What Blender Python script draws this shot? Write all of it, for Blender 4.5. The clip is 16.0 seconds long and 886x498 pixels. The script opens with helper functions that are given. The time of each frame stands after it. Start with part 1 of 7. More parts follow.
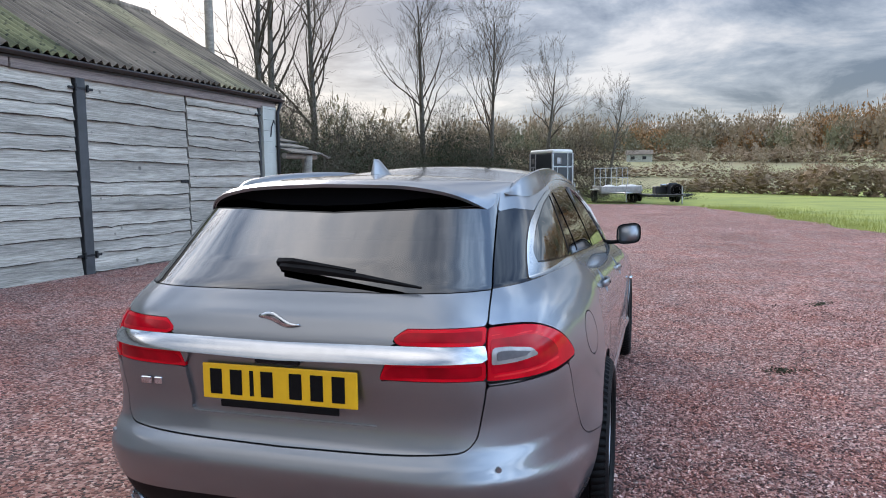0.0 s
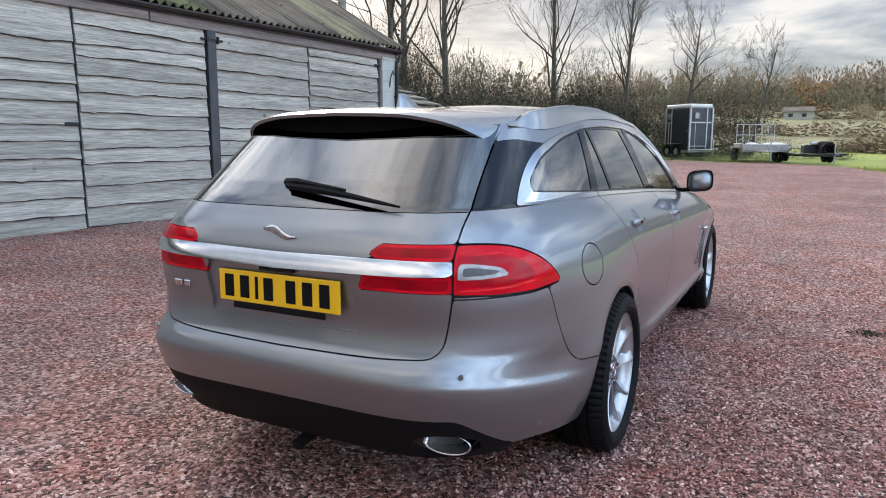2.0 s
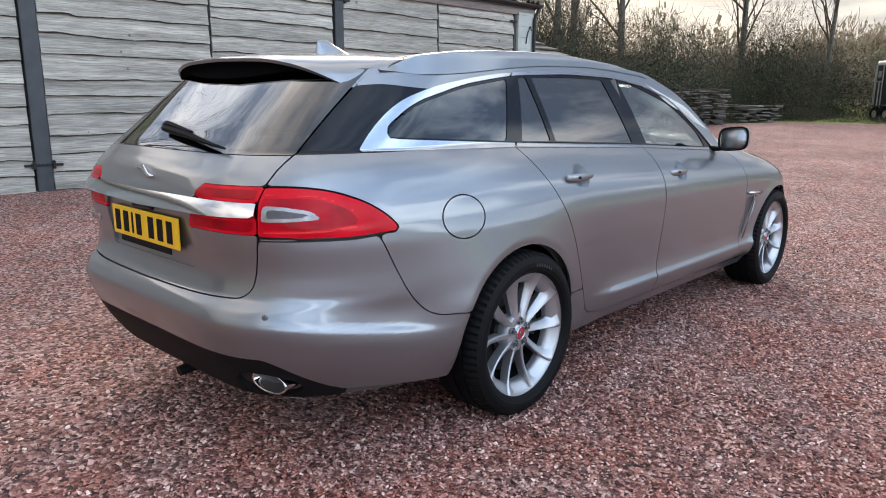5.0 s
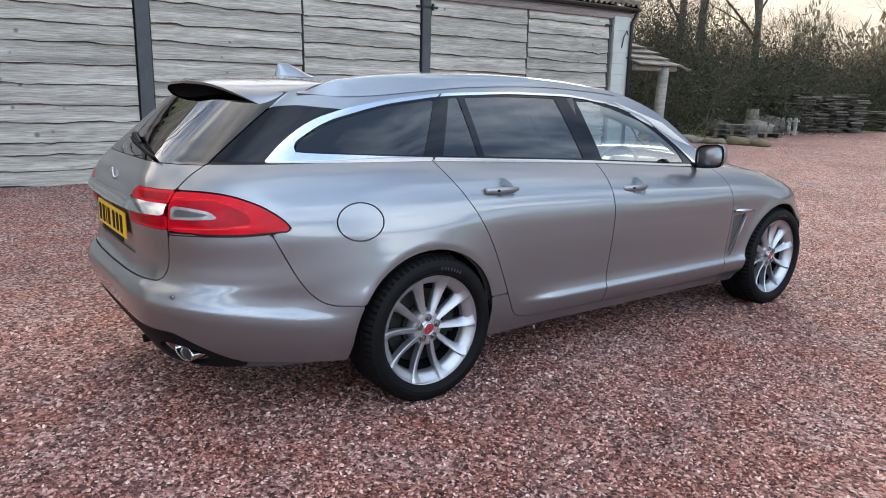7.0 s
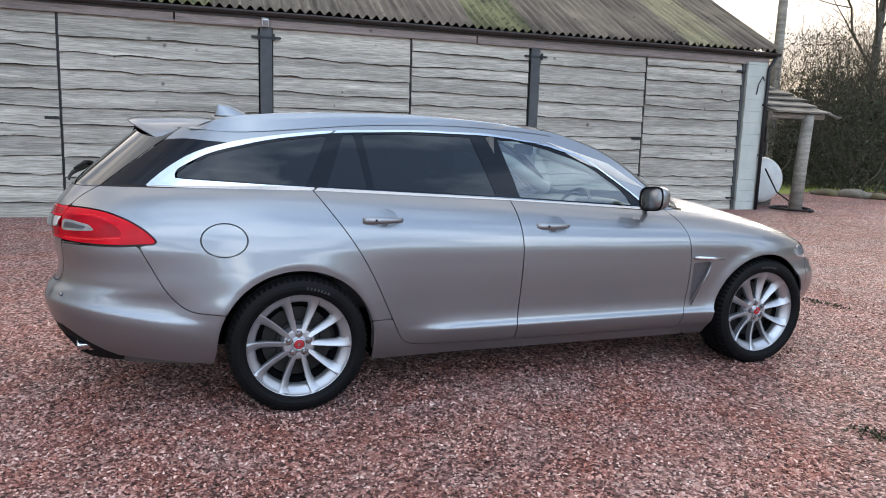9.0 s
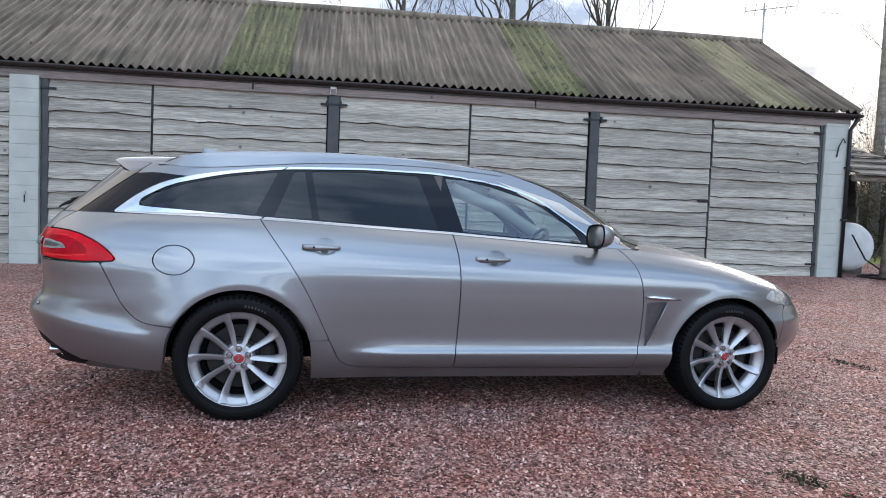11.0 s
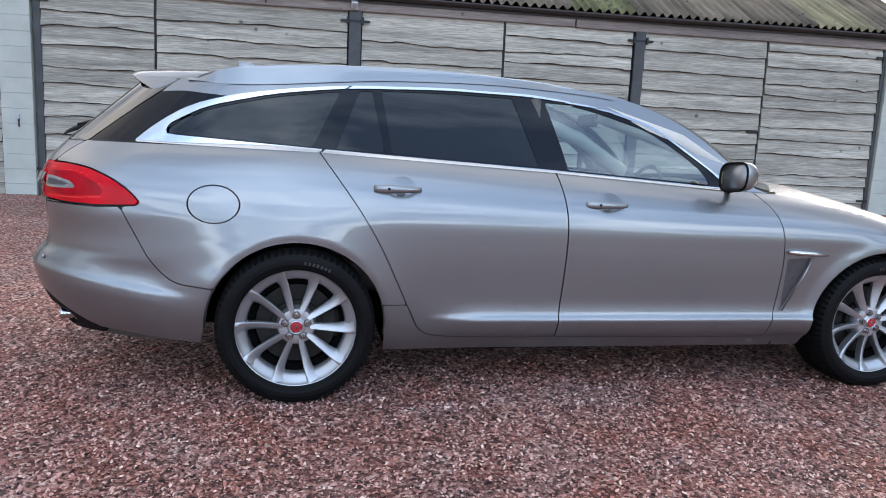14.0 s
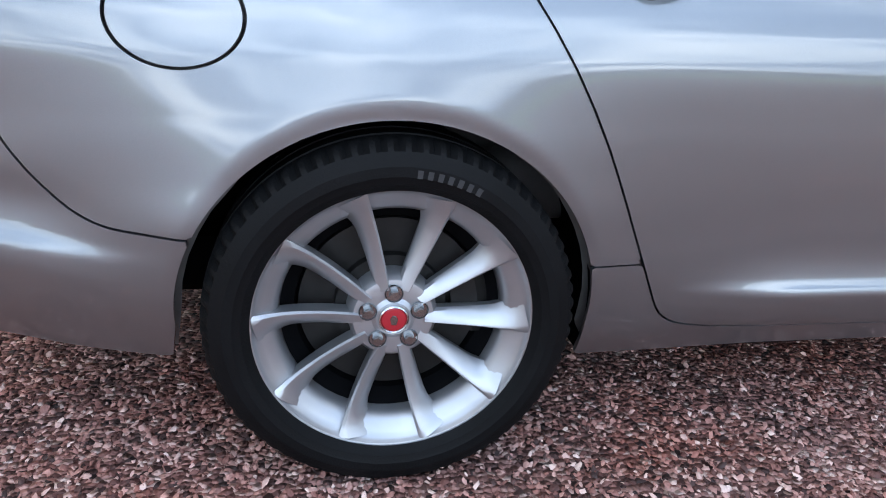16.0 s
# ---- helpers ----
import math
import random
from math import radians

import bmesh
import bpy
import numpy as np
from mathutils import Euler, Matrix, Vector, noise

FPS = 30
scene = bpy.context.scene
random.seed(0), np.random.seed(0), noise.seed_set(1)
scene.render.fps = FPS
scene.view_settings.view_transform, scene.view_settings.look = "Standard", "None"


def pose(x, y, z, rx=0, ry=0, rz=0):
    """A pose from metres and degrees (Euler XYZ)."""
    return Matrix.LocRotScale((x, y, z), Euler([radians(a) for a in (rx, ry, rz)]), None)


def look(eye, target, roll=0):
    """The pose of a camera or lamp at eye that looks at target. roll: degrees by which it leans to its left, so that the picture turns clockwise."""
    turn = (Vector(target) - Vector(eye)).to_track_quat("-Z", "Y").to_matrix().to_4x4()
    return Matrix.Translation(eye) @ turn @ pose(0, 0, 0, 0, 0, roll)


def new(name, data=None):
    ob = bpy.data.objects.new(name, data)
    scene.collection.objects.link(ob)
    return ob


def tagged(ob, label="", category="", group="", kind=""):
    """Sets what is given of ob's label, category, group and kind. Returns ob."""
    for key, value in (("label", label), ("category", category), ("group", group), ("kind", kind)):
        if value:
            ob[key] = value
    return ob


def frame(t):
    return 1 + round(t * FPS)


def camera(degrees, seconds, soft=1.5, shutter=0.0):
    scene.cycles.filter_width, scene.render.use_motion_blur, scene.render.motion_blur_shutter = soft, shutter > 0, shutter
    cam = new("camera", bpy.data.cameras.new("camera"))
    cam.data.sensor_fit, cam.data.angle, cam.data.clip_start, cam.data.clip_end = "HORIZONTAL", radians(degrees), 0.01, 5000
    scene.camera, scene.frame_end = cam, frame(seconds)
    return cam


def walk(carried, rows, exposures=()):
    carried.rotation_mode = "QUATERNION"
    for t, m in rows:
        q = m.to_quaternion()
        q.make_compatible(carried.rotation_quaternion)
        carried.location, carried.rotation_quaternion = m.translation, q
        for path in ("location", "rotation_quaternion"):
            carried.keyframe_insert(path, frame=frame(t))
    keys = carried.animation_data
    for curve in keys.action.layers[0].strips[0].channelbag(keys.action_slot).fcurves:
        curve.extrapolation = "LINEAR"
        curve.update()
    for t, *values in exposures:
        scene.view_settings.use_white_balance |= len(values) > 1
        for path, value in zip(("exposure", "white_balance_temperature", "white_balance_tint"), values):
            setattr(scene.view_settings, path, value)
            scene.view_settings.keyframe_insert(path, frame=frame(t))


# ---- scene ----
cam = camera(64.7, 16.0, soft=1.0)
PATH = [
    (0, (1.068, -2.951, 1.405), (0.501, -1.042, 1.22), -0.7),
    (0.5, (1.198, -3.091, 1.393), (0.546, -1.219, 1.127), -0.5),
    (1, (1.292, -3.068, 1.352), (0.565, -1.228, 1.063), -0.2),
    (1.5, (1.414, -2.94, 1.313), (0.597, -1.139, 1.016), 0.0),
    (2, (1.568, -2.914, 1.311), (0.654, -1.161, 1.004), 0.2),
    (2.5, (1.75, -2.872, 1.297), (0.756, -1.165, 0.983), 0.3),
    (3, (1.899, -2.705, 1.273), (0.824, -1.053, 0.934), 0.2),
    (3.5, (2.002, -2.488, 1.251), (0.861, -0.887, 0.887), 0.4),
    (4, (2.122, -2.378, 1.252), (0.921, -0.827, 0.86), 0.4),
    (4.2, (2.179, -2.329, 1.254), (0.953, -0.8, 0.854), 0.3),
    (6.3, (3.092, -2.046, 1.319), (1.617, -0.763, 0.896), 1.2),
    (6.5, (3.168, -1.977, 1.342), (1.671, -0.72, 0.917), 1.2),
    (7, (3.347, -1.762, 1.365), (1.779, -0.597, 0.939), 1.3),
    (7.5, (3.552, -1.512, 1.372), (1.9, -0.462, 0.965), 1.5),
    (8, (3.826, -1.229, 1.372), (2.094, -0.307, 0.984), 1.7),
    (8.5, (3.996, -0.881, 1.36), (2.208, -0.06, 1.002), 1.7),
    (9, (4.233, -0.554, 1.34), (2.389, 0.159, 1.036), 1.8),
    (9.5, (4.521, -0.216, 1.322), (2.625, 0.369, 1.073), 2.0),
    (9.7, (4.603, -0.081, 1.312), (2.69, 0.457, 1.086), 2.1),
    (11.8, (4.743, 0.32, 1.127), (2.782, 0.699, 1.014), 2.8),
    (12, (4.739, 0.318, 1.139), (2.783, 0.702, 0.975), 2.8),
    (12.5, (4.664, 0.317, 1.154), (2.718, 0.71, 0.908), 2.7),
    (13, (4.528, 0.281, 1.168), (2.586, 0.67, 0.888), 2.7),
    (13.5, (4.257, 0.14, 1.151), (2.32, 0.538, 0.849), 2.8),
    (14, (3.869, -0.006, 1.17), (1.937, 0.405, 0.855), 2.8),
    (14.5, (3.429, -0.142, 1.147), (1.502, 0.27, 0.808), 2.7),
    (15, (2.951, -0.169, 1.12), (1.038, 0.213, 0.679), 2.8),
    (15.5, (2.468, -0.184, 1.048), (0.582, 0.208, 0.508), 3.0),
    (15.7, (2.304, -0.169, 0.991), (0.425, 0.207, 0.417), 2.7),
    (15.9, (2.125, -0.146, 0.938), (0.267, 0.209, 0.291), 2.6),
    (16, (2.033, -0.133, 0.915), (0.2, 0.215, 0.206), 2.7),
]
walk(cam, [(t, look(eye, target, roll)) for t, eye, target, roll in PATH], exposures=[
    (0, 0.95, 6400, 14), (1, 1.00, 6550, 13), (2.5, 1.10, 6900, 14), (7, 1.14, 7250, 15), (9.5, 1.05, 7150, 15), (12, 0.90, 6800, 13),
    (14, 1.02, 6950, 15), (15, 1.10, 6900, 15), (16, 1.37, 7100, 14)])

# ---- light ----
world = bpy.data.worlds.new("sky")
scene.world = world
world.use_nodes = True
wn = world.node_tree
wn.nodes.clear()
SUN_EL, SUN_ROT = radians(22), radians(-38)


def sky_nodes():
    """An overcast sky: the clear-sky dome seen through layers of broken grey cloud."""
    n, l = wn.nodes, wn.links
    out = n.new("ShaderNodeOutputWorld")
    sky = n.new("ShaderNodeTexSky")
    sky.sky_type, sky.sun_disc = "NISHITA", False
    sky.sun_elevation, sky.sun_rotation = SUN_EL, SUN_ROT
    bg1 = n.new("ShaderNodeBackground")
    bg1.inputs["Strength"].default_value = 0.10
    l.new(sky.outputs[0], bg1.inputs["Color"])
    tc = n.new("ShaderNodeTexCoord")
    # the cloud lies in a level sheet overhead
    spl, hgt, div, mp = n.new("ShaderNodeSeparateXYZ"), n.new("ShaderNodeMath"), n.new("ShaderNodeVectorMath"), n.new("ShaderNodeMapping")
    l.new(tc.outputs["Generated"], spl.inputs[0])
    hgt.operation, div.operation = "MAXIMUM", "DIVIDE"
    low_ = n.new("ShaderNodeMath")
    low_.operation = "ADD"
    low_.inputs[1].default_value = 0.16
    hgt.inputs[1].default_value = 0.0
    l.new(spl.outputs["Z"], hgt.inputs[0])
    l.new(hgt.outputs[0], low_.inputs[0])
    l.new(tc.outputs["Generated"], div.inputs[0])
    l.new(low_.outputs[0], div.inputs[1])
    mp.inputs["Scale"].default_value = (1.0, 1.0, 0.2)
    mp.inputs["Location"].default_value = (3.1, 0.7, 0.0)
    l.new(div.outputs[0], mp.inputs[0])
    big = n.new("ShaderNodeTexNoise")
    big.inputs["Scale"].default_value, big.inputs["Detail"].default_value, big.inputs["Roughness"].default_value = 1.15, 9, 0.60
    big.inputs["Distortion"].default_value = 0.35
    l.new(mp.outputs[0], big.inputs["Vector"])
    ramp = n.new("ShaderNodeValToRGB")
    e = ramp.color_ramp.elements
    e[0].position, e[0].color = 0.40, (0.15, 0.20, 0.285, 1)
    e[1].position, e[1].color = 0.63, (1.0, 0.99, 0.97, 1)
    m = e.new(0.5)
    m.color = (0.46, 0.52, 0.60, 1)
    l.new(big.outputs["Fac"], ramp.inputs["Fac"])
    bg2 = n.new("ShaderNodeBackground")
    sep, rise = n.new("ShaderNodeSeparateXYZ"), n.new("ShaderNodeMapRange")
    l.new(tc.outputs["Generated"], sep.inputs[0])
    rise.interpolation_type = "SMOOTHSTEP"
    rise.inputs["From Min"].default_value, rise.inputs["From Max"].default_value = 0.05, 1.0
    rise.inputs["To Min"].default_value, rise.inputs["To Max"].default_value = 0.37, 1.25
    l.new(sep.outputs["Z"], rise.inputs["Value"])
    # the cloud is thinner, so brighter, away from the barn
    side, dot, total = n.new("ShaderNodeMapRange"), n.new("ShaderNodeVectorMath"), n.new("ShaderNodeMath")
    dot.operation, total.operation = "DOT_PRODUCT", "ADD"
    dot.inputs[1].default_value = (0.965, 0.04, 0.26)
    l.new(tc.outputs["Generated"], dot.inputs[0])
    side.interpolation_type = "SMOOTHSTEP"
    side.inputs["From Min"].default_value, side.inputs["From Max"].default_value = 0.30, 1.0
    side.inputs["To Min"].default_value, side.inputs["To Max"].default_value = 0.0, 2.4
    l.new(dot.outputs["Value"], side.inputs["Value"])
    veil, vdot, both_ = n.new("ShaderNodeMapRange"), n.new("ShaderNodeVectorMath"), n.new("ShaderNodeMath")
    vdot.operation, both_.operation = "DOT_PRODUCT", "ADD"
    vdot.inputs[1].default_value = (-0.82, 0.20, 0.53)
    l.new(tc.outputs["Generated"], vdot.inputs[0])
    veil.interpolation_type = "SMOOTHSTEP"
    veil.inputs["From Min"].default_value, veil.inputs["From Max"].default_value = 0.70, 1.0
    veil.inputs["To Min"].default_value, veil.inputs["To Max"].default_value = 0.0, 1.1
    l.new(vdot.outputs["Value"], veil.inputs["Value"])
    l.new(side.outputs[0], both_.inputs[0])
    l.new(veil.outputs[0], both_.inputs[1])
    l.new(rise.outputs[0], total.inputs[0])
    l.new(both_.outputs[0], total.inputs[1])
    l.new(total.outputs[0], bg2.inputs["Strength"])
    tint = n.new("ShaderNodeMix")
    tint.data_type, tint.blend_type = "RGBA", "MULTIPLY"
    tint.inputs[7].default_value = (0.76, 0.925, 1.09, 1)
    l.new(side.outputs[0], tint.inputs[0])
    l.new(ramp.outputs["Color"], tint.inputs[6])
    l.new(tint.outputs[2], bg2.inputs["Color"])
    mix = n.new("ShaderNodeMixShader")
    mix.inputs["Fac"].default_value = 0.86
    l.new(bg1.outputs[0], mix.inputs[1])
    l.new(bg2.outputs[0], mix.inputs[2])
    l.new(mix.outputs[0], out.inputs["Surface"])


sky_nodes()
sun = new("sun", bpy.data.lights.new("sun", "SUN"))
sun.data.energy, sun.data.angle, sun.data.color = 1.3, radians(18), (1.0, 0.95, 0.88)
sun.matrix_world = look((0, 0, 0), (-math.sin(SUN_ROT) * math.cos(SUN_EL), -math.cos(SUN_ROT) * math.cos(SUN_EL), -math.sin(SUN_EL)))


# ---- materials ----
def material(name, color, rough=0.5, metal=0.0, vary=0.0, scale=8.0, bump=0.0, bump_scale=60.0, second=None, detail=6.0, coat=0.0,
             coords="Object", spec=None, stretch=(1, 1, 1), each=0.0):
    """A surface: base colour with a soft second tone, fine relief and, with each, a tone that differs from piece to piece."""
    m = bpy.data.materials.new(name)
    m.use_nodes = True
    n, l = m.node_tree.nodes, m.node_tree.links
    b = n["Principled BSDF"]
    b.inputs["Roughness"].default_value, b.inputs["Metallic"].default_value = rough, metal
    b.inputs["Base Color"].default_value = (*color, 1)
    b.inputs["Coat Weight"].default_value, b.inputs["Coat Roughness"].default_value = coat, 0.04
    if spec is not None:
        b.inputs["Specular IOR Level"].default_value = spec
    if vary or bump or each:
        tc, mp = n.new("ShaderNodeTexCoord"), n.new("ShaderNodeMapping")
        mp.inputs["Scale"].default_value = stretch
        l.new(tc.outputs[coords], mp.inputs[0])
    if vary or each:
        t = n.new("ShaderNodeTexNoise")
        t.inputs["Scale"].default_value, t.inputs["Detail"].default_value = scale, detail
        l.new(mp.outputs[0], t.inputs["Vector"])
        mixer = n.new("ShaderNodeMix")
        mixer.data_type = "RGBA"
        mixer.inputs[6].default_value = (*color, 1)
        mixer.inputs[7].default_value = (*(second or [c * (1 - vary) for c in color]), 1)
        r = n.new("ShaderNodeMapRange")
        r.inputs["From Min"].default_value, r.inputs["From Max"].default_value = 0.35, 0.65
        l.new(t.outputs["Fac"], r.inputs["Value"])
        l.new(r.outputs[0], mixer.inputs[0])
        last = mixer.outputs[2]
        if each:
            info = n.new("ShaderNodeObjectInfo")
            r2 = n.new("ShaderNodeMapRange")
            r2.inputs["To Min"].default_value, r2.inputs["To Max"].default_value = 1 - each, 1 + each
            l.new(info.outputs["Random"], r2.inputs["Value"])
            hs = n.new("ShaderNodeHueSaturation")
            l.new(r2.outputs[0], hs.inputs["Value"])
            l.new(last, hs.inputs["Color"])
            last = hs.outputs[0]
        l.new(last, b.inputs["Base Color"])
    if bump:
        t2 = n.new("ShaderNodeTexNoise")
        t2.inputs["Scale"].default_value, t2.inputs["Detail"].default_value = bump_scale, 8
        l.new(mp.outputs[0], t2.inputs["Vector"])
        bp = n.new("ShaderNodeBump")
        bp.inputs["Strength"].default_value, bp.inputs["Distance"].default_value = bump, 0.01
        l.new(t2.outputs["Fac"], bp.inputs["Height"])
        l.new(bp.outputs[0], b.inputs["Normal"])
    return m


def glass_material(name, tint, mirror=0.08):
    """Thin tinted glass: a clear or smoked filter with the gloss of a pane, stronger at a slant."""
    m = bpy.data.materials.new(name)
    m.use_nodes = True
    n, l = m.node_tree.nodes, m.node_tree.links
    n.clear()
    out, tr, gl, mx, lw = (n.new("ShaderNode" + k) for k in ("OutputMaterial", "BsdfTransparent", "BsdfGlossy", "MixShader", "LayerWeight"))
    tr.inputs[0].default_value = (*tint, 1)
    gl.inputs["Roughness"].default_value = 0.0
    lw.inputs["Blend"].default_value = 0.5
    pw, rng_ = n.new("ShaderNodeMath"), n.new("ShaderNodeMapRange")
    pw.operation = "POWER"
    pw.inputs[1].default_value = 2.3
    rng_.inputs["To Min"].default_value = mirror
    l.new(lw.outputs["Facing"], pw.inputs[0])
    l.new(pw.outputs[0], rng_.inputs["Value"])
    l.new(rng_.outputs[0], mx.inputs[0])
    l.new(tr.outputs[0], mx.inputs[1])
    l.new(gl.outputs[0], mx.inputs[2])
    l.new(mx.outputs[0], out.inputs["Surface"])
    return m


PAINT = material("grey_metallic_paint", (0.232, 0.247, 0.264), 0.43, 0.92, vary=0.10, scale=900, detail=1, coat=1.0)
PAINT.node_tree.nodes["Principled BSDF"].inputs["Coat IOR"].default_value = 1.75
PAINT.node_tree.nodes["Principled BSDF"].inputs["Coat Roughness"].default_value = 0.065
BLACK_GLOSS = material("black_gloss", (0.006, 0.007, 0.010), 0.05, 0, spec=0.25)
BLACK = material("black_plastic", (0.007, 0.007, 0.008), 0.6, 0, vary=0.3, scale=40, bump=0.15, bump_scale=300, spec=0.12)
VENT_GREY = material("grey_vent_plastic", (0.10, 0.095, 0.10), 0.45, 0.4, vary=0.2, scale=50)
LINER = material("dark_felt", (0.0035, 0.0035, 0.004), 0.95, spec=0.03)
CHROME = material("brushed_chrome", (0.60, 0.62, 0.64), 0.13, 1.0, vary=0.05, scale=30)
GLASS_DARK = glass_material("privacy_glass", (0.012, 0.014, 0.018), 0.045)
GLASS_REAR = glass_material("tinted_rear_glass", (0.020, 0.022, 0.026), 0.11)
GLASS_CLEAR = glass_material("clear_glass", (0.74, 0.84, 0.80), 0.15)
DEEP_RED = material("deep_red_lens", (0.46, 0.002, 0.012), 0.10, 0, vary=0.4, scale=14, spec=0.16)
RED_LENS = material("red_lamp_lens", (0.72, 0.005, 0.018), 0.08, 0, vary=0.3, scale=9, coat=0.0, spec=0.16)
LIGHT_GUIDE = material("bright_red_lens", (0.85, 0.035, 0.04), 0.15, 0, vary=0.2, scale=20, spec=0.2)
CLEAR_LENS = material("clear_lamp_lens", (0.33, 0.32, 0.32), 0.18, 0.3, vary=0.3, scale=35, coat=0.4)
HEAD_LENS = material("headlamp_glass", (0.62, 0.64, 0.66), 0.10, 0.6, vary=0.35, scale=30, coat=1.0)
RUBBER = material("tyre_rubber", (0.0035, 0.0038, 0.0044), 0.62, 0, vary=0.35, scale=14, bump=0.14, bump_scale=220, spec=0.15)
ALLOY = material("silver_alloy", (0.43, 0.435, 0.45), 0.40, 0.80, vary=0.06, scale=20, coat=0.5)
STEEL = material("brake_steel", (0.022, 0.020, 0.019), 0.55, 0.6, vary=0.3, scale=18)


# ---- the estate car ----
def curve(xs, ys):
    """A smooth curve through a few stations (monotone cubic)."""
    xs, ys = np.array(xs, float), np.array(ys, float)
    h, d = np.diff(xs), np.diff(ys) / np.diff(xs)
    m = np.zeros(len(xs))
    for i in range(1, len(xs) - 1):
        if d[i - 1] * d[i] > 0:
            w1, w2 = 2 * h[i] + h[i - 1], h[i] + 2 * h[i - 1]
            m[i] = (w1 + w2) / (w1 / d[i - 1] + w2 / d[i])
    m[0], m[-1] = d[0], d[-1]

    def f(x):
        x = np.clip(np.asarray(x, float), xs[0], xs[-1])
        i = np.clip(np.searchsorted(xs, x) - 1, 0, len(xs) - 2)
        t = (x - xs[i]) / h[i]
        return ((1 + 2 * t) * (1 - t) ** 2 * ys[i] + t * (1 - t) ** 2 * h[i] * m[i] + t * t * (3 - 2 * t) * ys[i + 1] + t * t * (t - 1) * h[i] * m[i + 1])
    return f


SILL, MID = 0.20, 0.70
WHEELBASE, HUB_Z, TYRE_R, ARCH_R = 2.909, 0.332, 0.338, 0.372
belt_z = curve([-1.2, -0.6, -0.2, 0.1, 1.15, 2.0, 2.3, 2.5, 2.7, 3.0, 3.3, 3.5, 3.8], [1.085, 1.085, 1.09, 1.08, 1.032, 0.985, 0.972, 0.955, 0.93, 0.875, 0.795, 0.73, 0.66])
roof_z = curve([-1.2, -0.6, -0.44, 0.126, 0.6, 0.95, 1.34, 1.51, 1.7, 1.88, 2.12, 2.3, 2.4], [1.365, 1.38, 1.395, 1.435, 1.445, 1.435, 1.41, 1.375, 1.325, 1.255, 1.115, 0.985, 0.96])
side_w = curve([-1.2, -0.9, -0.63, -0.34, 0, 0.5, 1.3, 2.0, 2.6, 2.95, 3.2, 3.8], [0.845, 0.885, 0.915, 0.95, 0.968, 0.975, 0.99, 1.0, 1.005, 1.0, 0.985, 0.96])
low_w = curve([0.20, 0.26, 0.285, 0.33, 0.358, 0.385, 0.43, 0.50, 0.60, 0.70, 0.80], [0.818, 0.859, 0.884, 0.903, 0.908, 0.8965, 0.8925, 0.897, 0.9065, 0.914, 0.9165])
plain_w = curve([0.20, 0.26, 0.33, 0.43, 0.50, 0.60, 0.70, 0.80], [0.832, 0.860, 0.878, 0.8915, 0.897, 0.9065, 0.914, 0.9165])
high_w = curve([0, 0.2, 0.38, 0.56, 0.74, 0.88, 1], [0.0, 0.002, -0.004, -0.020, -0.052, -0.091, -0.138])
bump_w = curve([0.20, 0.30, 0.40, 0.48, 0.53, 0.555, 0.585, 0.63, 0.70, 0.80], [0.80, 0.853, 0.897, 0.918, 0.926, 0.925, 0.910, 0.905, 0.9125, 0.9165])
tail_y = curve([0.20, 0.30, 0.40, 0.50, 0.555, 0.60, 0.64, 0.72, 0.84, 0.93, 1.0, 1.06, 1.09, 1.15, 1.25, 1.33, 1.40],
               [-0.98, -1.06, -1.12, -1.155, -1.165, -1.15, -1.115, -1.10, -1.115, -1.12, -1.095, -1.05, -1.02, -0.945, -0.83, -0.74, -0.66])
nose_y = curve([0.20, 0.30, 0.45, 0.58, 0.66, 0.8, 1.0], [3.60, 3.72, 3.79, 3.77, 3.72, 3.60, 3.5])
haunch_w = curve([0.20, 0.30, 0.40, 0.50, 0.60, 0.70, 0.80, 0.90, 1.2], [0.030, 0.062, 0.080, 0.076, 0.049, 0.026, 0.0075, 0.0, 0.0])
CAP_A, CAP_B, CAP_L, NOSE_L = 6.0, 2.2, 0.55, 0.72


def column_params(n_tail=46, n_side=300, n_nose=26):
    """The columns of the body shell: s, from the middle of the tail (-1) to the side (0..1) and the middle of the nose (2)."""
    return np.concatenate([-np.linspace(1, 0, n_tail, endpoint=False), np.linspace(0, 1, n_side, endpoint=False), np.linspace(1, 2, n_nose)])


def plan(s, z):
    """Plan place (width factor, y) of shell columns s at heights z."""
    y1, y2 = tail_y(z) + CAP_L, nose_y(z) - NOSE_L
    th = np.pi / 2 * (1 - np.clip(-s, 0, 1)) ** 2.0
    c, si = np.maximum(np.cos(th), 0), np.maximum(np.sin(th), 0)
    tail = y1 - CAP_L * c ** (2 / CAP_B)
    ft = si ** (2 / CAP_A)
    th2 = np.pi / 2 * (1 - np.clip(s - 1, 0, 1)) ** 1.3
    c2, s2 = np.maximum(np.cos(th2), 0), np.maximum(np.sin(th2), 0)
    nose = y2 + NOSE_L * c2 ** (2 / 2.0)
    fn = s2 ** (2 / 2.6)
    k = np.clip(s, 0, 1)
    y = np.where(s < 0, tail, np.where(s > 1, nose, y1 + (y2 - y1) * k))
    return np.where(s < 0, ft, np.where(s > 1, fn, 1.0)), y


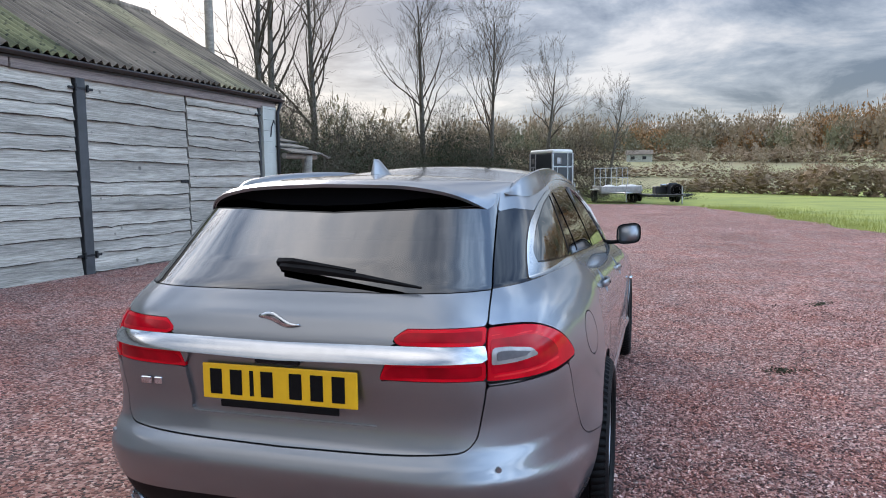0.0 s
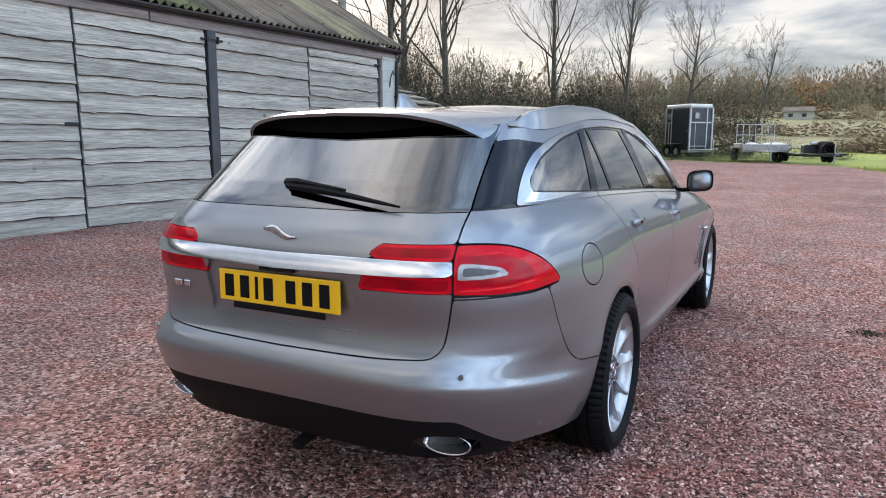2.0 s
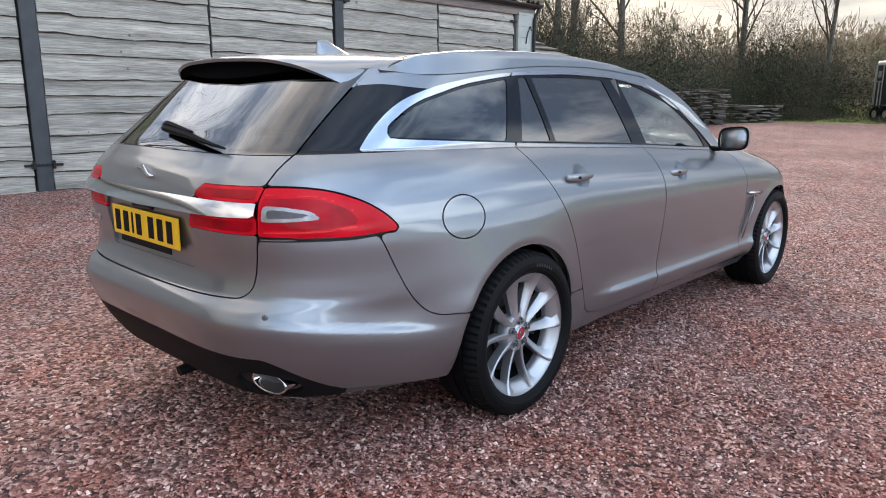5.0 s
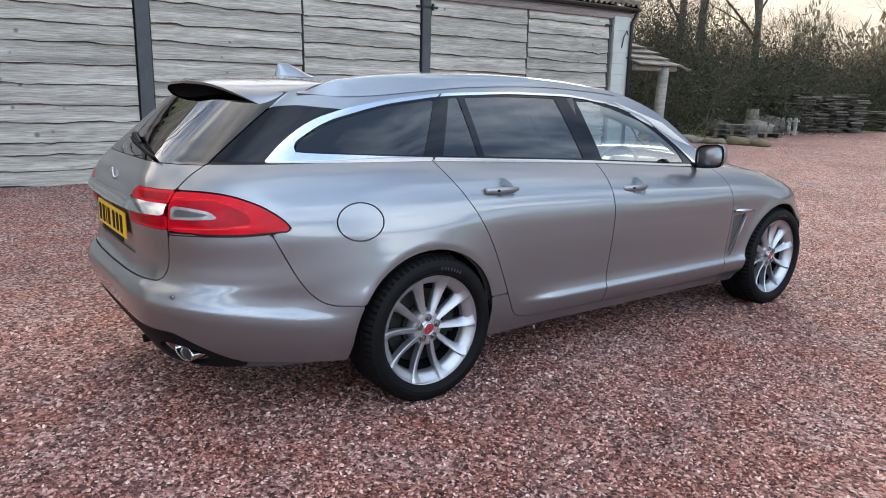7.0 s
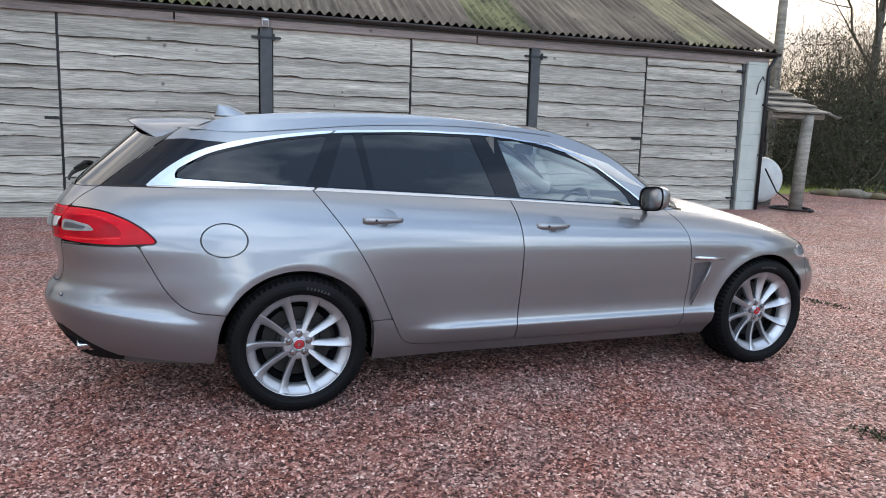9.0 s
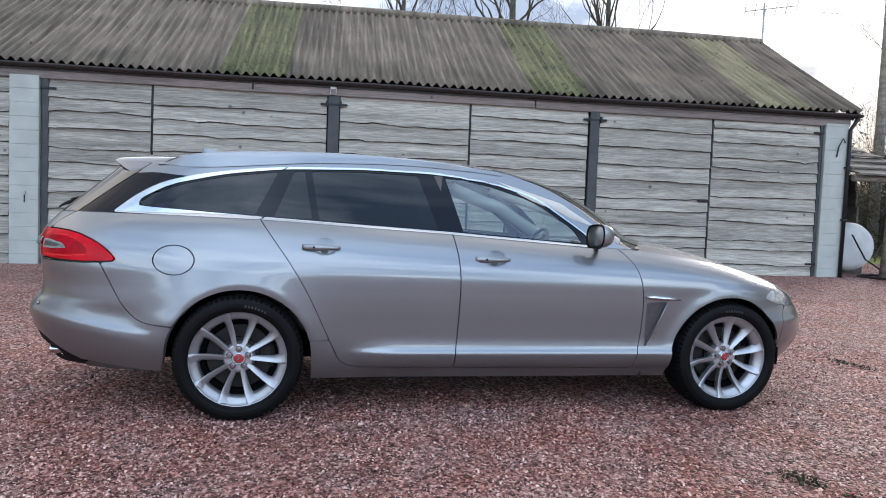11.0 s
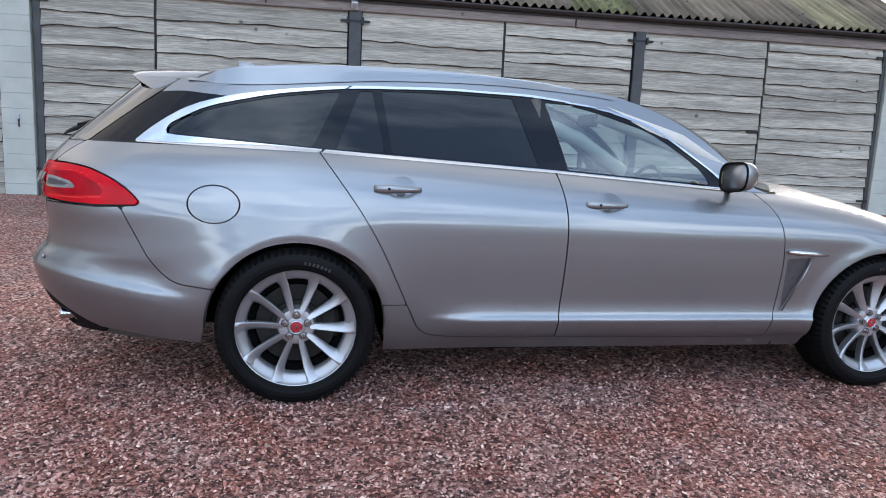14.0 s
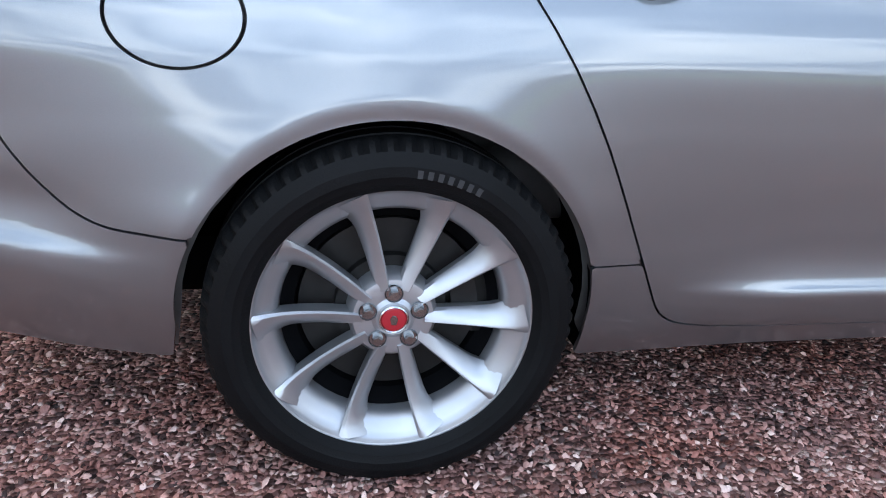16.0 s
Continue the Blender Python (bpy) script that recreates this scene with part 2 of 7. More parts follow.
def shell(s, v):
    """Places of the body's right side: v 0..1 sill to belt, 1..2 belt to roof edge."""
    s, v = np.broadcast_arrays(np.asarray(s, float), np.asarray(v, float))
    yref = plan(s, np.full(s.shape, 0.85))[1]
    zb, zr = belt_z(yref), np.maximum(roof_z(yref), belt_z(yref) + 0.002)
    mid = np.minimum(MID, zb - 0.10)
    z = np.where(v < 0.5, SILL + (mid - SILL) * v / 0.5, np.where(v < 1, mid + (zb - mid) * (v - 0.5) / 0.5, zb + (zr - zb) * (v - 1)))
    f, y = plan(s, z)
    aft = np.clip((-0.36 - y) / 0.30, 0, 1)
    aft = aft * aft * (3 - 2 * aft)
    fore = np.clip((y - 2.75) / 0.4, 0, 1)
    zl = np.clip(z, SILL, 0.80)
    drop = 0.10 * np.clip((y + 1.08) / 0.60, 0, 1)
    crease = np.clip((y - 0.50) / 0.35, 0, 1)
    lw = plain_w(zl) + (low_w(zl) - plain_w(zl)) * crease * crease * (3 - 2 * crease)
    lw = lw + (bump_w(np.clip(zl + drop * np.clip((0.75 - zl) / 0.1, 0, 1), SILL, 0.80)) - lw) * aft + (bump_w(zl) - lw) * fore * (1 - aft)
    k = np.clip((z - mid) / (zb - mid), 0, 1)
    w = lw + high_w(k) * (z > mid)
    up = np.maximum(z - zb, 0)
    w = np.where(z > zb, 0.772 - 0.36 * up - 0.30 * up * up, w)
    x = w * side_w(y) * f
    flank = np.clip((1.0 - f) * -20 + 1, 0, 1)
    x = x + haunch_w(z) * np.exp(-np.abs((y + 0.10) / 0.40) ** 2.6) * flank
    d = np.hypot(y - WHEELBASE, z - HUB_Z)
    x = x + 0.012 * np.exp(-((d - 0.37) / 0.05) ** 2) * (z < 0.86) * flank
    d = np.hypot(y, z - HUB_Z)
    x = x - 0.007 * np.clip((0.405 - d) / 0.034, 0, 1) ** 1.5 * flank
    glass = np.clip((z - 1.04) / 0.14, 0, 1)
    y = y - 0.030 * glass * glass * (3 - 2 * glass) * np.clip(1 - (x / 0.60) ** 2, 0, 1) * (s < 0)
    return np.stack([x, y, z], -1)


# ---- car build ----
def empty(name, label="", category="", group="", kind="", at=(0, 0, 0)):
    ob = new(name)
    ob.empty_display_size = 0.1
    ob.location = at
    return tagged(ob, label, category, group, kind)


def mesh_object(name, verts, faces, mat, parent=None, label="", smooth=True, normals=None):
    me = bpy.data.meshes.new(name)
    me.from_pydata([tuple(map(float, p)) for p in verts], [], [tuple(map(int, f)) for f in faces])
    me.materials.append(mat)
    if smooth:
        me.shade_smooth()
    me.update()
    if normals is not None:
        me.normals_split_custom_set_from_vertices([tuple(map(float, n)) for n in normals])
    ob = new(name, me)
    if parent is not None:
        ob.parent = parent
        if parent.type == "EMPTY":
            ob.matrix_parent_inverse = Matrix.Translation(-parent.location)
    return tagged(ob, label)


def part(name, bm, mat, parent=None, label="", smooth=False):
    """Links a bmesh as one mesh object under a thing or under a part."""
    me = bpy.data.meshes.new(name)
    bm.to_mesh(me)
    bm.free()
    me.materials.append(mat)
    if smooth:
        me.shade_smooth()
    ob = new(name, me)
    if parent is not None:
        ob.parent = parent
        if parent.type == "EMPTY":
            ob.matrix_parent_inverse = Matrix.Translation(-parent.location)
    return tagged(ob, label)


class Sheet:
    """A surface patch as triangles, with a second set of coordinates for each vertex."""

    def __init__(self, grid, extra=None):
        if grid is None:
            return
        n, m = grid.shape[:2]
        self.p = grid.reshape(-1, 3)
        du, dv = np.gradient(grid, axis=0), np.gradient(grid, axis=1)
        nn = np.cross(du, dv)
        ln = np.linalg.norm(nn, axis=-1, keepdims=True)
        nn = np.where(ln > 1e-12, nn / np.maximum(ln, 1e-12), 0)
        self.n = nn.reshape(-1, 3)
        self.e = (extra if extra is not None else grid[..., :2]).reshape(n * m, -1)
        i = np.arange(n * m).reshape(n, m)
        a, b, c, d = i[:-1, :-1].ravel(), i[1:, :-1].ravel(), i[1:, 1:].ravel(), i[:-1, 1:].ravel()
        self.t = np.concatenate([np.stack([a, b, c], 1), np.stack([a, c, d], 1)])

    def clip(self, f):
        """The part of the patch where f(place, extra) is above zero."""
        val = f(self.p, self.e)
        val = np.where(np.abs(val) < 1e-7, 1e-7, val)
        ins = val > 0
        k = ins[self.t].sum(1)
        rows = np.concatenate([self.p, self.n, self.e], 1)
        new_rows, key, faces = [], {}, [tuple(t) for t in self.t[k == 3]]
        base = len(rows)

        def cut(i, j):
            q = (i, j) if i < j else (j, i)
            if q not in key:
                w = val[q[0]] / (val[q[0]] - val[q[1]])
                key[q] = base + len(new_rows)
                new_rows.append(rows[q[0]] * (1 - w) + rows[q[1]] * w)
            return key[q]
        for t in self.t[(k == 1) | (k == 2)]:
            t = [int(q) for q in t]
            poly = []
            for a, b in zip(t, t[1:] + t[:1]):
                if ins[a]:
                    poly.append(a)
                if ins[a] != ins[b]:
                    poly.append(cut(a, b))
            for q in range(1, len(poly) - 1):
                faces.append((poly[0], poly[q], poly[q + 1]))
        out = Sheet(None)
        allrows = np.concatenate([rows, np.array(new_rows).reshape(-1, rows.shape[1])]) if new_rows else rows
        faces = np.array(faces, int).reshape(-1, 3)
        used, inv = np.unique(faces, return_inverse=True)
        allrows = allrows[used]
        out.p, out.n, out.e, out.t = allrows[:, :3], allrows[:, 3:6], allrows[:, 6:], inv.reshape(-1, 3)
        return out

    def build(self, name, mat, parent, label="", side=1, join=False, lift=0.0, flange=0.012):
        """One mesh: the right-hand patch (side 1), its mirror image (-1), or both joined across the middle."""
        ln = np.linalg.norm(self.n, axis=1, keepdims=True)
        nn = self.n / np.maximum(ln, 1e-9)
        p, t = self.p + nn * lift, self.t
        edges = np.concatenate([t[:, [0, 1]], t[:, [1, 2]], t[:, [2, 0]]])
        flat = np.sort(edges, 1)
        _, first, count = np.unique(flat, axis=0, return_index=True, return_counts=True)
        rim = edges[first[count == 1]]
        if join:
            rim = rim[(p[rim[:, 0], 0] > 1e-4) | (p[rim[:, 1], 0] > 1e-4)]
        verts, norms, faces = [p], [nn], [t]
        if flange and len(rim):
            k = len(p)
            a, b = rim[:, 0], rim[:, 1]
            verts.append(np.concatenate([p[a], p[b], p[b] - nn[b] * flange, p[a] - nn[a] * flange]))
            side_n = np.cross(p[b] - p[a], nn[a])
            side_n /= np.maximum(np.linalg.norm(side_n, axis=1, keepdims=True), 1e-9)
            norms.append(np.tile(side_n, (4, 1)))
            q = np.arange(len(a))
            L = len(a)
            faces.append(np.stack([k + q + L, k + q, k + q + 3 * L], 1))
            faces.append(np.stack([k + q + L, k + q + 3 * L, k + q + 2 * L], 1))
        v, n, f = np.concatenate(verts), np.concatenate(norms), np.concatenate(faces)
        if side < 0 or join:
            mv, mn, mf = v * [-1, 1, 1], n * [-1, 1, 1], f[:, ::-1]
            if join:
                v, n, f = np.concatenate([v, mv]), np.concatenate([n, mn]), np.concatenate([f, mf + len(v)])
            else:
                v, n, f = mv, mn, mf
        return mesh_object(name, v, f, mat, parent, label, normals=n)


def polygon(pts, rounding=0.0):
    """Signed distance (inside positive) to a polygon in two coordinates."""
    pts = np.array(pts, float)

    def f(a, b):
        q = np.stack([a, b], 1)
        best, inside = np.full(len(q), 9.0), np.zeros(len(q), bool)
        for p0, p1 in zip(pts, np.roll(pts, -1, 0)):
            d = p1 - p0
            t = np.clip(((q - p0) @ d) / max(d @ d, 1e-12), 0, 1)
            best = np.minimum(best, np.linalg.norm(q - p0 - t[:, None] * d, axis=1))
            cross = (p0[1] > q[:, 1]) != (p1[1] > q[:, 1])
            inside ^= cross & (q[:, 0] < d[0] * (q[:, 1] - p0[1]) / (d[1] if abs(d[1]) > 1e-12 else 1e-12) + p0[0])
        return np.where(inside, best, -best) + rounding
    return f


def rounded(pts, r, steps=6):
    """The polygon with its corners rounded to the radius r (or, point by point, to the third number)."""
    out = []
    for i, c in enumerate(pts):
        rr = c[2] if len(c) > 2 else r
        a, b, c0 = np.array(pts[i - 1][:2], float), np.array(pts[(i + 1) % len(pts)][:2], float), np.array(c[:2], float)
        u, w = a - c0, b - c0
        lu, lw = np.linalg.norm(u), np.linalg.norm(w)
        k = min(rr, lu * 0.48, lw * 0.48)
        for t in np.linspace(0, 1, steps):
            s0, s1 = c0 + u / lu * k, c0 + w / lw * k
            out.append((1 - t) ** 2 * s0 + 2 * t * (1 - t) * c0 + t * t * s1)
    return out


S_COLS = column_params()
V_ROWS = np.concatenate([np.linspace(0, 1, 100, endpoint=False), np.linspace(1, 2, 46)])
SS, VV = np.meshgrid(S_COLS, V_ROWS, indexing="ij")
SKIN = shell(SS, VV)
LOWER = Sheet(SKIN[:, :101], np.stack([SS, VV], -1)[:, :101])
cut_cols = np.searchsorted(-plan(S_COLS, np.full(S_COLS.shape, 0.97))[1] * -1, 2.34)
UPPER = Sheet(SKIN[:cut_cols, 100:], np.stack([SS, VV], -1)[:cut_cols, 100:])

EDGE = SKIN[:cut_cols, -1]
KK = np.linspace(0, 1, 26)
bow_y = curve([-2, 1.25, 1.5, 1.9, 2.3, 2.8, 3.2, 4], [0, 0.0, 0.06, 0.20, 0.32, 0.12, 0.0, 0.0])
crown_roof = curve([-1.2, -0.7, -0.2, 0.6, 1.3, 1.6, 2.3], [0.0, 0.016, 0.048, 0.058, 0.056, 0.045, 0.05])


def inward(edge, crown):
    xe, ye, ze = edge[:, 0:1], edge[:, 1:2], edge[:, 2:3]
    q = 1 - (1 - KK[None]) ** 2
    x = xe * (1 - KK[None])
    y = ye + bow_y(ye) * q
    z = ze + crown(ye) * q
    return np.stack([x, y, z], -1), np.stack([np.broadcast_to(ye, x.shape), np.broadcast_to(KK[None], x.shape)], -1)


TOP = Sheet(*inward(EDGE, crown_roof))
fore_cols = plan(S_COLS, np.full(S_COLS.shape, 0.97))[1] > 2.12
fore_y = curve([2.0, 2.3, 2.9, 3.5, 3.6, 4], [0.040, 0.045, 0.055, 0.035, 0.012, 0.0])
NOSE_EDGE = SKIN[fore_cols, 100]
NOSE_EDGE = NOSE_EDGE[NOSE_EDGE[:, 1] > 2.15]
HOOD = Sheet(*inward(NOSE_EDGE, fore_y))
for s_ in (HOOD, TOP, UPPER, LOWER):
    side_ok = (s_.n[len(s_.n) // 2] @ (s_.p[len(s_.n) // 2] - [0, 1.3, 0.5])) > 0
    if not side_ok:
        s_.n = -s_.n
        s_.t = s_.t[:, ::-1]

GAP = 0.0022
tg_x = curve([0.55, 0.65, 0.715, 0.85, 1.0, 1.054, 1.148, 1.263, 1.40], [0.585, 0.596, 0.608, 0.628, 0.622, 0.615, 0.595, 0.574, 0.548])
tg_bottom = curve([0.0, 0.3, 0.55, 0.7], [0.622, 0.626, 0.636, 0.65])
glass_bottom = curve([0, 0.22, 0.6, 0.8], [1.0845, 1.0845, 1.0845, 1.0845])
strip_lo = curve([0, 0.34, 0.65], [0.888, 0.896, 0.900])
strip_hi = curve([0, 0.39, 0.65], [0.942, 0.947, 0.944])
LAMP = polygon(rounded([(-1.15, 0.848), (-0.935, 0.832), (-0.80, 0.829), (-0.625, 0.836, 0.012), (-0.665, 0.885, 0.06), (-0.735, 0.935, 0.06), (-0.84, 0.978, 0.06), (-0.93, 0.992, 0.05), (-1.15, 0.998)], 0.01))
BUMP_LINE = rounded([(-0.714, 0.829, 0.004), (-0.598, 0.606, 0.10), (-0.51, 0.518, 0.09), (-0.30, 0.497, 0.01), (-0.30, 0.0, 0.01), (-2, 0.0, 0.01), (-2, 0.842, 0.01), (-0.935, 0.826, 0.01), (-0.80, 0.823, 0.01)], 0.01)
BUMPER = polygon(BUMP_LINE)
REAR_DOOR = polygon(rounded([(0.082, 1.13, 0.001), (0.088, 1.08, 0.01), (0.325, 0.76, 0.3), (0.492, 0.40, 0.25), (0.545, 0.29, 0.10), (0.66, 0.274, 0.03), (1.183, 0.268, 0.02), (1.200, 0.50, 0.2), (1.205, 0.80, 0.15), (1.172, 1.04, 0.1), (1.165, 1.13, 0.001)], 0.02))
FRONT_DOOR = polygon(rounded([(1.1665, 1.13, 0.001), (1.1735, 1.04, 0.1), (1.2065, 0.80, 0.15), (1.2015, 0.50, 0.2), (1.1845, 0.268, 0.02), (2.285, 0.262, 0.03), (2.325, 0.46, 0.15), (2.325, 0.70, 0.15), (2.285, 0.88, 0.12), (2.18, 1.0, 0.06), (2.12, 1.13, 0.001)], 0.02))
FRONT_BUMPER = polygon([(3.30, 0.0), (3.30, 0.40), (3.335, 0.60), (3.40, 0.68), (4.2, 0.66), (4.2, 0.0)])
HEADLAMP = polygon(rounded([(3.16, 0.70, 0.02), (3.30, 0.655, 0.03), (3.60, 0.63, 0.03), (3.60, 0.72, 0.03), (3.40, 0.765, 0.05), (3.24, 0.745, 0.04)], 0.02))
DLO_OUT = polygon(rounded([(-0.702, 1.082, 0.004), (-0.620, 1.158, 0.05), (-0.525, 1.226, 0.08), (-0.43, 1.273, 0.1), (-0.267, 1.319, 0.1), (-0.02, 1.359, 0.1), (0.222, 1.385, 0.1), (0.66, 1.401, 0.1), (1.10, 1.396, 0.1), (1.43, 1.354, 0.1), (1.70, 1.284, 0.1), (2.02, 1.06, 0.1), (2.155, 0.966, 0.004), (2.0, 0.972, 0.01), (1.15, 1.023, 0.01), (0.085, 1.070, 0.01)], 0.02))
DLO_IN = polygon(rounded([(-0.562, 1.128, 0.03), (-0.54, 1.172, 0.04), (-0.40, 1.252, 0.08), (-0.106, 1.324, 0.1), (0.21, 1.365, 0.1), (0.66, 1.384, 0.1), (1.10, 1.378, 0.1), (1.43, 1.338, 0.1), (1.70, 1.262, 0.1), (1.98, 1.070, 0.03), (2.075, 0.990, 0.01), (2.0, 0.992, 0.01), (1.15, 1.042, 0.01), (0.085, 1.092, 0.01)], 0.02))
Q_GLASS = polygon(rounded([(-0.552, 1.132, 0.03), (-0.53, 1.172, 0.04), (-0.39, 1.248, 0.08), (-0.10, 1.318, 0.1), (0.185, 1.356, 0.02), (0.060, 1.098, 0.02)], 0.01))
R_GLASS_A = polygon(rounded([(0.155, 1.094, 0.01), (0.262, 1.362, 0.01), (0.325, 1.366, 0.01), (0.375, 1.086, 0.01)], 0.01))
R_GLASS_B = polygon(rounded([(0.405, 1.085, 0.01), (0.358, 1.368, 0.015), (0.66, 1.376, 0.1), (0.985, 1.372, 0.01), (1.10, 1.051, 0.01)], 0.01))
F_GLASS = polygon(rounded([(1.238, 1.043, 0.01), (1.140, 1.364, 0.008), (1.28, 1.355, 0.05), (1.43, 1.325, 0.1), (1.70, 1.245, 0.1), (1.93, 1.088, 0.05), (1.985, 0.999, 0.015)], 0.01))
ANTI = 9.0


def arch(p):
    out = []
    for yc in (0.0, WHEELBASE):
        y, z = p[:, 1] - yc, p[:, 2] - HUB_Z
        below = np.clip(-z / 0.27, 0, 1)
        half = 0.384 + (0.055 * below * (y < 0) if yc == 0 else 0.02 * below)
        d = np.hypot(y / half, np.maximum(z, 0) / 0.371) - 1
        out.append(d * 0.375)
    return np.minimum(*out)


def body_floor(p):
    """Height above the lower edge of the skin."""
    y = p[:, 1]
    edge = np.where(y < 0, 0.256 + np.clip(-0.42 - y, 0, 1) * 0.12, np.where(y > 2.9, 0.205, 0.206))
    return p[:, 2] - edge


def rear_side(p):
    """Positive outboard of the tailgate's side line, at the tail."""
    return np.where(p[:, 1] < -0.35, p[:, 0] - tg_x(p[:, 2]), ANTI)


def gate_edge(p):
    """Positive inside the tailgate's outline: its side and bottom lines, the corner rounded."""
    a, b, r = tg_x(p[:, 2]) - p[:, 0], p[:, 2] - tg_bottom(p[:, 0]), 0.045
    return np.where((a < r) & (b < r), r - np.hypot(r - a, r - b), np.minimum(a, b))


def diffuser_line(p):
    x = p[:, 0]
    top = 0.448 - 0.006 * (x / 0.65) ** 2 - np.clip((x - 0.63) / 0.13, 0, 3) ** 1.7 * 0.18
    return np.where(p[:, 1] < -0.55, top - p[:, 2], -ANTI)


yz = lambda poly: (lambda p: poly(p[:, 1], p[:, 2]))
lamp_f, bump_f, rdoor_f, fdoor_f = yz(LAMP), yz(BUMPER), yz(REAR_DOOR), yz(FRONT_DOOR)
fbump_f, head_f, dlo_i = yz(FRONT_BUMPER), yz(HEADLAMP), yz(DLO_IN)
dlo_o = lambda p: DLO_OUT(p[:, 1], p[:, 2]) - 0.0065
low = lambda *fs: np.minimum.reduce(fs)
tail = lambda p: np.where(p[:, 1] < -0.35, 1.0, -ANTI)

car = empty("estate_car", "dark grey metallic estate car, tailgate shut, on the red gravel", "car")


def both(sheet, name, mat, label="", **kw):
    return [sheet.build(name, mat, car, label, side=sd, **kw) for sd in (1, -1)]


# skin below the belt
def fuel_d(p):
    return (np.hypot((p[:, 1] + 0.342) / 0.105, (p[:, 2] - 0.852) / 0.078) - 1) * 0.09


def quarter(p, e):
    not_bumper = np.where(p[:, 1] < -0.2, -bump_f(p), ANTI)
    return low(arch(p), body_floor(p), not_bumper - GAP, -lamp_f(p) - GAP - 0.001, -rdoor_f(p) - GAP, -fdoor_f(p) - GAP, rear_side(p) - GAP,
               np.where(p[:, 2] > 0.262, 1.9 - p[:, 1], 2.36 - p[:, 1]), np.where(p[:, 1] > 0.3, p[:, 2] - 0.428, ANTI), fuel_d(p) - GAP)


both(LOWER.clip(quarter), "quarter_panel", PAINT, "grey painted rear wing")
both(LOWER.clip(lambda p, e: low(arch(p), body_floor(p), -rdoor_f(p) - GAP, -fdoor_f(p) - GAP, p[:, 1] - 0.3, 0.4245 - p[:, 2], np.where(p[:, 2] > 0.262, 1.9 - p[:, 1], 2.36 - p[:, 1]))), "sill", PAINT)
both(LOWER.clip(lambda p, e: -fuel_d(p) - 0.0035), "fuel_flap", PAINT)
scoop = lambda p, yc, zc: np.hypot((p[:, 1] - yc - 0.016) / 0.062, (p[:, 2] - zc - 0.001) / 0.054) - 1
HANDLES = ((0.425, 0.937), (1.395, 0.895))
rdoors = both(LOWER.clip(lambda p, e: low(rdoor_f(p) - GAP, arch(p), 0.05 * scoop(p, *HANDLES[0]))), "rear_door", PAINT, flange=0.010)
fdoors = both(LOWER.clip(lambda p, e: low(fdoor_f(p) - GAP, 0.05 * scoop(p, *HANDLES[1]))), "front_door", PAINT, flange=0.010)
for (yc, zc), doors in zip(HANDLES, (rdoors, fdoors)):
    s_at = np.interp([yc - 0.09, yc + 0.11], SKIN[:, 70, 1][46:340], S_COLS[46:340])
    fs, fv = np.meshgrid(np.linspace(*s_at, 40), np.linspace(0.70, 0.95, 50), indexing="ij")
    fine = Sheet(shell(fs, fv))
    if fine.n[1000][0] < 0:
        fine.n, fine.t = -fine.n, fine.t[:, ::-1]
    bowl = fine.clip(lambda p, e: -scoop(p, yc, zc) * 0.05 + 0.0003)
    bowl.p = bowl.p - bowl.n / np.linalg.norm(bowl.n, axis=1, keepdims=True) * (0.052 * np.clip(1 - (scoop(bowl.p, yc, zc) + 1) ** 2, 0, 1))[:, None]
    for door, sd in zip(doors, (1, -1)):
        me = bowl.build("handle_bowl", PAINT, door, side=sd, flange=0)
        me.data.normals_split_custom_set([(0, 0, 0)] * len(me.data.loops))
vent_f = yz(polygon(rounded([(2.345, 0.665, 0.01), (2.475, 0.672, 0.02), (2.44, 0.58, 0.05), (2.352, 0.405, 0.01)], 0.01)))
both(LOWER.clip(lambda p, e: low(-fdoor_f(p) - GAP, p[:, 1] - 1.9, arch(p), body_floor(p), -fbump_f(p) - GAP, -head_f(p) - GAP,
                                 np.where(p[:, 1] < 2.36, low(p[:, 2] - 0.262, ANTI * np.ones(len(p))), ANTI), -vent_f(p))), "front_wing", PAINT)
both(LOWER.clip(lambda p, e: vent_f(p) + 0.001), "wing_vent", VENT_GREY, "grey recessed side vent", lift=-0.008, flange=0)
LOWER.clip(lambda p, e: low(fbump_f(p) - GAP, -head_f(p) - GAP, arch(p), body_floor(p), p[:, 1] - 3.0)).build("front_bumper", PAINT, car, join=True)
both(LOWER.clip(lambda p, e: low(head_f(p), p[:, 1] - 3.0)), "headlamp", HEAD_LENS, "clear glass headlamp")
LOWER.clip(lambda p, e: low(bump_f(p) - GAP, -lamp_f(p) - GAP, np.where(p[:, 1] < -0.35, -gate_edge(p) - GAP, ANTI),
                            arch(p), body_floor(p), -diffuser_line(p), -0.3 - p[:, 1])).build("rear_bumper", PAINT, car, join=True)
exh = lambda p: np.hypot((p[:, 0] - 0.585) / 0.098, (p[:, 2] - 0.330) / 0.050)
LOWER.clip(lambda p, e: low(diffuser_line(p) - 0.001, p[:, 2] - 0.272, -0.80 - p[:, 1], 0.05 * (exh(p) - 1.0))).build("diffuser", BLACK, car, "matt black lower bumper", join=True, lift=-0.004, flange=0.02)
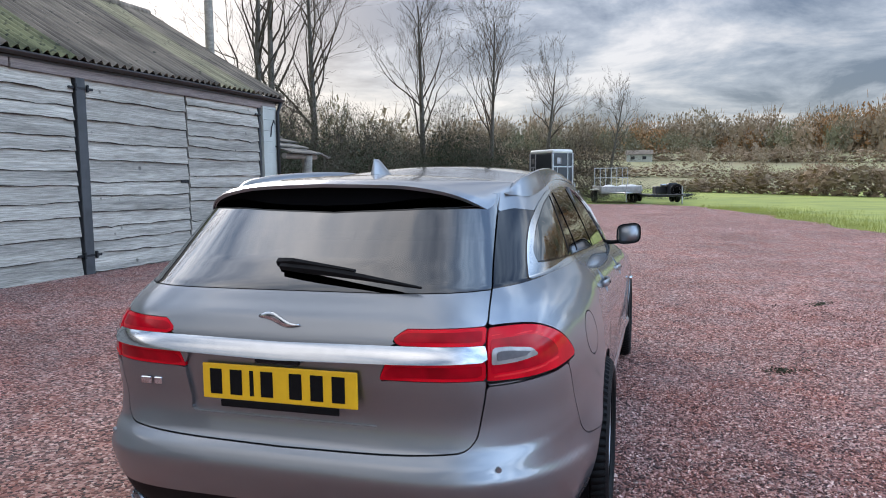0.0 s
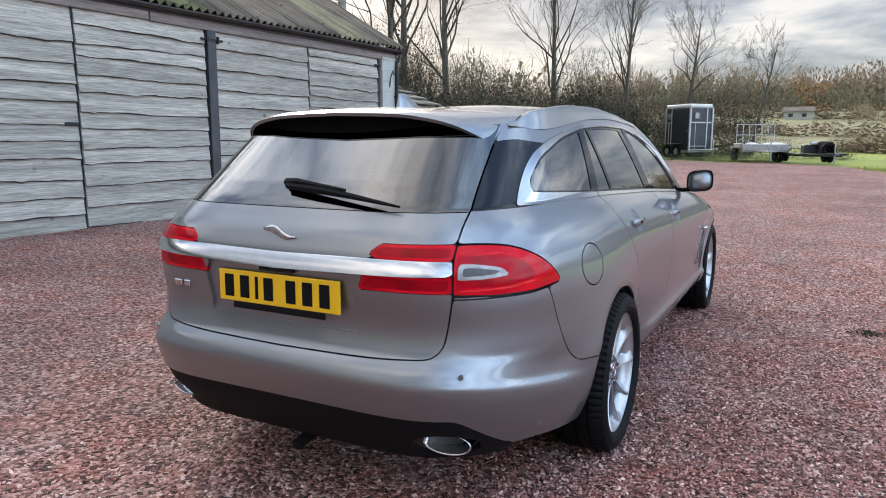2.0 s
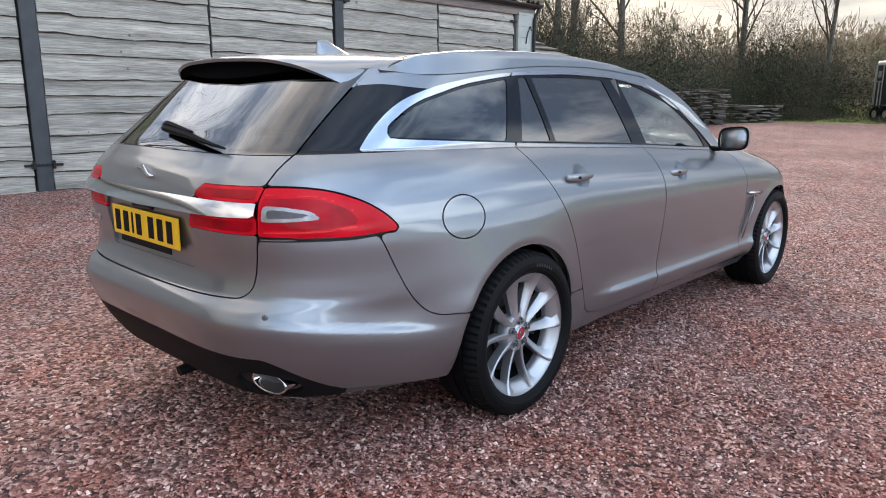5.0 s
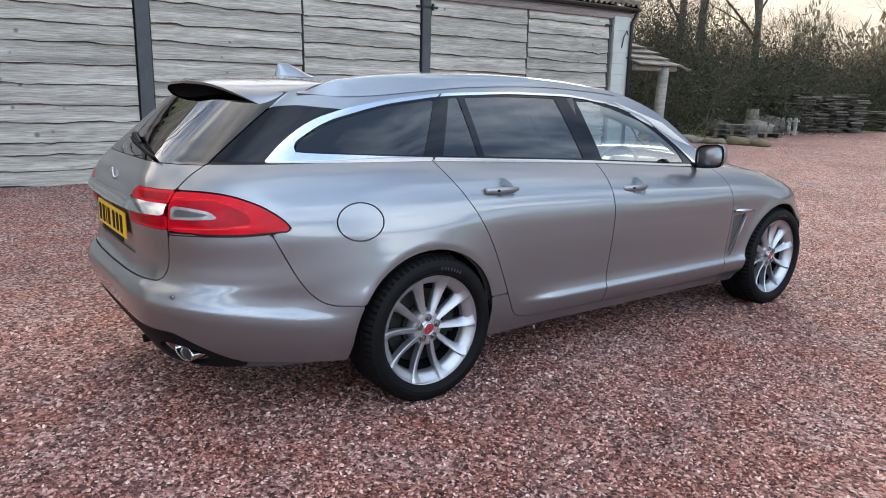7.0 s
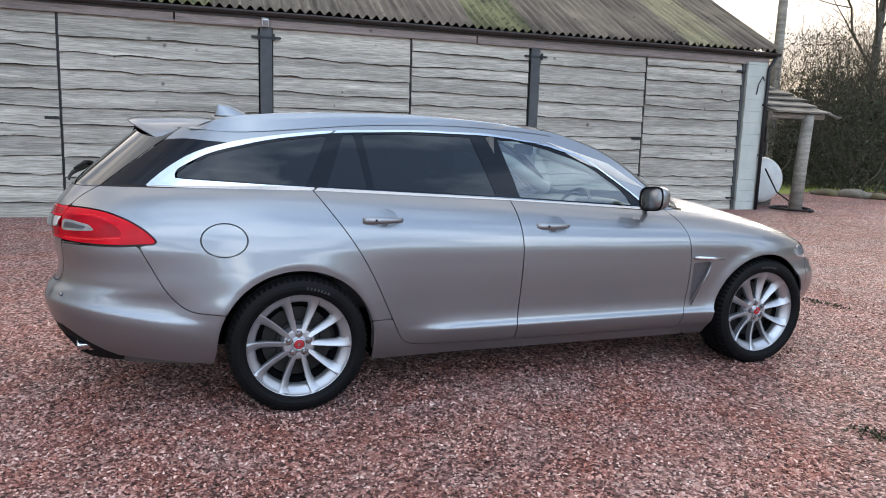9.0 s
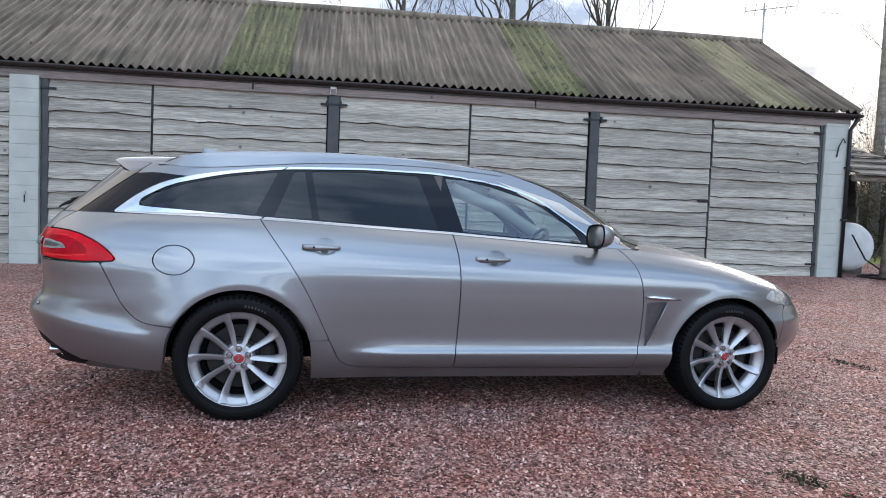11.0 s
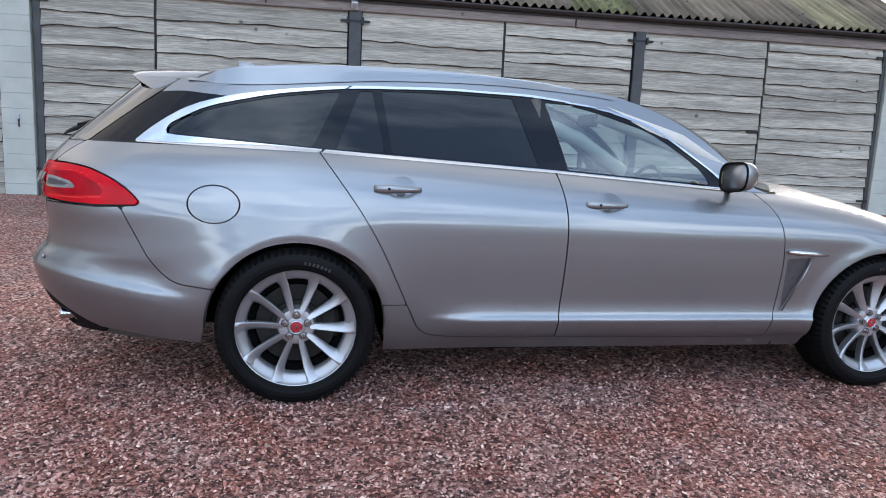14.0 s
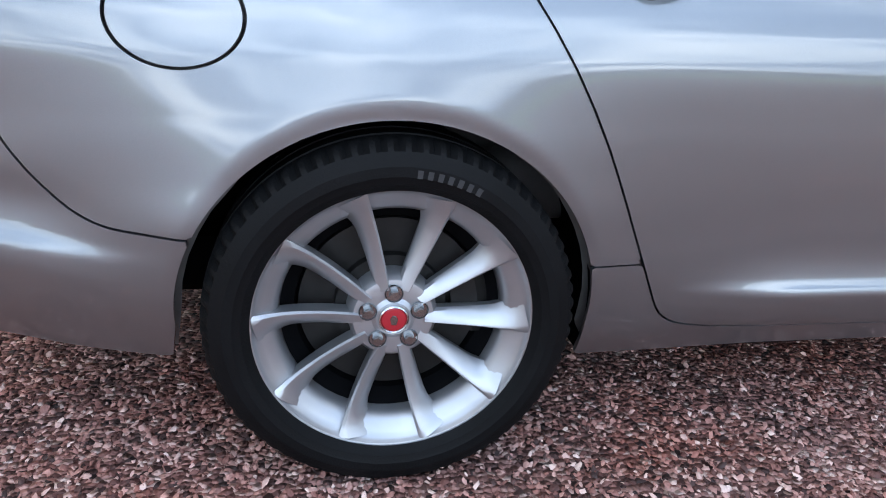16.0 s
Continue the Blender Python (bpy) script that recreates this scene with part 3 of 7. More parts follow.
# tailgate
inner_hi = lambda p: low(tg_x(p[:, 2]) - p[:, 0] - GAP, p[:, 0] - 0.375 - (0.958 - p[:, 2]) * 0.9 - np.clip(p[:, 2] - 0.966, 0, 1) ** 1 * 2.2, p[:, 2] - strip_hi(p[:, 0]) - 0.001, 0.990 + 0.006 * np.clip(p[:, 0], 0, 1) - p[:, 2], tail(p))
inner_lo = lambda p: low(tg_x(p[:, 2]) - p[:, 0] - GAP, p[:, 0] - 0.322 - (p[:, 2] - 0.84) * 0.45, strip_lo(p[:, 0]) - p[:, 2] - 0.001, p[:, 2] - 0.846, tail(p))
strip_f = lambda p: low(tg_x(p[:, 2]) - p[:, 0] - GAP, p[:, 2] - strip_lo(p[:, 0]), strip_hi(p[:, 0]) - p[:, 2], tail(p))
recess = lambda p: np.where(p[:, 1] < -0.9, polygon(rounded([(-0.35, 0.700), (0.325, 0.700, 0.03), (0.318, 0.73, 0.02), (0.330, 0.84, 0.02), (0.31, 0.893, 0.012), (-0.35, 0.893)], 0.02))(p[:, 0], p[:, 2]), -ANTI)


def gate(p, e):
    return low(gate_edge(p) - GAP, glass_bottom(p[:, 0]) - p[:, 2] - GAP, -inner_hi(p) - 0.002, -inner_lo(p) - 0.002, -strip_f(p), -recess(p), tail(p))


tailgate = LOWER.clip(gate).build("tailgate", PAINT, car, "grey tailgate, shut", join=True)
LOWER.clip(lambda p, e: recess(p) + 0.001).build("plate_recess", PAINT, tailgate, join=True, lift=-0.012, flange=0)
bar = LOWER.clip(lambda p, e: strip_f(p) - 0.001)
drop_ = np.clip((strip_hi(bar.p[:, 0]) - bar.p[:, 2]) / 0.05, 0, 1)
bar.n = bar.n / np.linalg.norm(bar.n, axis=1, keepdims=True)
bar.p = bar.p + bar.n * (0.016 * np.sin(np.clip(drop_ * 1.15, 0, 1) * np.pi / 2))[:, None]
bar.n = bar.n + np.array([0, 0, 1.0]) * (0.36 + 0.22 * np.cos(drop_ * 1.7))[:, None]
bar.build("chrome_strip", CHROME, tailgate, "bright chrome finisher bar", join=True, lift=0.002, flange=0.03)
for sd in (1, -1):
    strip = LOWER.clip(lambda p, e: inner_hi(p)).build("inner_lamp", RED_LENS, tailgate, "red lamp strip", side=sd)
    LOWER.clip(lambda p, e: inner_hi(p) - 0.010).build("lamp_core", DEEP_RED, strip, "deep red inner lens", side=sd, lift=0.0015, flange=0.001)
    strip = LOWER.clip(lambda p, e: inner_lo(p)).build("inner_lamp", RED_LENS, tailgate, "red lamp strip", side=sd)
    LOWER.clip(lambda p, e: inner_lo(p) - 0.010).build("lamp_core", DEEP_RED, strip, "deep red inner lens", side=sd, lift=0.0015, flange=0.001)
    lamp = LOWER.clip(lambda p, e: low(lamp_f(p) - 0.004, rear_side(p) - GAP - 0.001, -0.35 - p[:, 1])).build("tail_lamp", RED_LENS, car, "red wraparound tail lamp", side=sd, lift=0.002)
    core = yz(polygon(rounded([(-1.2, 0.866, 0.001), (-0.90, 0.862, 0.03), (-0.775, 0.872, 0.02), (-0.80, 0.915, 0.04), (-0.89, 0.956, 0.04), (-1.2, 0.964, 0.001)], 0.01)))
    LOWER.clip(lambda p, e: low(core(p), rear_side(p) - 0.010, -0.35 - p[:, 1])).build("lamp_core", DEEP_RED, lamp, "deep red inner lens", side=sd, lift=0.0032, flange=0.002)
    LOWER.clip(lambda p, e: low(core(p) + 0.011, -core(p) - 0.004, rear_side(p) - 0.010, -0.35 - p[:, 1])).build("light_guide", LIGHT_GUIDE, lamp, "bright red light band", side=sd, lift=0.0036, flange=0.002)
    clear = yz(polygon(rounded([(-1.2, 0.889, 0.001), (-0.97, 0.888, 0.02), (-0.893, 0.893, 0.010), (-0.915, 0.918, 0.02), (-1.0, 0.936, 0.02), (-1.2, 0.940, 0.001)], 0.01)))
    LOWER.clip(lambda p, e: low(clear(p) - 0.011, rear_side(p) - 0.024, -0.35 - p[:, 1])).build("lens_bar", VENT_GREY, lamp, "grey bar in the clear lens", side=sd, lift=0.006, flange=0.002)
    LOWER.clip(lambda p, e: low(clear(p), rear_side(p) - 0.012, -0.35 - p[:, 1])).build("reversing_lens", CLEAR_LENS, lamp, "pale clear lens", side=sd, lift=0.0045, flange=0.002)
# skin above the belt
above = lambda p: p[:, 2] - belt_z(p[:, 1])
door_cut = yz(polygon([(0.0795, 1.05), (0.0905, 1.05), (0.237, 1.41), (0.226, 1.41)]))
chrome_ring = lambda p, e: low(dlo_o(p), -dlo_i(p), -door_cut(p))
both(UPPER.clip(chrome_ring), "window_trim", CHROME, "bright chrome window surround", lift=0.004, flange=0.014)
both(LOWER.clip(chrome_ring), "window_trim", CHROME, "bright chrome window surround", lift=0.004, flange=0.014)
pillar_top = curve([-0.9, -0.70, -0.49, -0.40, 0], [1.25, 1.29, 1.315, 1.308, 1.285])
d_pillar = lambda p: low(-0.22 - p[:, 1], rear_side(p) - GAP, pillar_top(p[:, 1]) - p[:, 2], -dlo_o(p))
both(UPPER.clip(lambda p, e: low(d_pillar(p), np.ones(len(p)))), "rear_pillar", BLACK_GLOSS, "gloss black rear pillar")
both(UPPER.clip(lambda p, e: low(-dlo_o(p) - 0.001, -np.where(p[:, 1] < -0.2, d_pillar(p), -ANTI) - 0.001, rear_side(p) - GAP,
                                 np.where(p[:, 1] < -0.2, p[:, 2] - pillar_top(p[:, 1]), ANTI), np.where(p[:, 1] > 0, p[:, 2] - belt_z(p[:, 1]) - 0.05 * (p[:, 1] < 1.9), ANTI))), "roof_side", PAINT, "painted roof rail panel and windscreen pillar")
UPPER.clip(lambda p, e: low(tg_x(p[:, 2]) - p[:, 0] - GAP, tail(p))).build("rear_window", GLASS_REAR, tailgate, "dark tinted rear window", join=True, flange=0.004)
panes = (("quarter_window", yz(Q_GLASS), GLASS_DARK), ("rear_quarter_light", yz(R_GLASS_A), GLASS_DARK), ("rear_door_window", yz(R_GLASS_B), GLASS_DARK), ("front_door_window", yz(F_GLASS), GLASS_CLEAR))
for nm, f, mt in panes:
    for sh in (UPPER, ):
        both(sh.clip(lambda p, e: f(p)), nm, mt, "smoked privacy glass" if mt is GLASS_DARK else "clear door glass", lift=-0.005, flange=0)
frame_f = lambda p, e: low(dlo_i(p) + 0.002, *[-f(p) + 0.004 for _, f, _ in panes])
both(UPPER.clip(frame_f), "window_frame", BLACK_GLOSS, "gloss black window pillars", lift=-0.002, flange=0.006)
both(LOWER.clip(frame_f), "window_frame", BLACK_GLOSS, "gloss black window pillars", lift=-0.002, flange=0.006)
# roof, windscreen, bonnet
TOP.clip(lambda p, e: 1.46 - e[:, 0]).build("roof", PAINT, car, join=True, flange=0)
TOP.clip(lambda p, e: low(e[:, 0] - 1.47, 2.30 - e[:, 0], 0.93 - (1 - e[:, 1]))).build("windscreen", GLASS_CLEAR, car, "clear windscreen", join=True, flange=0.004)
both(TOP.clip(lambda p, e: low(e[:, 0] - 1.462, (1 - e[:, 1]) - 0.925)), "windscreen_edge", BLACK_GLOSS, flange=0.004)
HOOD.clip(lambda p, e: low(e[:, 0] - 2.20, np.ones(len(p)))).build("bonnet", PAINT, car, join=True, flange=0.02)


# ---- car: wheels, fittings, cabin ----
def rings(profile, n, close=False, wobble=None, arc=None):
    """Turns a list of (radius, x) about the x axis."""
    bm = bmesh.new()
    prof = list(profile)
    span = 2 * math.pi if arc is None else arc[1] - arc[0]
    start = 0 if arc is None else arc[0]
    cols = n if arc is None else n + 1
    rows = []
    for i in range(cols):
        a = start + span * i / n
        row = []
        for j, (r, x) in enumerate(prof):
            rr = r + (wobble(i, j) if wobble else 0)
            row.append(bm.verts.new((x, -rr * math.sin(a), rr * math.cos(a))))
        rows.append(row)
    for i in range(n):
        a, b = rows[i], rows[(i + 1) % cols]
        m = len(prof) if close else len(prof) - 1
        for j in range(m):
            k = (j + 1) % len(prof)
            bm.faces.new((a[j], a[k], b[k], b[j]))
    return bm


def loft(sections, caps=True, closed=True):
    """Joins rings of points into one skin."""
    bm = bmesh.new()
    rows = [[bm.verts.new(tuple(map(float, p))) for p in s] for s in sections]
    for a, b in zip(rows, rows[1:]):
        n = len(a)
        for i in range(n if closed else n - 1):
            bm.faces.new((a[i], a[(i + 1) % n], b[(i + 1) % n], b[i]))
    if caps and closed:
        bm.faces.new(rows[0][::-1])
        bm.faces.new(rows[-1])
    bmesh.ops.recalc_face_normals(bm, faces=bm.faces)
    return bm


def tube(points, r, sides=8, cap=True):
    """A round bar along points; r a number or one for each point."""
    pts = [Vector(p) for p in points]
    rr = r if hasattr(r, "__len__") else [r] * len(pts)
    sections = []
    up = Vector((0.13, 0.21, 0.97))
    for i, p in enumerate(pts):
        d = (pts[min(i + 1, len(pts) - 1)] - pts[max(i - 1, 0)]).normalized()
        if abs(d.dot(up)) > 0.95:
            up = Vector((1, 0.2, 0.1)).normalized()
        u = d.cross(up).normalized()
        w = u.cross(d)
        sections.append([p + (u * math.cos(2 * math.pi * k / sides) + w * math.sin(2 * math.pi * k / sides)) * rr[i] for k in range(sides)])
    return loft(sections, cap)


def box(bm, lo, hi, m=None):
    c = [(a + b) / 2 for a, b in zip(lo, hi)]
    s = [b - a for a, b in zip(lo, hi)]
    mm = Matrix.Translation(c) @ Matrix.Diagonal((*s, 1))
    return bmesh.ops.create_cube(bm, size=1, matrix=(m or Matrix()) @ mm)["verts"]


def bevelled(lo, hi, r=0.01, seg=2, m=None):
    bm = bmesh.new()
    box(bm, lo, hi)
    bmesh.ops.bevel(bm, geom=list(bm.edges), offset=r, segments=seg, profile=0.5, affect="EDGES")
    if m:
        bm.transform(m)
    return bm


tyre_profile = [(0.246, -0.105), (0.262, -0.118), (0.285, -0.1235), (0.308, -0.120), (0.326, -0.110), (0.3355, -0.092),
                (0.3375, -0.062), (0.330, -0.060), (0.330, -0.052), (0.338, -0.050), (0.338, -0.006), (0.330, -0.004), (0.330, 0.006), (0.338, 0.008), (0.338, 0.050), (0.330, 0.052), (0.330, 0.060),
                (0.3375, 0.062), (0.3355, 0.092), (0.326, 0.108), (0.320, 0.1135), (0.316, 0.115), (0.308, 0.120), (0.300, 0.1215), (0.297, 0.1235), (0.280, 0.1240), (0.2775, 0.1225), (0.266, 0.119), (0.260, 0.112), (0.252, 0.106)]


def tread(i, j):
    return -0.009 if j in (4, 5, 18, 19) and i % 3 == 0 else 0.0


tyre_me = rings(tyre_profile, 210, wobble=tread)
rim_profile = [(0.204, -0.10), (0.205, 0.0), (0.2065, 0.052), (0.210, 0.066), (0.219, 0.0755), (0.234, 0.0850), (0.2445, 0.0915), (0.2475, 0.0965), (0.2505, 0.1015), (0.2545, 0.1030), (0.2565, 0.1005), (0.256, 0.095)]
rim_me = rings(rim_profile, 120)


def spoke_mesh():
    """One swept spoke: a crisp ridge along one edge that runs out to the rim's lip, the face falling away to the other."""
    left_a = curve([0, 0.15, 0.40, 0.65, 0.82, 0.92, 1.0], [30, 26.5, 23.0, 22.0, 23.5, 27.5, 34.0])
    secs = []
    for k in range(18):
        t = k / 17
        right, left = math.radians(7.2 + 4.6 * t ** 0.8), math.radians(float(left_a(t)))
        face = 0.0735 + 0.006 * math.sin(math.pi * min(t * 1.4, 1)) * 0.3 + 0.0300 * t ** 2.2 - 0.004 * math.sin(math.pi * t)
        fall = 0.006 + 0.027 * t
        row = []
        for u, dx in ((0.0, -0.0045), (0.10, 0.0), (0.20, -0.0006), (0.55, -0.40 * fall), (0.86, -0.85 * fall), (1.0, -fall - 0.006), (0.88, -fall - 0.030), (0.10, -0.044)):
            r = 0.058 + (0.2510 - 0.058) * t - 0.018 * u * t ** 3
            ang = right + (left - right) * u
            row.append((face + dx, -r * math.sin(ang), r * math.cos(ang)))
        secs.append(row)
    return loft(secs)


hub_me = rings([(0.0, 0.066), (0.032, 0.0735), (0.040, 0.0685), (0.064, 0.0690), (0.074, 0.0670), (0.082, 0.056), (0.085, 0.020)], 60)
cap_me = rings([(0.0, 0.0805), (0.012, 0.0803), (0.0215, 0.0790), (0.0235, 0.0765)], 40)
cap_ring_me = rings([(0.0232, 0.0780), (0.0250, 0.0800), (0.0272, 0.0785), (0.0285, 0.066)], 40)
disc_me = rings([(0.06, -0.002), (0.075, 0.022), (0.105, 0.022), (0.107, 0.004), (0.172, 0.004), (0.174, -0.010), (0.172, -0.022), (0.05, -0.022)], 60)
# brake backplate, its black flared out over the silver barrel to imitate the shade there
back_me = rings([(0.05, -0.03), (0.174, -0.03), (0.180, 0.012), (0.2050, 0.036)], 48)
caliper_me = rings([(0.115, 0.026), (0.165, 0.030), (0.190, 0.016), (0.190, -0.04), (0.115, -0.04)], 10, close=True, arc=(-1.9, -1.2))
RED_CAP = material("red_enamel", (0.42, 0.02, 0.03), 0.25, 0.1, coat=0.6)
BOLT = material("dark_chrome", (0.35, 0.36, 0.37), 0.22, 1.0)
SIDEWALL_MARK = material("raised_rubber", (0.022, 0.022, 0.024), 0.6)


def bolt_mesh():
    bm = bmesh.new()
    bmesh.ops.create_cone(bm, cap_ends=True, segments=6, radius1=0.0112, radius2=0.0100, depth=0.016, matrix=pose(0, 0, 0, 0, 90, 0))
    bmesh.ops.bevel(bm, geom=list(bm.edges), offset=0.0015, segments=2, affect="EDGES")
    return bm


def emblem_mesh():
    """A plain raised lozenge on the centre cap."""
    ring = [(0.008 * c, 0.0105 * q) for c, q in ((1, 0.2), (0.5, 0.95), (-0.4, 1), (-1, 0.3), (-0.7, -0.9), (0.6, -1))]
    return loft([[(x, y * k, z * k) for y, z in ring] for x, k in ((0.0795, 1.0), (0.0818, 0.85))])


def to_mesh(name, bm, mat, smooth=True):
    bmesh.ops.recalc_face_normals(bm, faces=bm.faces)
    me = bpy.data.meshes.new(name)
    bm.to_mesh(me)
    bm.free()
    me.materials.append(mat)
    if smooth:
        me.shade_smooth()
        me.set_sharp_from_angle(angle=radians(32))
    return me


mark_bm = bmesh.new()
mark_bm.faces.new([mark_bm.verts.new((0.1246, -r * math.sin(-u), r * math.cos(-u))) for r, u in ((0.279, 0), (0.279, 0.032), (0.293, 0.032), (0.293, 0))])
MESHES = {n: to_mesh(n, b, m) for n, b, m in (("tyre", tyre_me, RUBBER), ("rim", rim_me, ALLOY), ("spoke", spoke_mesh(), ALLOY), ("hub", hub_me, ALLOY), ("centre_cap", cap_me, RED_CAP),
                                             ("cap_ring", cap_ring_me, CHROME), ("brake_disc", disc_me, STEEL), ("backplate_shade", back_me, LINER), ("caliper", caliper_me, STEEL), ("wheel_bolt", bolt_mesh(), BOLT), ("cap_emblem", emblem_mesh(), BOLT))}
MESHES["bolt_pocket"] = to_mesh("bolt_pocket", rings([(0.0, 0.0), (0.0145, 0.0), (0.0165, 0.003), (0.0175, 0.0)], 20), BOLT)
MESHES["maker_mark"] = to_mesh("maker_mark", mark_bm, SIDEWALL_MARK, False)


def wheel(x, y, turn, side):
    """A ten-spoke alloy wheel under the car."""
    root = new("wheel", MESHES["tyre"])
    root.parent = car
    tagged(root, "black tyre on a silver ten-spoke alloy wheel")
    root.matrix_basis = pose(x, y, HUB_Z, 0, 0, 0 if side > 0 else 180) @ pose(0, 0, 0, turn, 0, 0) @ Matrix.Scale(1.012, 4)

    def add(name, m=None, label=""):
        ob = new(name, MESHES[name])
        ob.parent = root
        if m:
            ob.matrix_basis = m
        tagged(ob, label)
    add("rim")
    for k in range(10):
        add("spoke", pose(0, 0, 0, 36 * k, 0, 0))
    add("hub")
    add("centre_cap", None, "red enamel centre cap")
    add("cap_ring")
    add("cap_emblem", pose(0, 0, 0, -turn, 0, 0), "small bright emblem")
    for k in range(5):
        add("wheel_bolt", pose(0, 0, 0, 72 * k, 0, 0) @ pose(0.0765, 0, 0.0495))
    for k in range(5):
        add("bolt_pocket", pose(0, 0, 0, 72 * k, 0, 0) @ pose(0.0715, 0, 0.0495))
    add("brake_disc", pose(0, 0, 0))
    add("backplate_shade")
    add("caliper", pose(0, 0, 0, -turn, 0, 0))
    for k in range(7):
        add("maker_mark", pose(0, 0, 0, -5.7 - 3.5 * k, 0, 0))


for wy in (0.0, WHEELBASE):
    for wx, sd in ((0.804, 1), (-0.804, -1)):
        wheel(wx, wy, 0 if wy == 0 else 14, sd)

# arch liners and underbody
for wy in (0.0, WHEELBASE):
    for sd in (1, -1):
        bm = rings([(0.392, 0.055), (0.42, 0.04), (0.42, -0.30), (0.05, -0.30)], 40, arc=(-1.72, 1.52) if sd > 0 else (-1.52, 1.72))
        bm.transform(pose(0.78 * sd, wy, 0.328, 0, 0, 0 if sd > 0 else 180))
        part("arch_liner", bm, LINER, car)
bm = bmesh.new()
box(bm, (-0.80, 0.40, 0.20), (0.80, 2.48, 0.235))
box(bm, (-0.50, -0.75, 0.27), (0.50, 3.5, 0.29))
part("underbody", bm, LINER, car)
bm = tube([(-0.02, -1.02, 0.21), (-0.02, -0.9, 0.23), (-0.02, -0.7, 0.27)], [0.02, 0.028, 0.03], 10)
part("towing_eye", bm, BLACK, car)


# door bars
for (yc, zc), doors in zip(HANDLES, (rdoors, fdoors)):
    for door, sd in zip(doors, (1, -1)):
        xs = 0.868 if yc < 1 else 0.878
        secs = []
        for i in range(15):
            t = i / 14
            y = yc - 0.108 + 0.208 * t
            off = 0.004 + 0.026 * math.sin(math.pi * min(max(t, 0.02), 0.98)) ** 0.5
            h = 0.0185 * (0.55 + 0.45 * math.sin(math.pi * min(max(t * 0.9 + 0.05, 0.0), 1)) ** 0.5) * (1.12 - 0.42 * t)
            w = 0.008
            secs.append([((xs + off - 0.020 * (abs(yc - 0.425) > 1) * 0 + w * math.cos(a) - 0.012) * sd, y, zc + 0.002 + h * math.sin(a)) for a in np.linspace(0, 2 * math.pi, 12, endpoint=False)])
        part("door_handle", loft(secs), PAINT, door, smooth=True)
        bm = bmesh.new()
        bmesh.ops.create_cone(bm, cap_ends=True, segments=4, radius1=0.0075, radius2=0.0075, depth=0.004, matrix=pose((xs + 0.027) * sd, yc - 0.045, zc + 0.004, 0, 90, 0) @ pose(0, 0, 0, 0, 0, 45))
        part("door_button", bm, BLACK, door)

# wing vent bar
for sd in (1, -1):
    bm = tube([(0.927 * sd, 2.335, 0.700), (0.937 * sd, 2.38, 0.699), (0.940 * sd, 2.47, 0.694), (0.936 * sd, 2.555, 0.688)], [0.009, 0.0135, 0.0125, 0.005], 8)
    part("vent_bar", bm, CHROME, car, smooth=True)
    bm = tube([(0.926 * sd, 2.475, 0.672), (0.921 * sd, 2.44, 0.58), (0.908 * sd, 2.352, 0.405)], [0.004, 0.006, 0.004], 8)
    part("vent_blade", bm, PAINT, car, smooth=True)


# mirrors
def mirror(sd):
    secs = []
    for t in np.linspace(0, 1, 9):
        y = 1.992 + 0.086 * t
        k = math.sqrt(max(1 - (t * 0.97) ** 2.4, 0.0))
        row = []
        for a in np.linspace(0, 2 * math.pi, 24, endpoint=False):
            c, s = math.cos(a), math.sin(a)
            e = (abs(c) ** 4 + abs(s) ** 4) ** (-1 / 4)
            row.append(((0.928 + 0.080 * k * c * e) * sd, y + 0.02 * c, 1.052 + 0.070 * k * s * e + 0.008 * c))
        secs.append(row)
    body = part("door_mirror", loft(secs), PAINT, car, "grey door mirror", smooth=True)
    rim = [[((0.928 + f * 0.080 * math.cos(a) * (abs(math.cos(a)) ** 4 + abs(math.sin(a)) ** 4) ** (-1 / 4)) * sd, 1.990 + 0.02 * math.cos(a) + d, 1.052 + f * 0.070 * math.sin(a) * (abs(math.cos(a)) ** 4 + abs(math.sin(a)) ** 4) ** (-1 / 4) + 0.008 * math.cos(a)) for a in np.linspace(0, 2 * math.pi, 24, endpoint=False)] for f, d in ((1.0, 0.003), (1.0, -0.004), (0.90, -0.004), (0.88, 0.004))]
    part("mirror_surround", loft(rim, caps=False), BLACK, body, smooth=True)
    part("mirror_glass", loft([rim[3], [(p[0] * 0.999, p[1] + 0.001, p[2]) for p in rim[3]]]), material("mirror", (0.32, 0.40, 0.42), 0.03, 1.0), body)
    part("mirror_arm", tube([(0.74 * sd, 2.07, 0.985), (0.82 * sd, 2.06, 0.985), (0.89 * sd, 2.045, 1.0)], [0.018, 0.014, 0.016], 8), BLACK, body, smooth=True)


mirror(1)
mirror(-1)

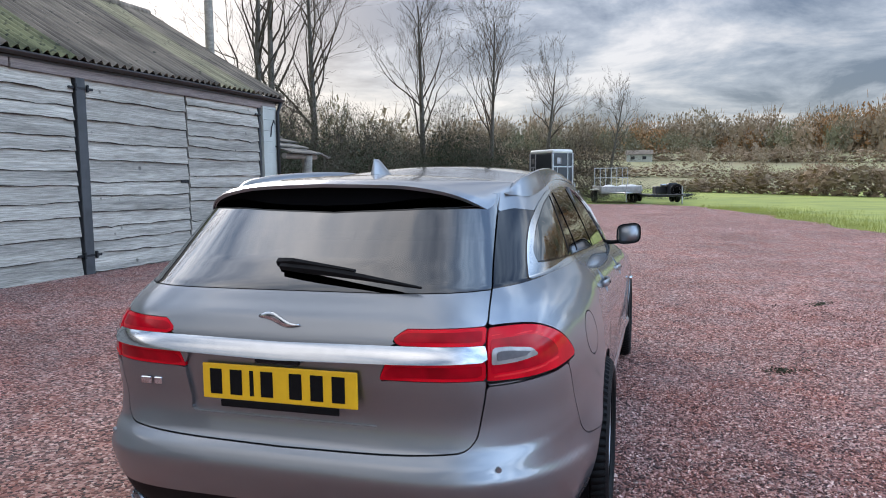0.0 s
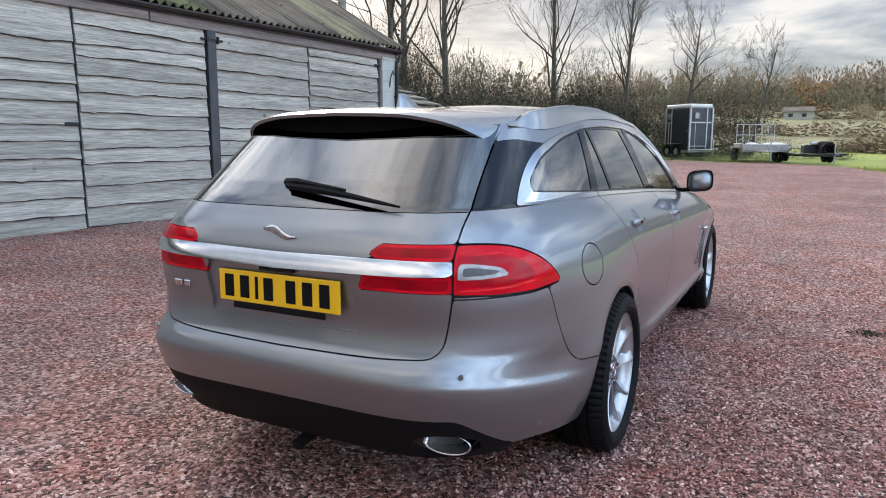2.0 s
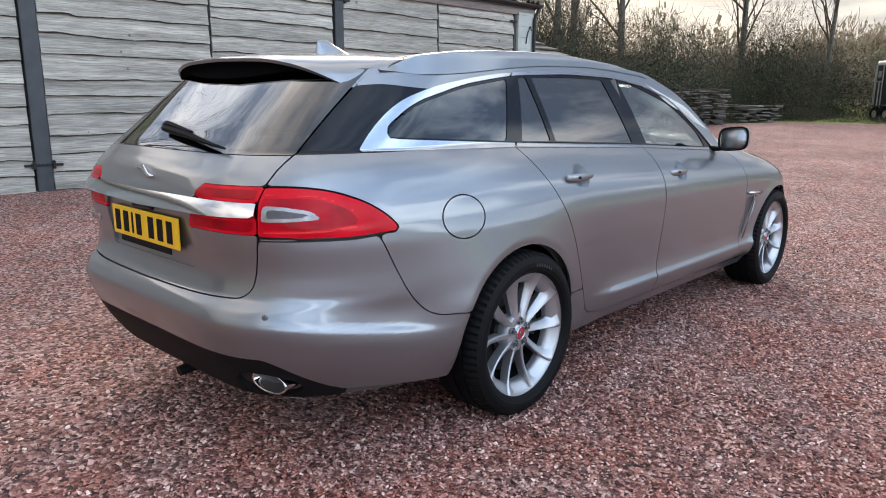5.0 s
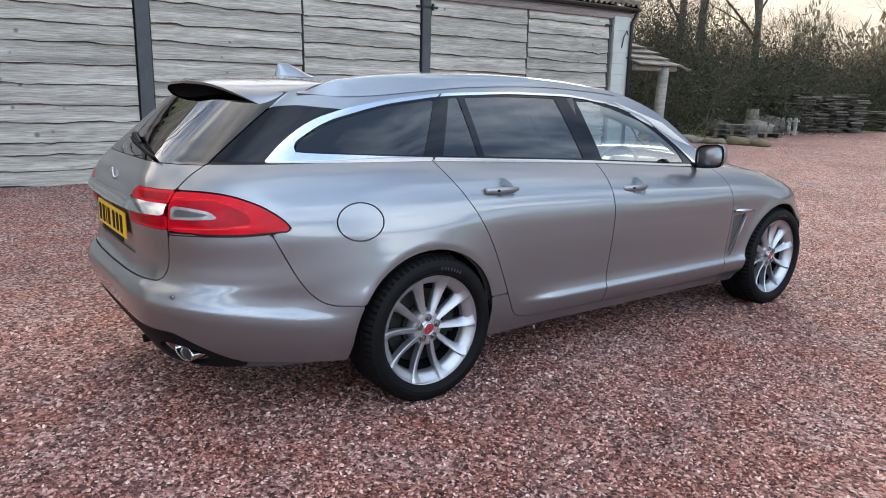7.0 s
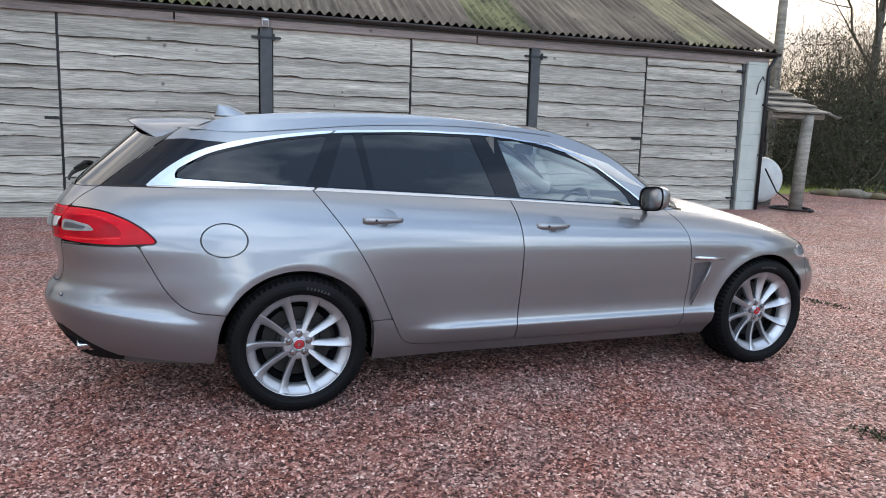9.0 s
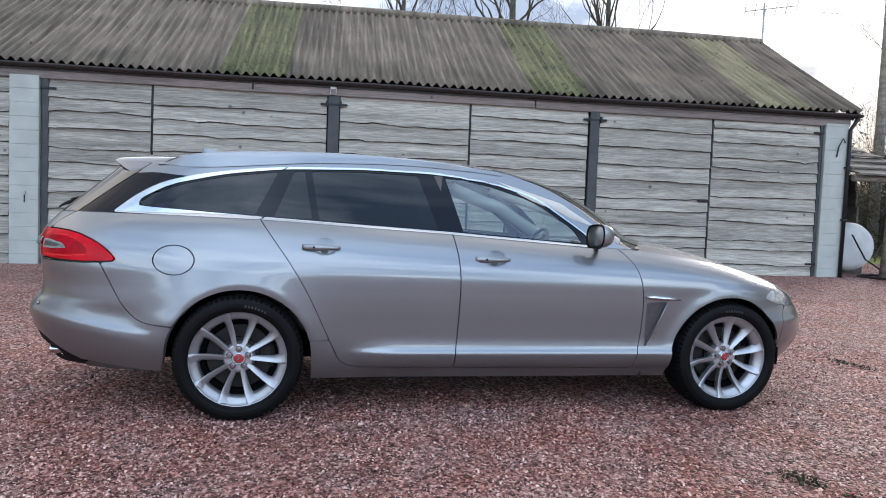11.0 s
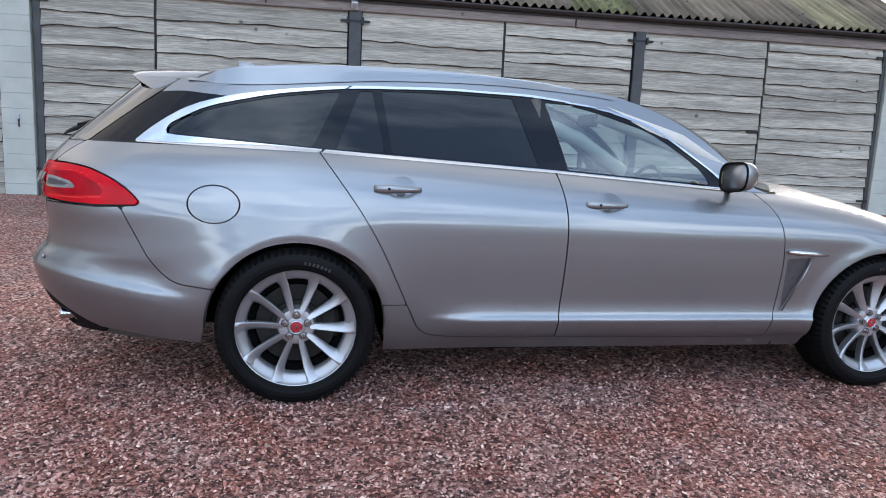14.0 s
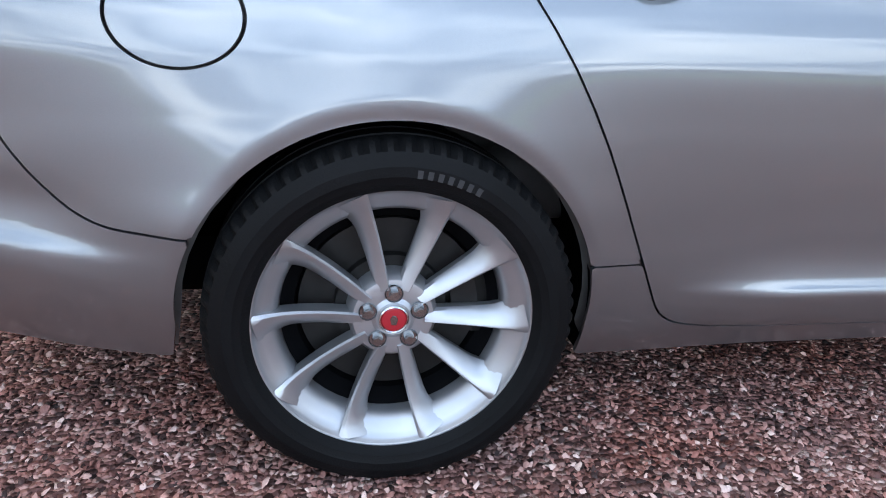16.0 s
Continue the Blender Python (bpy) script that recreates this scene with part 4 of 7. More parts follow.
# roof rails, fin, spoiler
edge_h = curve(*zip(*[(float(q[1]), float(q[2])) for q in EDGE[(EDGE[:, 1] > -0.5) & (EDGE[:, 1] < 1.7)][::8]]))
edge_x = curve(*zip(*[(float(q[1]), float(q[0])) for q in EDGE[(EDGE[:, 1] > -0.5) & (EDGE[:, 1] < 1.7)][::8]]))
for sd in (1, -1):
    secs = []
    for y in np.linspace(-0.48, 1.50, 48):
        t = (y + 0.48) / 1.98
        rise = 0.15 + 0.85 * min(1, t / 0.075) ** 1.3
        h = 0.030 * (1 - abs(2 * t - 1) ** 7) * (0.75 + 0.25 * math.sin(math.pi * t)) + 0.002
        xe, z0, zb = float(edge_x(y)), float(roof_z(y)), float(edge_h(y))
        prof = ((0.016, zb - 0.020), (0.003, max(zb + 0.002, z0 - 0.004)), (-0.002, z0 + 0.60 * h), (-0.003, z0 + 0.90 * h), (-0.009, z0 + h), (-0.017, z0 + 0.90 * h), (-0.024, z0 + 0.5 * h), (-0.034, zb + 0.004))
        secs.append([((xe + dx) * sd, float(y), zb - 0.004 + (zz - zb + 0.004) * rise) for dx, zz in prof])
    rail = part("roof_rail", loft(secs), PAINT, car, "grey painted roof rail set flush on the roof", smooth=True)
    rail.data.set_sharp_from_angle(angle=radians(48))
secs = []
for t in np.linspace(0, 1, 8):
    z = 1.440 + 0.068 * t
    y0, y1 = -0.335 + 0.02 * t, -0.110 - 0.150 * t
    w = 0.026 * (1 - t) ** 0.8 + 0.003
    c, h = (y0 + y1) / 2, (y1 - y0) / 2
    secs.append([(w * math.sin(a), c + h * math.cos(a), z) for a in np.linspace(0, 2 * math.pi, 16, endpoint=False)])
part("aerial_fin", loft(secs), PAINT, car, "grey shark-fin aerial", smooth=True)

XS = np.linspace(0, 0.575, 40)
edge_y = curve([0, 0.25, 0.40, 0.47, 0.52, 0.55, 0.575], [-0.785, -0.770, -0.740, -0.705, -0.655, -0.61, -0.53])
edge_z = curve([0, 0.25, 0.40, 0.47, 0.52, 0.555, 0.575], [1.420, 1.413, 1.392, 1.369, 1.340, 1.314, 1.300])


def roof_at(x, y):
    xe = 0.60
    return roof_z(y) + crown_roof(y) * (1 - (x / xe) ** 2)


grid = []
for x in XS:
    ye, ze = float(edge_y(x)), float(edge_z(x))
    row = []
    for k, t in enumerate(np.linspace(0, 1, 18)):
        y = ye + (-0.36 - ye) * t
        zt = float(roof_at(x, -0.36)) + 0.003
        row.append((x, y, ze - 0.010 * (1 - min(t / 0.12, 1)) ** 2 + (zt - ze) * (1 - (1 - t) ** 1.7)))
    grid.append(row)
SPOIL = Sheet(np.array(grid))
if SPOIL.n[200][2] < 0:
    SPOIL.n, SPOIL.t = -SPOIL.n, SPOIL.t[:, ::-1]
spoiler = SPOIL.build("spoiler", PAINT, tailgate, "grey roof spoiler over the rear window", join=True, flange=0.012)


def below_spoiler(xs, low_z):
    """A skin from the spoiler's lip down to the rear window."""
    grid = []
    for x in xs:
        ye, ze = float(edge_y(x)), float(edge_z(x)) - 0.017
        zg = min(float(low_z(x)), ze - 0.004)
        yg = float(tail_y(zg)) + 0.10 * (x / 0.55) ** 4 - 0.006 - 0.030 * (1 - (x / 0.6) ** 2)
        yg = max(yg, ye + 0.006 - (0.062 + 0.014 * math.sin(math.pi * min(x / 0.5, 1))) * max(0, 1 - (x / 0.5) ** 4))
        grid.append([(x, ye + 0.004 + (yg - ye) * t + 0.05 * math.sin(math.pi * t ** 0.7), ze - (ze - zg) * t ** 1.15) for t in np.linspace(0, 1, 10)])
    sheet = Sheet(np.array(grid))
    if sheet.n[len(sheet.n) // 2][2] > 0:
        sheet.n, sheet.t = -sheet.n, sheet.t[:, ::-1]
    return sheet


under_z = curve([0, 0.08, 0.25, 0.42, 0.50, 0.574], [1.256, 1.2562, 1.258, 1.264, 1.272, 1.272])
below_spoiler(np.linspace(0, 0.574, 38), under_z).build("spoiler_underside", LINER, tailgate, "black underside", join=True, flange=0)

# rear wiper
wz = 1.118
wy = lambda x, z: float(tail_y(z)) + 0.11 * (abs(x) / 0.6) ** 5 - 0.02 - 0.022 * (1 - (x / 0.6) ** 2)
blade = [(-0.045 + 0.475 * t, wy(-0.045 + 0.475 * t, wz + 0.035 - 0.05 * t) - 0.012, wz + 0.035 - 0.05 * t + 0.008 * math.sin(3.14 * t)) for t in np.linspace(0, 1, 9)]
wiper = part("rear_wiper", tube(blade, [0.012, 0.015, 0.016, 0.0145, 0.013, 0.011, 0.009, 0.007, 0.004], 6), BLACK, tailgate, "black rear wiper")
part("wiper_arm", tube([(-0.06, wy(-0.06, wz + 0.045) - 0.006, wz + 0.045), (0.0, wy(0.0, wz + 0.04) - 0.022, wz + 0.052), (0.22, wy(0.22, wz + 0.02) - 0.028, wz + 0.030)], [0.016, 0.012, 0.006], 6), BLACK, wiper)

# number plate: yellow with plain dark bars in place of its characters
YELLOW = material("plate_yellow", (0.86, 0.50, 0.015), 0.35, vary=0.06, scale=30)
PY = -1.122
plate = part("number_plate", bevelled((-0.26, PY, 0.752), (0.26, PY + 0.008, 0.863), 0.003, 2), YELLOW, tailgate, "yellow number plate with black bars")
for i, x in enumerate((-0.212, -0.142, -0.088, -0.036, 0.060, 0.130, 0.200)):
    wid = 0.021 if i != 2 else 0.007
    part("plate_bar", bevelled((x - wid, PY - 0.002, 0.768), (x + wid, PY, 0.847), 0.001, 1), BLACK, plate)
part("plate_holder", bevelled((-0.20, PY + 0.001, 0.728), (0.20, PY + 0.006, 0.751), 0.002, 1), BLACK, tailgate)
part("release_handle", bevelled((-0.075, PY - 0.004, 0.872), (0.075, PY + 0.012, 0.889), 0.005, 2), BLACK_GLOSS, tailgate)
# badge: a leaping shape of three bright lozenges
bx, bz = -0.005, 1.0
by = lambda z: float(tail_y(z)) - 0.004
secs = []
for t in np.linspace(0, 1, 12):
    x, z = -0.070 + 0.14 * t, bz + 0.012 - 0.020 * t + 0.006 * math.sin(2 * math.pi * t)
    h = 0.003 + 0.013 * math.sin(math.pi * min(t * 1.05 + 0.02, 1)) * (1.25 - 0.5 * t)
    secs.append([(x, by(z) - 0.005 * math.sin(a) - 0.001, z + h * math.cos(a)) for a in np.linspace(0, 2 * math.pi, 10, endpoint=False)])
part("badge", loft(secs), CHROME, tailgate, "bright chrome emblem", smooth=True)
# small chrome script at the far corner, as plain bars
for i, (x0, w) in enumerate(((-0.505, 0.040), (-0.455, 0.030))):
    part("script_bar", bevelled((x0, -1.108, 0.775), (x0 + w, -1.100, 0.800), 0.003, 1, pose(0, 0.0, 0)), CHROME, tailgate)

# exhausts
for sd in (1, -1):
    secs = []
    for (sx, sz, y) in ((0.062, 0.026, -0.88), (0.072, 0.031, -0.98), (0.080, 0.036, -1.030), (0.083, 0.038, -1.037), (0.080, 0.0355, -1.040), (0.074, 0.031, -1.035), (0.066, 0.027, -0.96), (0.05, 0.02, -0.90)):
        secs.append([((0.590 + sx * math.cos(a)) * sd, y + 0.03 + 0.10 * (0.590 + sx * math.cos(a) - 0.590) * 4 * 0.35, 0.338 + sz * math.sin(a)) for a in np.linspace(0, 2 * math.pi, 28, endpoint=False)])
    pipe = part("exhaust_tip", loft(secs, caps=False), CHROME, car, "bright oval exhaust tip", smooth=True)
    part("exhaust_bore", loft([[(p[0], p[1] + 0.005, p[2]) for p in secs[-2]], [(p[0], p[1] + 0.01, p[2]) for p in secs[-1]]]), LINER, pipe)
# parking sensors
for sx, sz in ((0.664, 0.590), (0.24, 0.588), (-0.24, 0.588), (-0.664, 0.590)):
    yy = float(tail_y(sz)) + (0.097 if abs(sx) > 0.5 else 0.009)
    bm = bmesh.new()
    bmesh.ops.create_cone(bm, cap_ends=True, segments=20, radius1=0.009, radius2=0.008, depth=0.008, matrix=pose(sx, yy, sz, 90, 0, math.degrees(math.atan2(sx * 0.7, 1)) if abs(sx) > 0.5 else 0))
    part("parking_sensor", bm, PAINT, car)
# grille
bm = bmesh.new()
box(bm, (-0.36, 3.62, 0.45), (0.36, 3.785, 0.62))
bmesh.ops.bevel(bm, geom=list(bm.edges), offset=0.04, segments=3, affect="EDGES")
part("grille", bm, BLACK, car, "black mesh grille")

# cabin
LEATHER = material("dark_leather", (0.085, 0.082, 0.080), 0.5, vary=0.2, scale=20, bump=0.1, bump_scale=150)
PALE = material("pale_lining", (0.60, 0.58, 0.54), 0.85, vary=0.08, scale=20)
inner = Sheet(SKIN[::5, :101:5], np.stack([SS, VV], -1)[::5, :101:5])
if inner.n[len(inner.n) // 2] @ (inner.p[len(inner.n) // 2] - [0, 1.3, 0.5]) < 0:
    inner.n, inner.t = -inner.n, inner.t[:, ::-1]
inner = inner.clip(lambda p, e: low(p[:, 2] - 0.22, 2.9 - p[:, 1], np.minimum(1, arch(p) + 0.0) + 0.0))
both(inner, "inner_trim", LEATHER, lift=-0.045, flange=0)
TOP.clip(lambda p, e: low(1.44 - e[:, 0], p[:, 1] + 0.6)).build("headlining", PALE, car, "pale cloth headlining", join=True, lift=-0.035, flange=0)


def seat(x, y, bench=False, w=0.25):
    base = part("seat", bevelled((x - w, y - 0.26, 0.42), (x + w, y + 0.26, 0.60), 0.06, 4), LEATHER, car, smooth=True)
    m = pose(x, y - 0.22, 0.56, 14, 0, 0)
    part("backrest", bevelled((-w, -0.08, 0), (w, 0.07, 0.60), 0.06, 4, m), LEATHER, base, smooth=True)
    for hx in ((-0.36, 0.0, 0.36) if bench else (0,)):
        part("headrest", bevelled((hx - 0.125, -0.055, 0.63), (hx + 0.125, 0.045, 0.80), 0.045, 4, m), LEATHER, base, smooth=True)


seat(0.37, 1.30)
seat(-0.37, 1.30)
seat(0.0, 0.42, True, 0.62)
part("dashboard", bevelled((-0.70, 1.95, 0.70), (0.70, 2.40, 0.96), 0.07, 4), LEATHER, car, smooth=True)
part("binnacle", bevelled((0.22, 1.90, 0.92), (0.52, 2.10, 1.01), 0.04, 3), LEATHER, car, smooth=True)
bm = rings([(0.185, -0.014), (0.200, 0.0), (0.185, 0.014), (0.171, 0.0)], 48, close=True)
bm.transform(pose(0.37, 1.80, 0.90, 0, 0, 90) @ pose(0, 0, 0, 0, 24, 0))
steer = part("steering_wheel", bm, LEATHER, car, smooth=True)
part("wheel_boss", bevelled((-0.02, -0.17, -0.035), (0.02, 0.17, 0.045), 0.015, 2, pose(0.37, 1.80, 0.90, 0, 0, 90) @ pose(0, 0, 0, 0, 24, 0)), LEATHER, steer)
part("load_cover", bevelled((-0.60, -0.92, 0.90), (0.60, 0.08, 0.92), 0.008, 1), LEATHER, car)
part("cabin_floor", bevelled((-0.62, -0.45, 0.28), (0.62, 2.3, 0.40), 0.02, 1), LINER, car)
part("rear_view_mirror", bevelled((-0.12, 1.62, 1.27), (0.12, 1.65, 1.34), 0.012, 2), BLACK, car)
for sd in (1, -1):
    part("pillar_lining", tube([(0.57 * sd, 1.45, 1.33), (0.64 * sd, 1.85, 1.20), (0.71 * sd, 2.22, 0.99)], 0.052, 8), PALE, car, smooth=True)
    part("centre_pillar", tube([(0.58 * sd, 1.10, 1.36), (0.70 * sd, 1.17, 1.04), (0.74 * sd, 1.19, 0.7)], 0.045, 8), LEATHER, car, smooth=True)


# ---- ground ----
rng = np.random.default_rng(7)


def smooth01(v):
    v = np.clip(v, 0, 1)
    return v * v * (3 - 2 * v)


def ground_z(x, y):
    """Level at the car, rising a little towards the barn and the far end of the yard; hills beyond."""
    k = smooth01((np.hypot(x, y - 1.4) - 2.6) / 4.5)
    near = 0.0125 * np.clip(y, -40, 70) - 0.0145 * np.clip(x, -40, 40)
    hill = 11 * smooth01((y - 95) / 190) + 5 * smooth01((y - 300) / 300) + 3.5 * smooth01((np.abs(x) - 120) / 200)
    return k * near + hill


def gravel_material():
    m = bpy.data.materials.new("red_gravel")
    m.use_nodes = True
    n, l = m.node_tree.nodes, m.node_tree.links
    b = n["Principled BSDF"]
    b.inputs["Roughness"].default_value = 0.72
    tc = n.new("ShaderNodeTexCoord")
    vo = n.new("ShaderNodeTexVoronoi")
    vo.inputs["Scale"].default_value = 62
    wob = n.new("ShaderNodeTexNoise")
    wob.inputs["Scale"].default_value = 45
    add = n.new("ShaderNodeMix")
    add.data_type = "RGBA"
    add.inputs[0].default_value = 0.012
    l.new(tc.outputs["Object"], wob.inputs["Vector"])
    l.new(tc.outputs["Object"], add.inputs[6])
    l.new(wob.outputs["Color"], add.inputs[7])
    l.new(add.outputs[2], vo.inputs["Vector"])
    sep = n.new("ShaderNodeSeparateColor")
    l.new(vo.outputs["Color"], sep.inputs[0])
    ramp = n.new("ShaderNodeValToRGB")
    stone_ramp(ramp)
    l.new(sep.outputs[0], ramp.inputs[0])
    big = n.new("ShaderNodeTexNoise")
    big.inputs["Scale"].default_value, big.inputs["Detail"].default_value = 0.55, 5
    l.new(tc.outputs["Object"], big.inputs["Vector"])
    r = n.new("ShaderNodeMapRange")
    r.inputs["From Min"].default_value, r.inputs["From Max"].default_value = 0.3, 0.7
    r.inputs["To Min"].default_value, r.inputs["To Max"].default_value = 0.72, 1.18
    l.new(big.outputs["Fac"], r.inputs["Value"])
    hs = n.new("ShaderNodeHueSaturation")
    l.new(ramp.outputs[0], hs.inputs["Color"])
    l.new(r.outputs[0], hs.inputs["Value"])
    pat, pr = n.new("ShaderNodeTexNoise"), n.new("ShaderNodeMapRange")
    pat.inputs["Scale"].default_value, pat.inputs["Detail"].default_value = 2.6, 4
    l.new(tc.outputs["Object"], pat.inputs["Vector"])
    pr.inputs["From Min"].default_value, pr.inputs["From Max"].default_value = 0.35, 0.65
    pr.inputs["To Min"].default_value, pr.inputs["To Max"].default_value = 0.86, 1.12
    l.new(pat.outputs["Fac"], pr.inputs["Value"])
    l.new(pr.outputs[0], hs.inputs["Saturation"])
    l.new(hs.outputs[0], b.inputs["Base Color"])
    bp = n.new("ShaderNodeBump")
    bp.inputs["Strength"].default_value, bp.inputs["Distance"].default_value = 1.0, 0.03
    bp.invert = True
    l.new(vo.outputs["Distance"], bp.inputs["Height"])
    l.new(bp.outputs[0], b.inputs["Normal"])
    return m


def stone_ramp(ramp):
    e = ramp.color_ramp.elements
    e[0].position, e[0].color = 0.0, (0.036, 0.015, 0.013, 1)
    e[1].position, e[1].color = 1.0, (0.850, 0.610, 0.530, 1)
    for p, c in ((0.25, (0.171, 0.064, 0.052, 1)), (0.5, (0.369, 0.153, 0.123, 1)), (0.72, (0.524, 0.255, 0.209, 1)), (0.9, (0.663, 0.396, 0.337, 1))):
        q = e.new(p)
        q.color = c


def stone_material():
    m = bpy.data.materials.new("loose_stone")
    m.use_nodes = True
    n, l = m.node_tree.nodes, m.node_tree.links
    b = n["Principled BSDF"]
    b.inputs["Roughness"].default_value = 0.62
    g = n.new("ShaderNodeNewGeometry")
    ramp = n.new("ShaderNodeValToRGB")
    stone_ramp(ramp)
    l.new(g.outputs["Random Per Island"], ramp.inputs[0])
    t, tc = n.new("ShaderNodeTexNoise"), n.new("ShaderNodeTexCoord")
    t.inputs["Scale"].default_value = 160
    l.new(tc.outputs["Object"], t.inputs["Vector"])
    r = n.new("ShaderNodeMapRange")
    r.inputs["To Min"].default_value, r.inputs["To Max"].default_value = 0.75, 1.25
    l.new(t.outputs["Fac"], r.inputs["Value"])
    hs = n.new("ShaderNodeHueSaturation")
    l.new(ramp.outputs[0], hs.inputs["Color"])
    l.new(r.outputs[0], hs.inputs["Value"])
    pat, pr = n.new("ShaderNodeTexNoise"), n.new("ShaderNodeMapRange")
    pat.inputs["Scale"].default_value, pat.inputs["Detail"].default_value = 2.6, 4
    l.new(tc.outputs["Object"], pat.inputs["Vector"])
    pr.inputs["From Min"].default_value, pr.inputs["From Max"].default_value = 0.35, 0.65
    pr.inputs["To Min"].default_value, pr.inputs["To Max"].default_value = 0.86, 1.12
    l.new(pat.outputs["Fac"], pr.inputs["Value"])
    l.new(pr.outputs[0], hs.inputs["Saturation"])
    l.new(hs.outputs[0], b.inputs["Base Color"])
    bp = n.new("ShaderNodeBump")
    bp.inputs["Strength"].default_value, bp.inputs["Distance"].default_value = 0.4, 0.003
    l.new(t.outputs["Fac"], bp.inputs["Height"])
    l.new(bp.outputs[0], b.inputs["Normal"])
    return m


GRAVEL = gravel_material()
GRASS = material("winter_grass", (0.30, 0.33, 0.065), 0.9, vary=0.5, scale=0.5, second=(0.21, 0.25, 0.055), bump=0.8, bump_scale=14)
FIELD = material("far_pasture", (0.27, 0.27, 0.12), 0.9, vary=0.4, scale=0.03, second=(0.26, 0.215, 0.115), bump=0.5, bump_scale=3)
xs_ = np.concatenate([-np.geomspace(900, 14, 26), np.linspace(-13, 13, 27), np.geomspace(14, 900, 26)])
ys_ = np.concatenate([-np.geomspace(700, 14, 20), np.linspace(-13, 45, 50), np.geomspace(46, 1500, 44)])
GX, GY = np.meshgrid(xs_, ys_, indexing="ij")
land = Sheet(np.stack([GX, GY, ground_z(GX, GY) - 0.035], -1))
tagged(mesh_object("ground", land.p, land.t, GRASS), "short green winter grass and far fields", "ground", kind="structure")
far_ = land.clip(lambda p, e: np.maximum(p[:, 1] - 62, p[:, 0] - 40 - 0.3 * p[:, 1]))
tagged(mesh_object("field", far_.p + [0, 0, 0.05], far_.t, FIELD), "dull green and straw-coloured pasture", "field", kind="structure")
YARD = polygon(rounded([(-9.6, 12.4), (-9.4, 14.3), (-9.6, 17.5), (-9.6, 21), (-8.6, 25.5), (-6.6, 30.2), (-4.3, 30.6), (-1.4, 30.0), (1.1, 30.4), (3.0, 28.6), (4.2, 25.5), (5.3, 20.8), (6.5, 15.9), (8.6, 9.5), (11, 6.5), (16, 5), (46, 4), (46, -26), (-22, -26), (-22, 12.4)], 1.2))
yx, yy_ = np.linspace(-23, 47, 190), np.linspace(-27, 32, 170)
YX, YY = np.meshgrid(yx, yy_, indexing="ij")
yard = Sheet(np.stack([YX, YY, ground_z(YX, YY)], -1)).clip(lambda p, e: YARD(p[:, 0], p[:, 1]) + 0.35 * np.sin(p[:, 1] * 1.7) * np.sin(p[:, 0] * 1.3 + 1))
tagged(mesh_object("yard", yard.p, yard.t, GRAVEL), "red and pink crushed gravel yard", "gravel", kind="structure")

# ---- the barn ----
WD, WN, WP = np.array([0.07181, 0.99742]), np.array([0.99742, -0.07181]), np.array([-7.155, 0.0])


def at_wall(s, d, z):
    """A place s metres along the barn's front and d metres out from it."""
    q = WP + WD * s + WN * d
    return (float(q[0]), float(q[1]), float(z))


def wall_box(bm, s0, s1, d0, d1, z0, z1):
    vs = [bm.verts.new(at_wall(s, d, z)) for z in (z0, z1) for s, d in ((s0, d0), (s0, d1), (s1, d1), (s1, d0))]
    for f in ((0, 1, 2, 3), (7, 6, 5, 4), (0, 4, 5, 1), (1, 5, 6, 2), (2, 6, 7, 3), (3, 7, 4, 0)):
        bm.faces.new([vs[i] for i in f])


def wall_part(name, dims, mat, parent, label="", bevel=0.006):
    bm = bmesh.new()
    wall_box(bm, *dims)
    bmesh.ops.recalc_face_normals(bm, faces=bm.faces)
    if bevel:
        bmesh.ops.bevel(bm, geom=list(bm.edges), offset=bevel, segments=2, affect="EDGES")
    return part(name, bm, mat, parent, label)


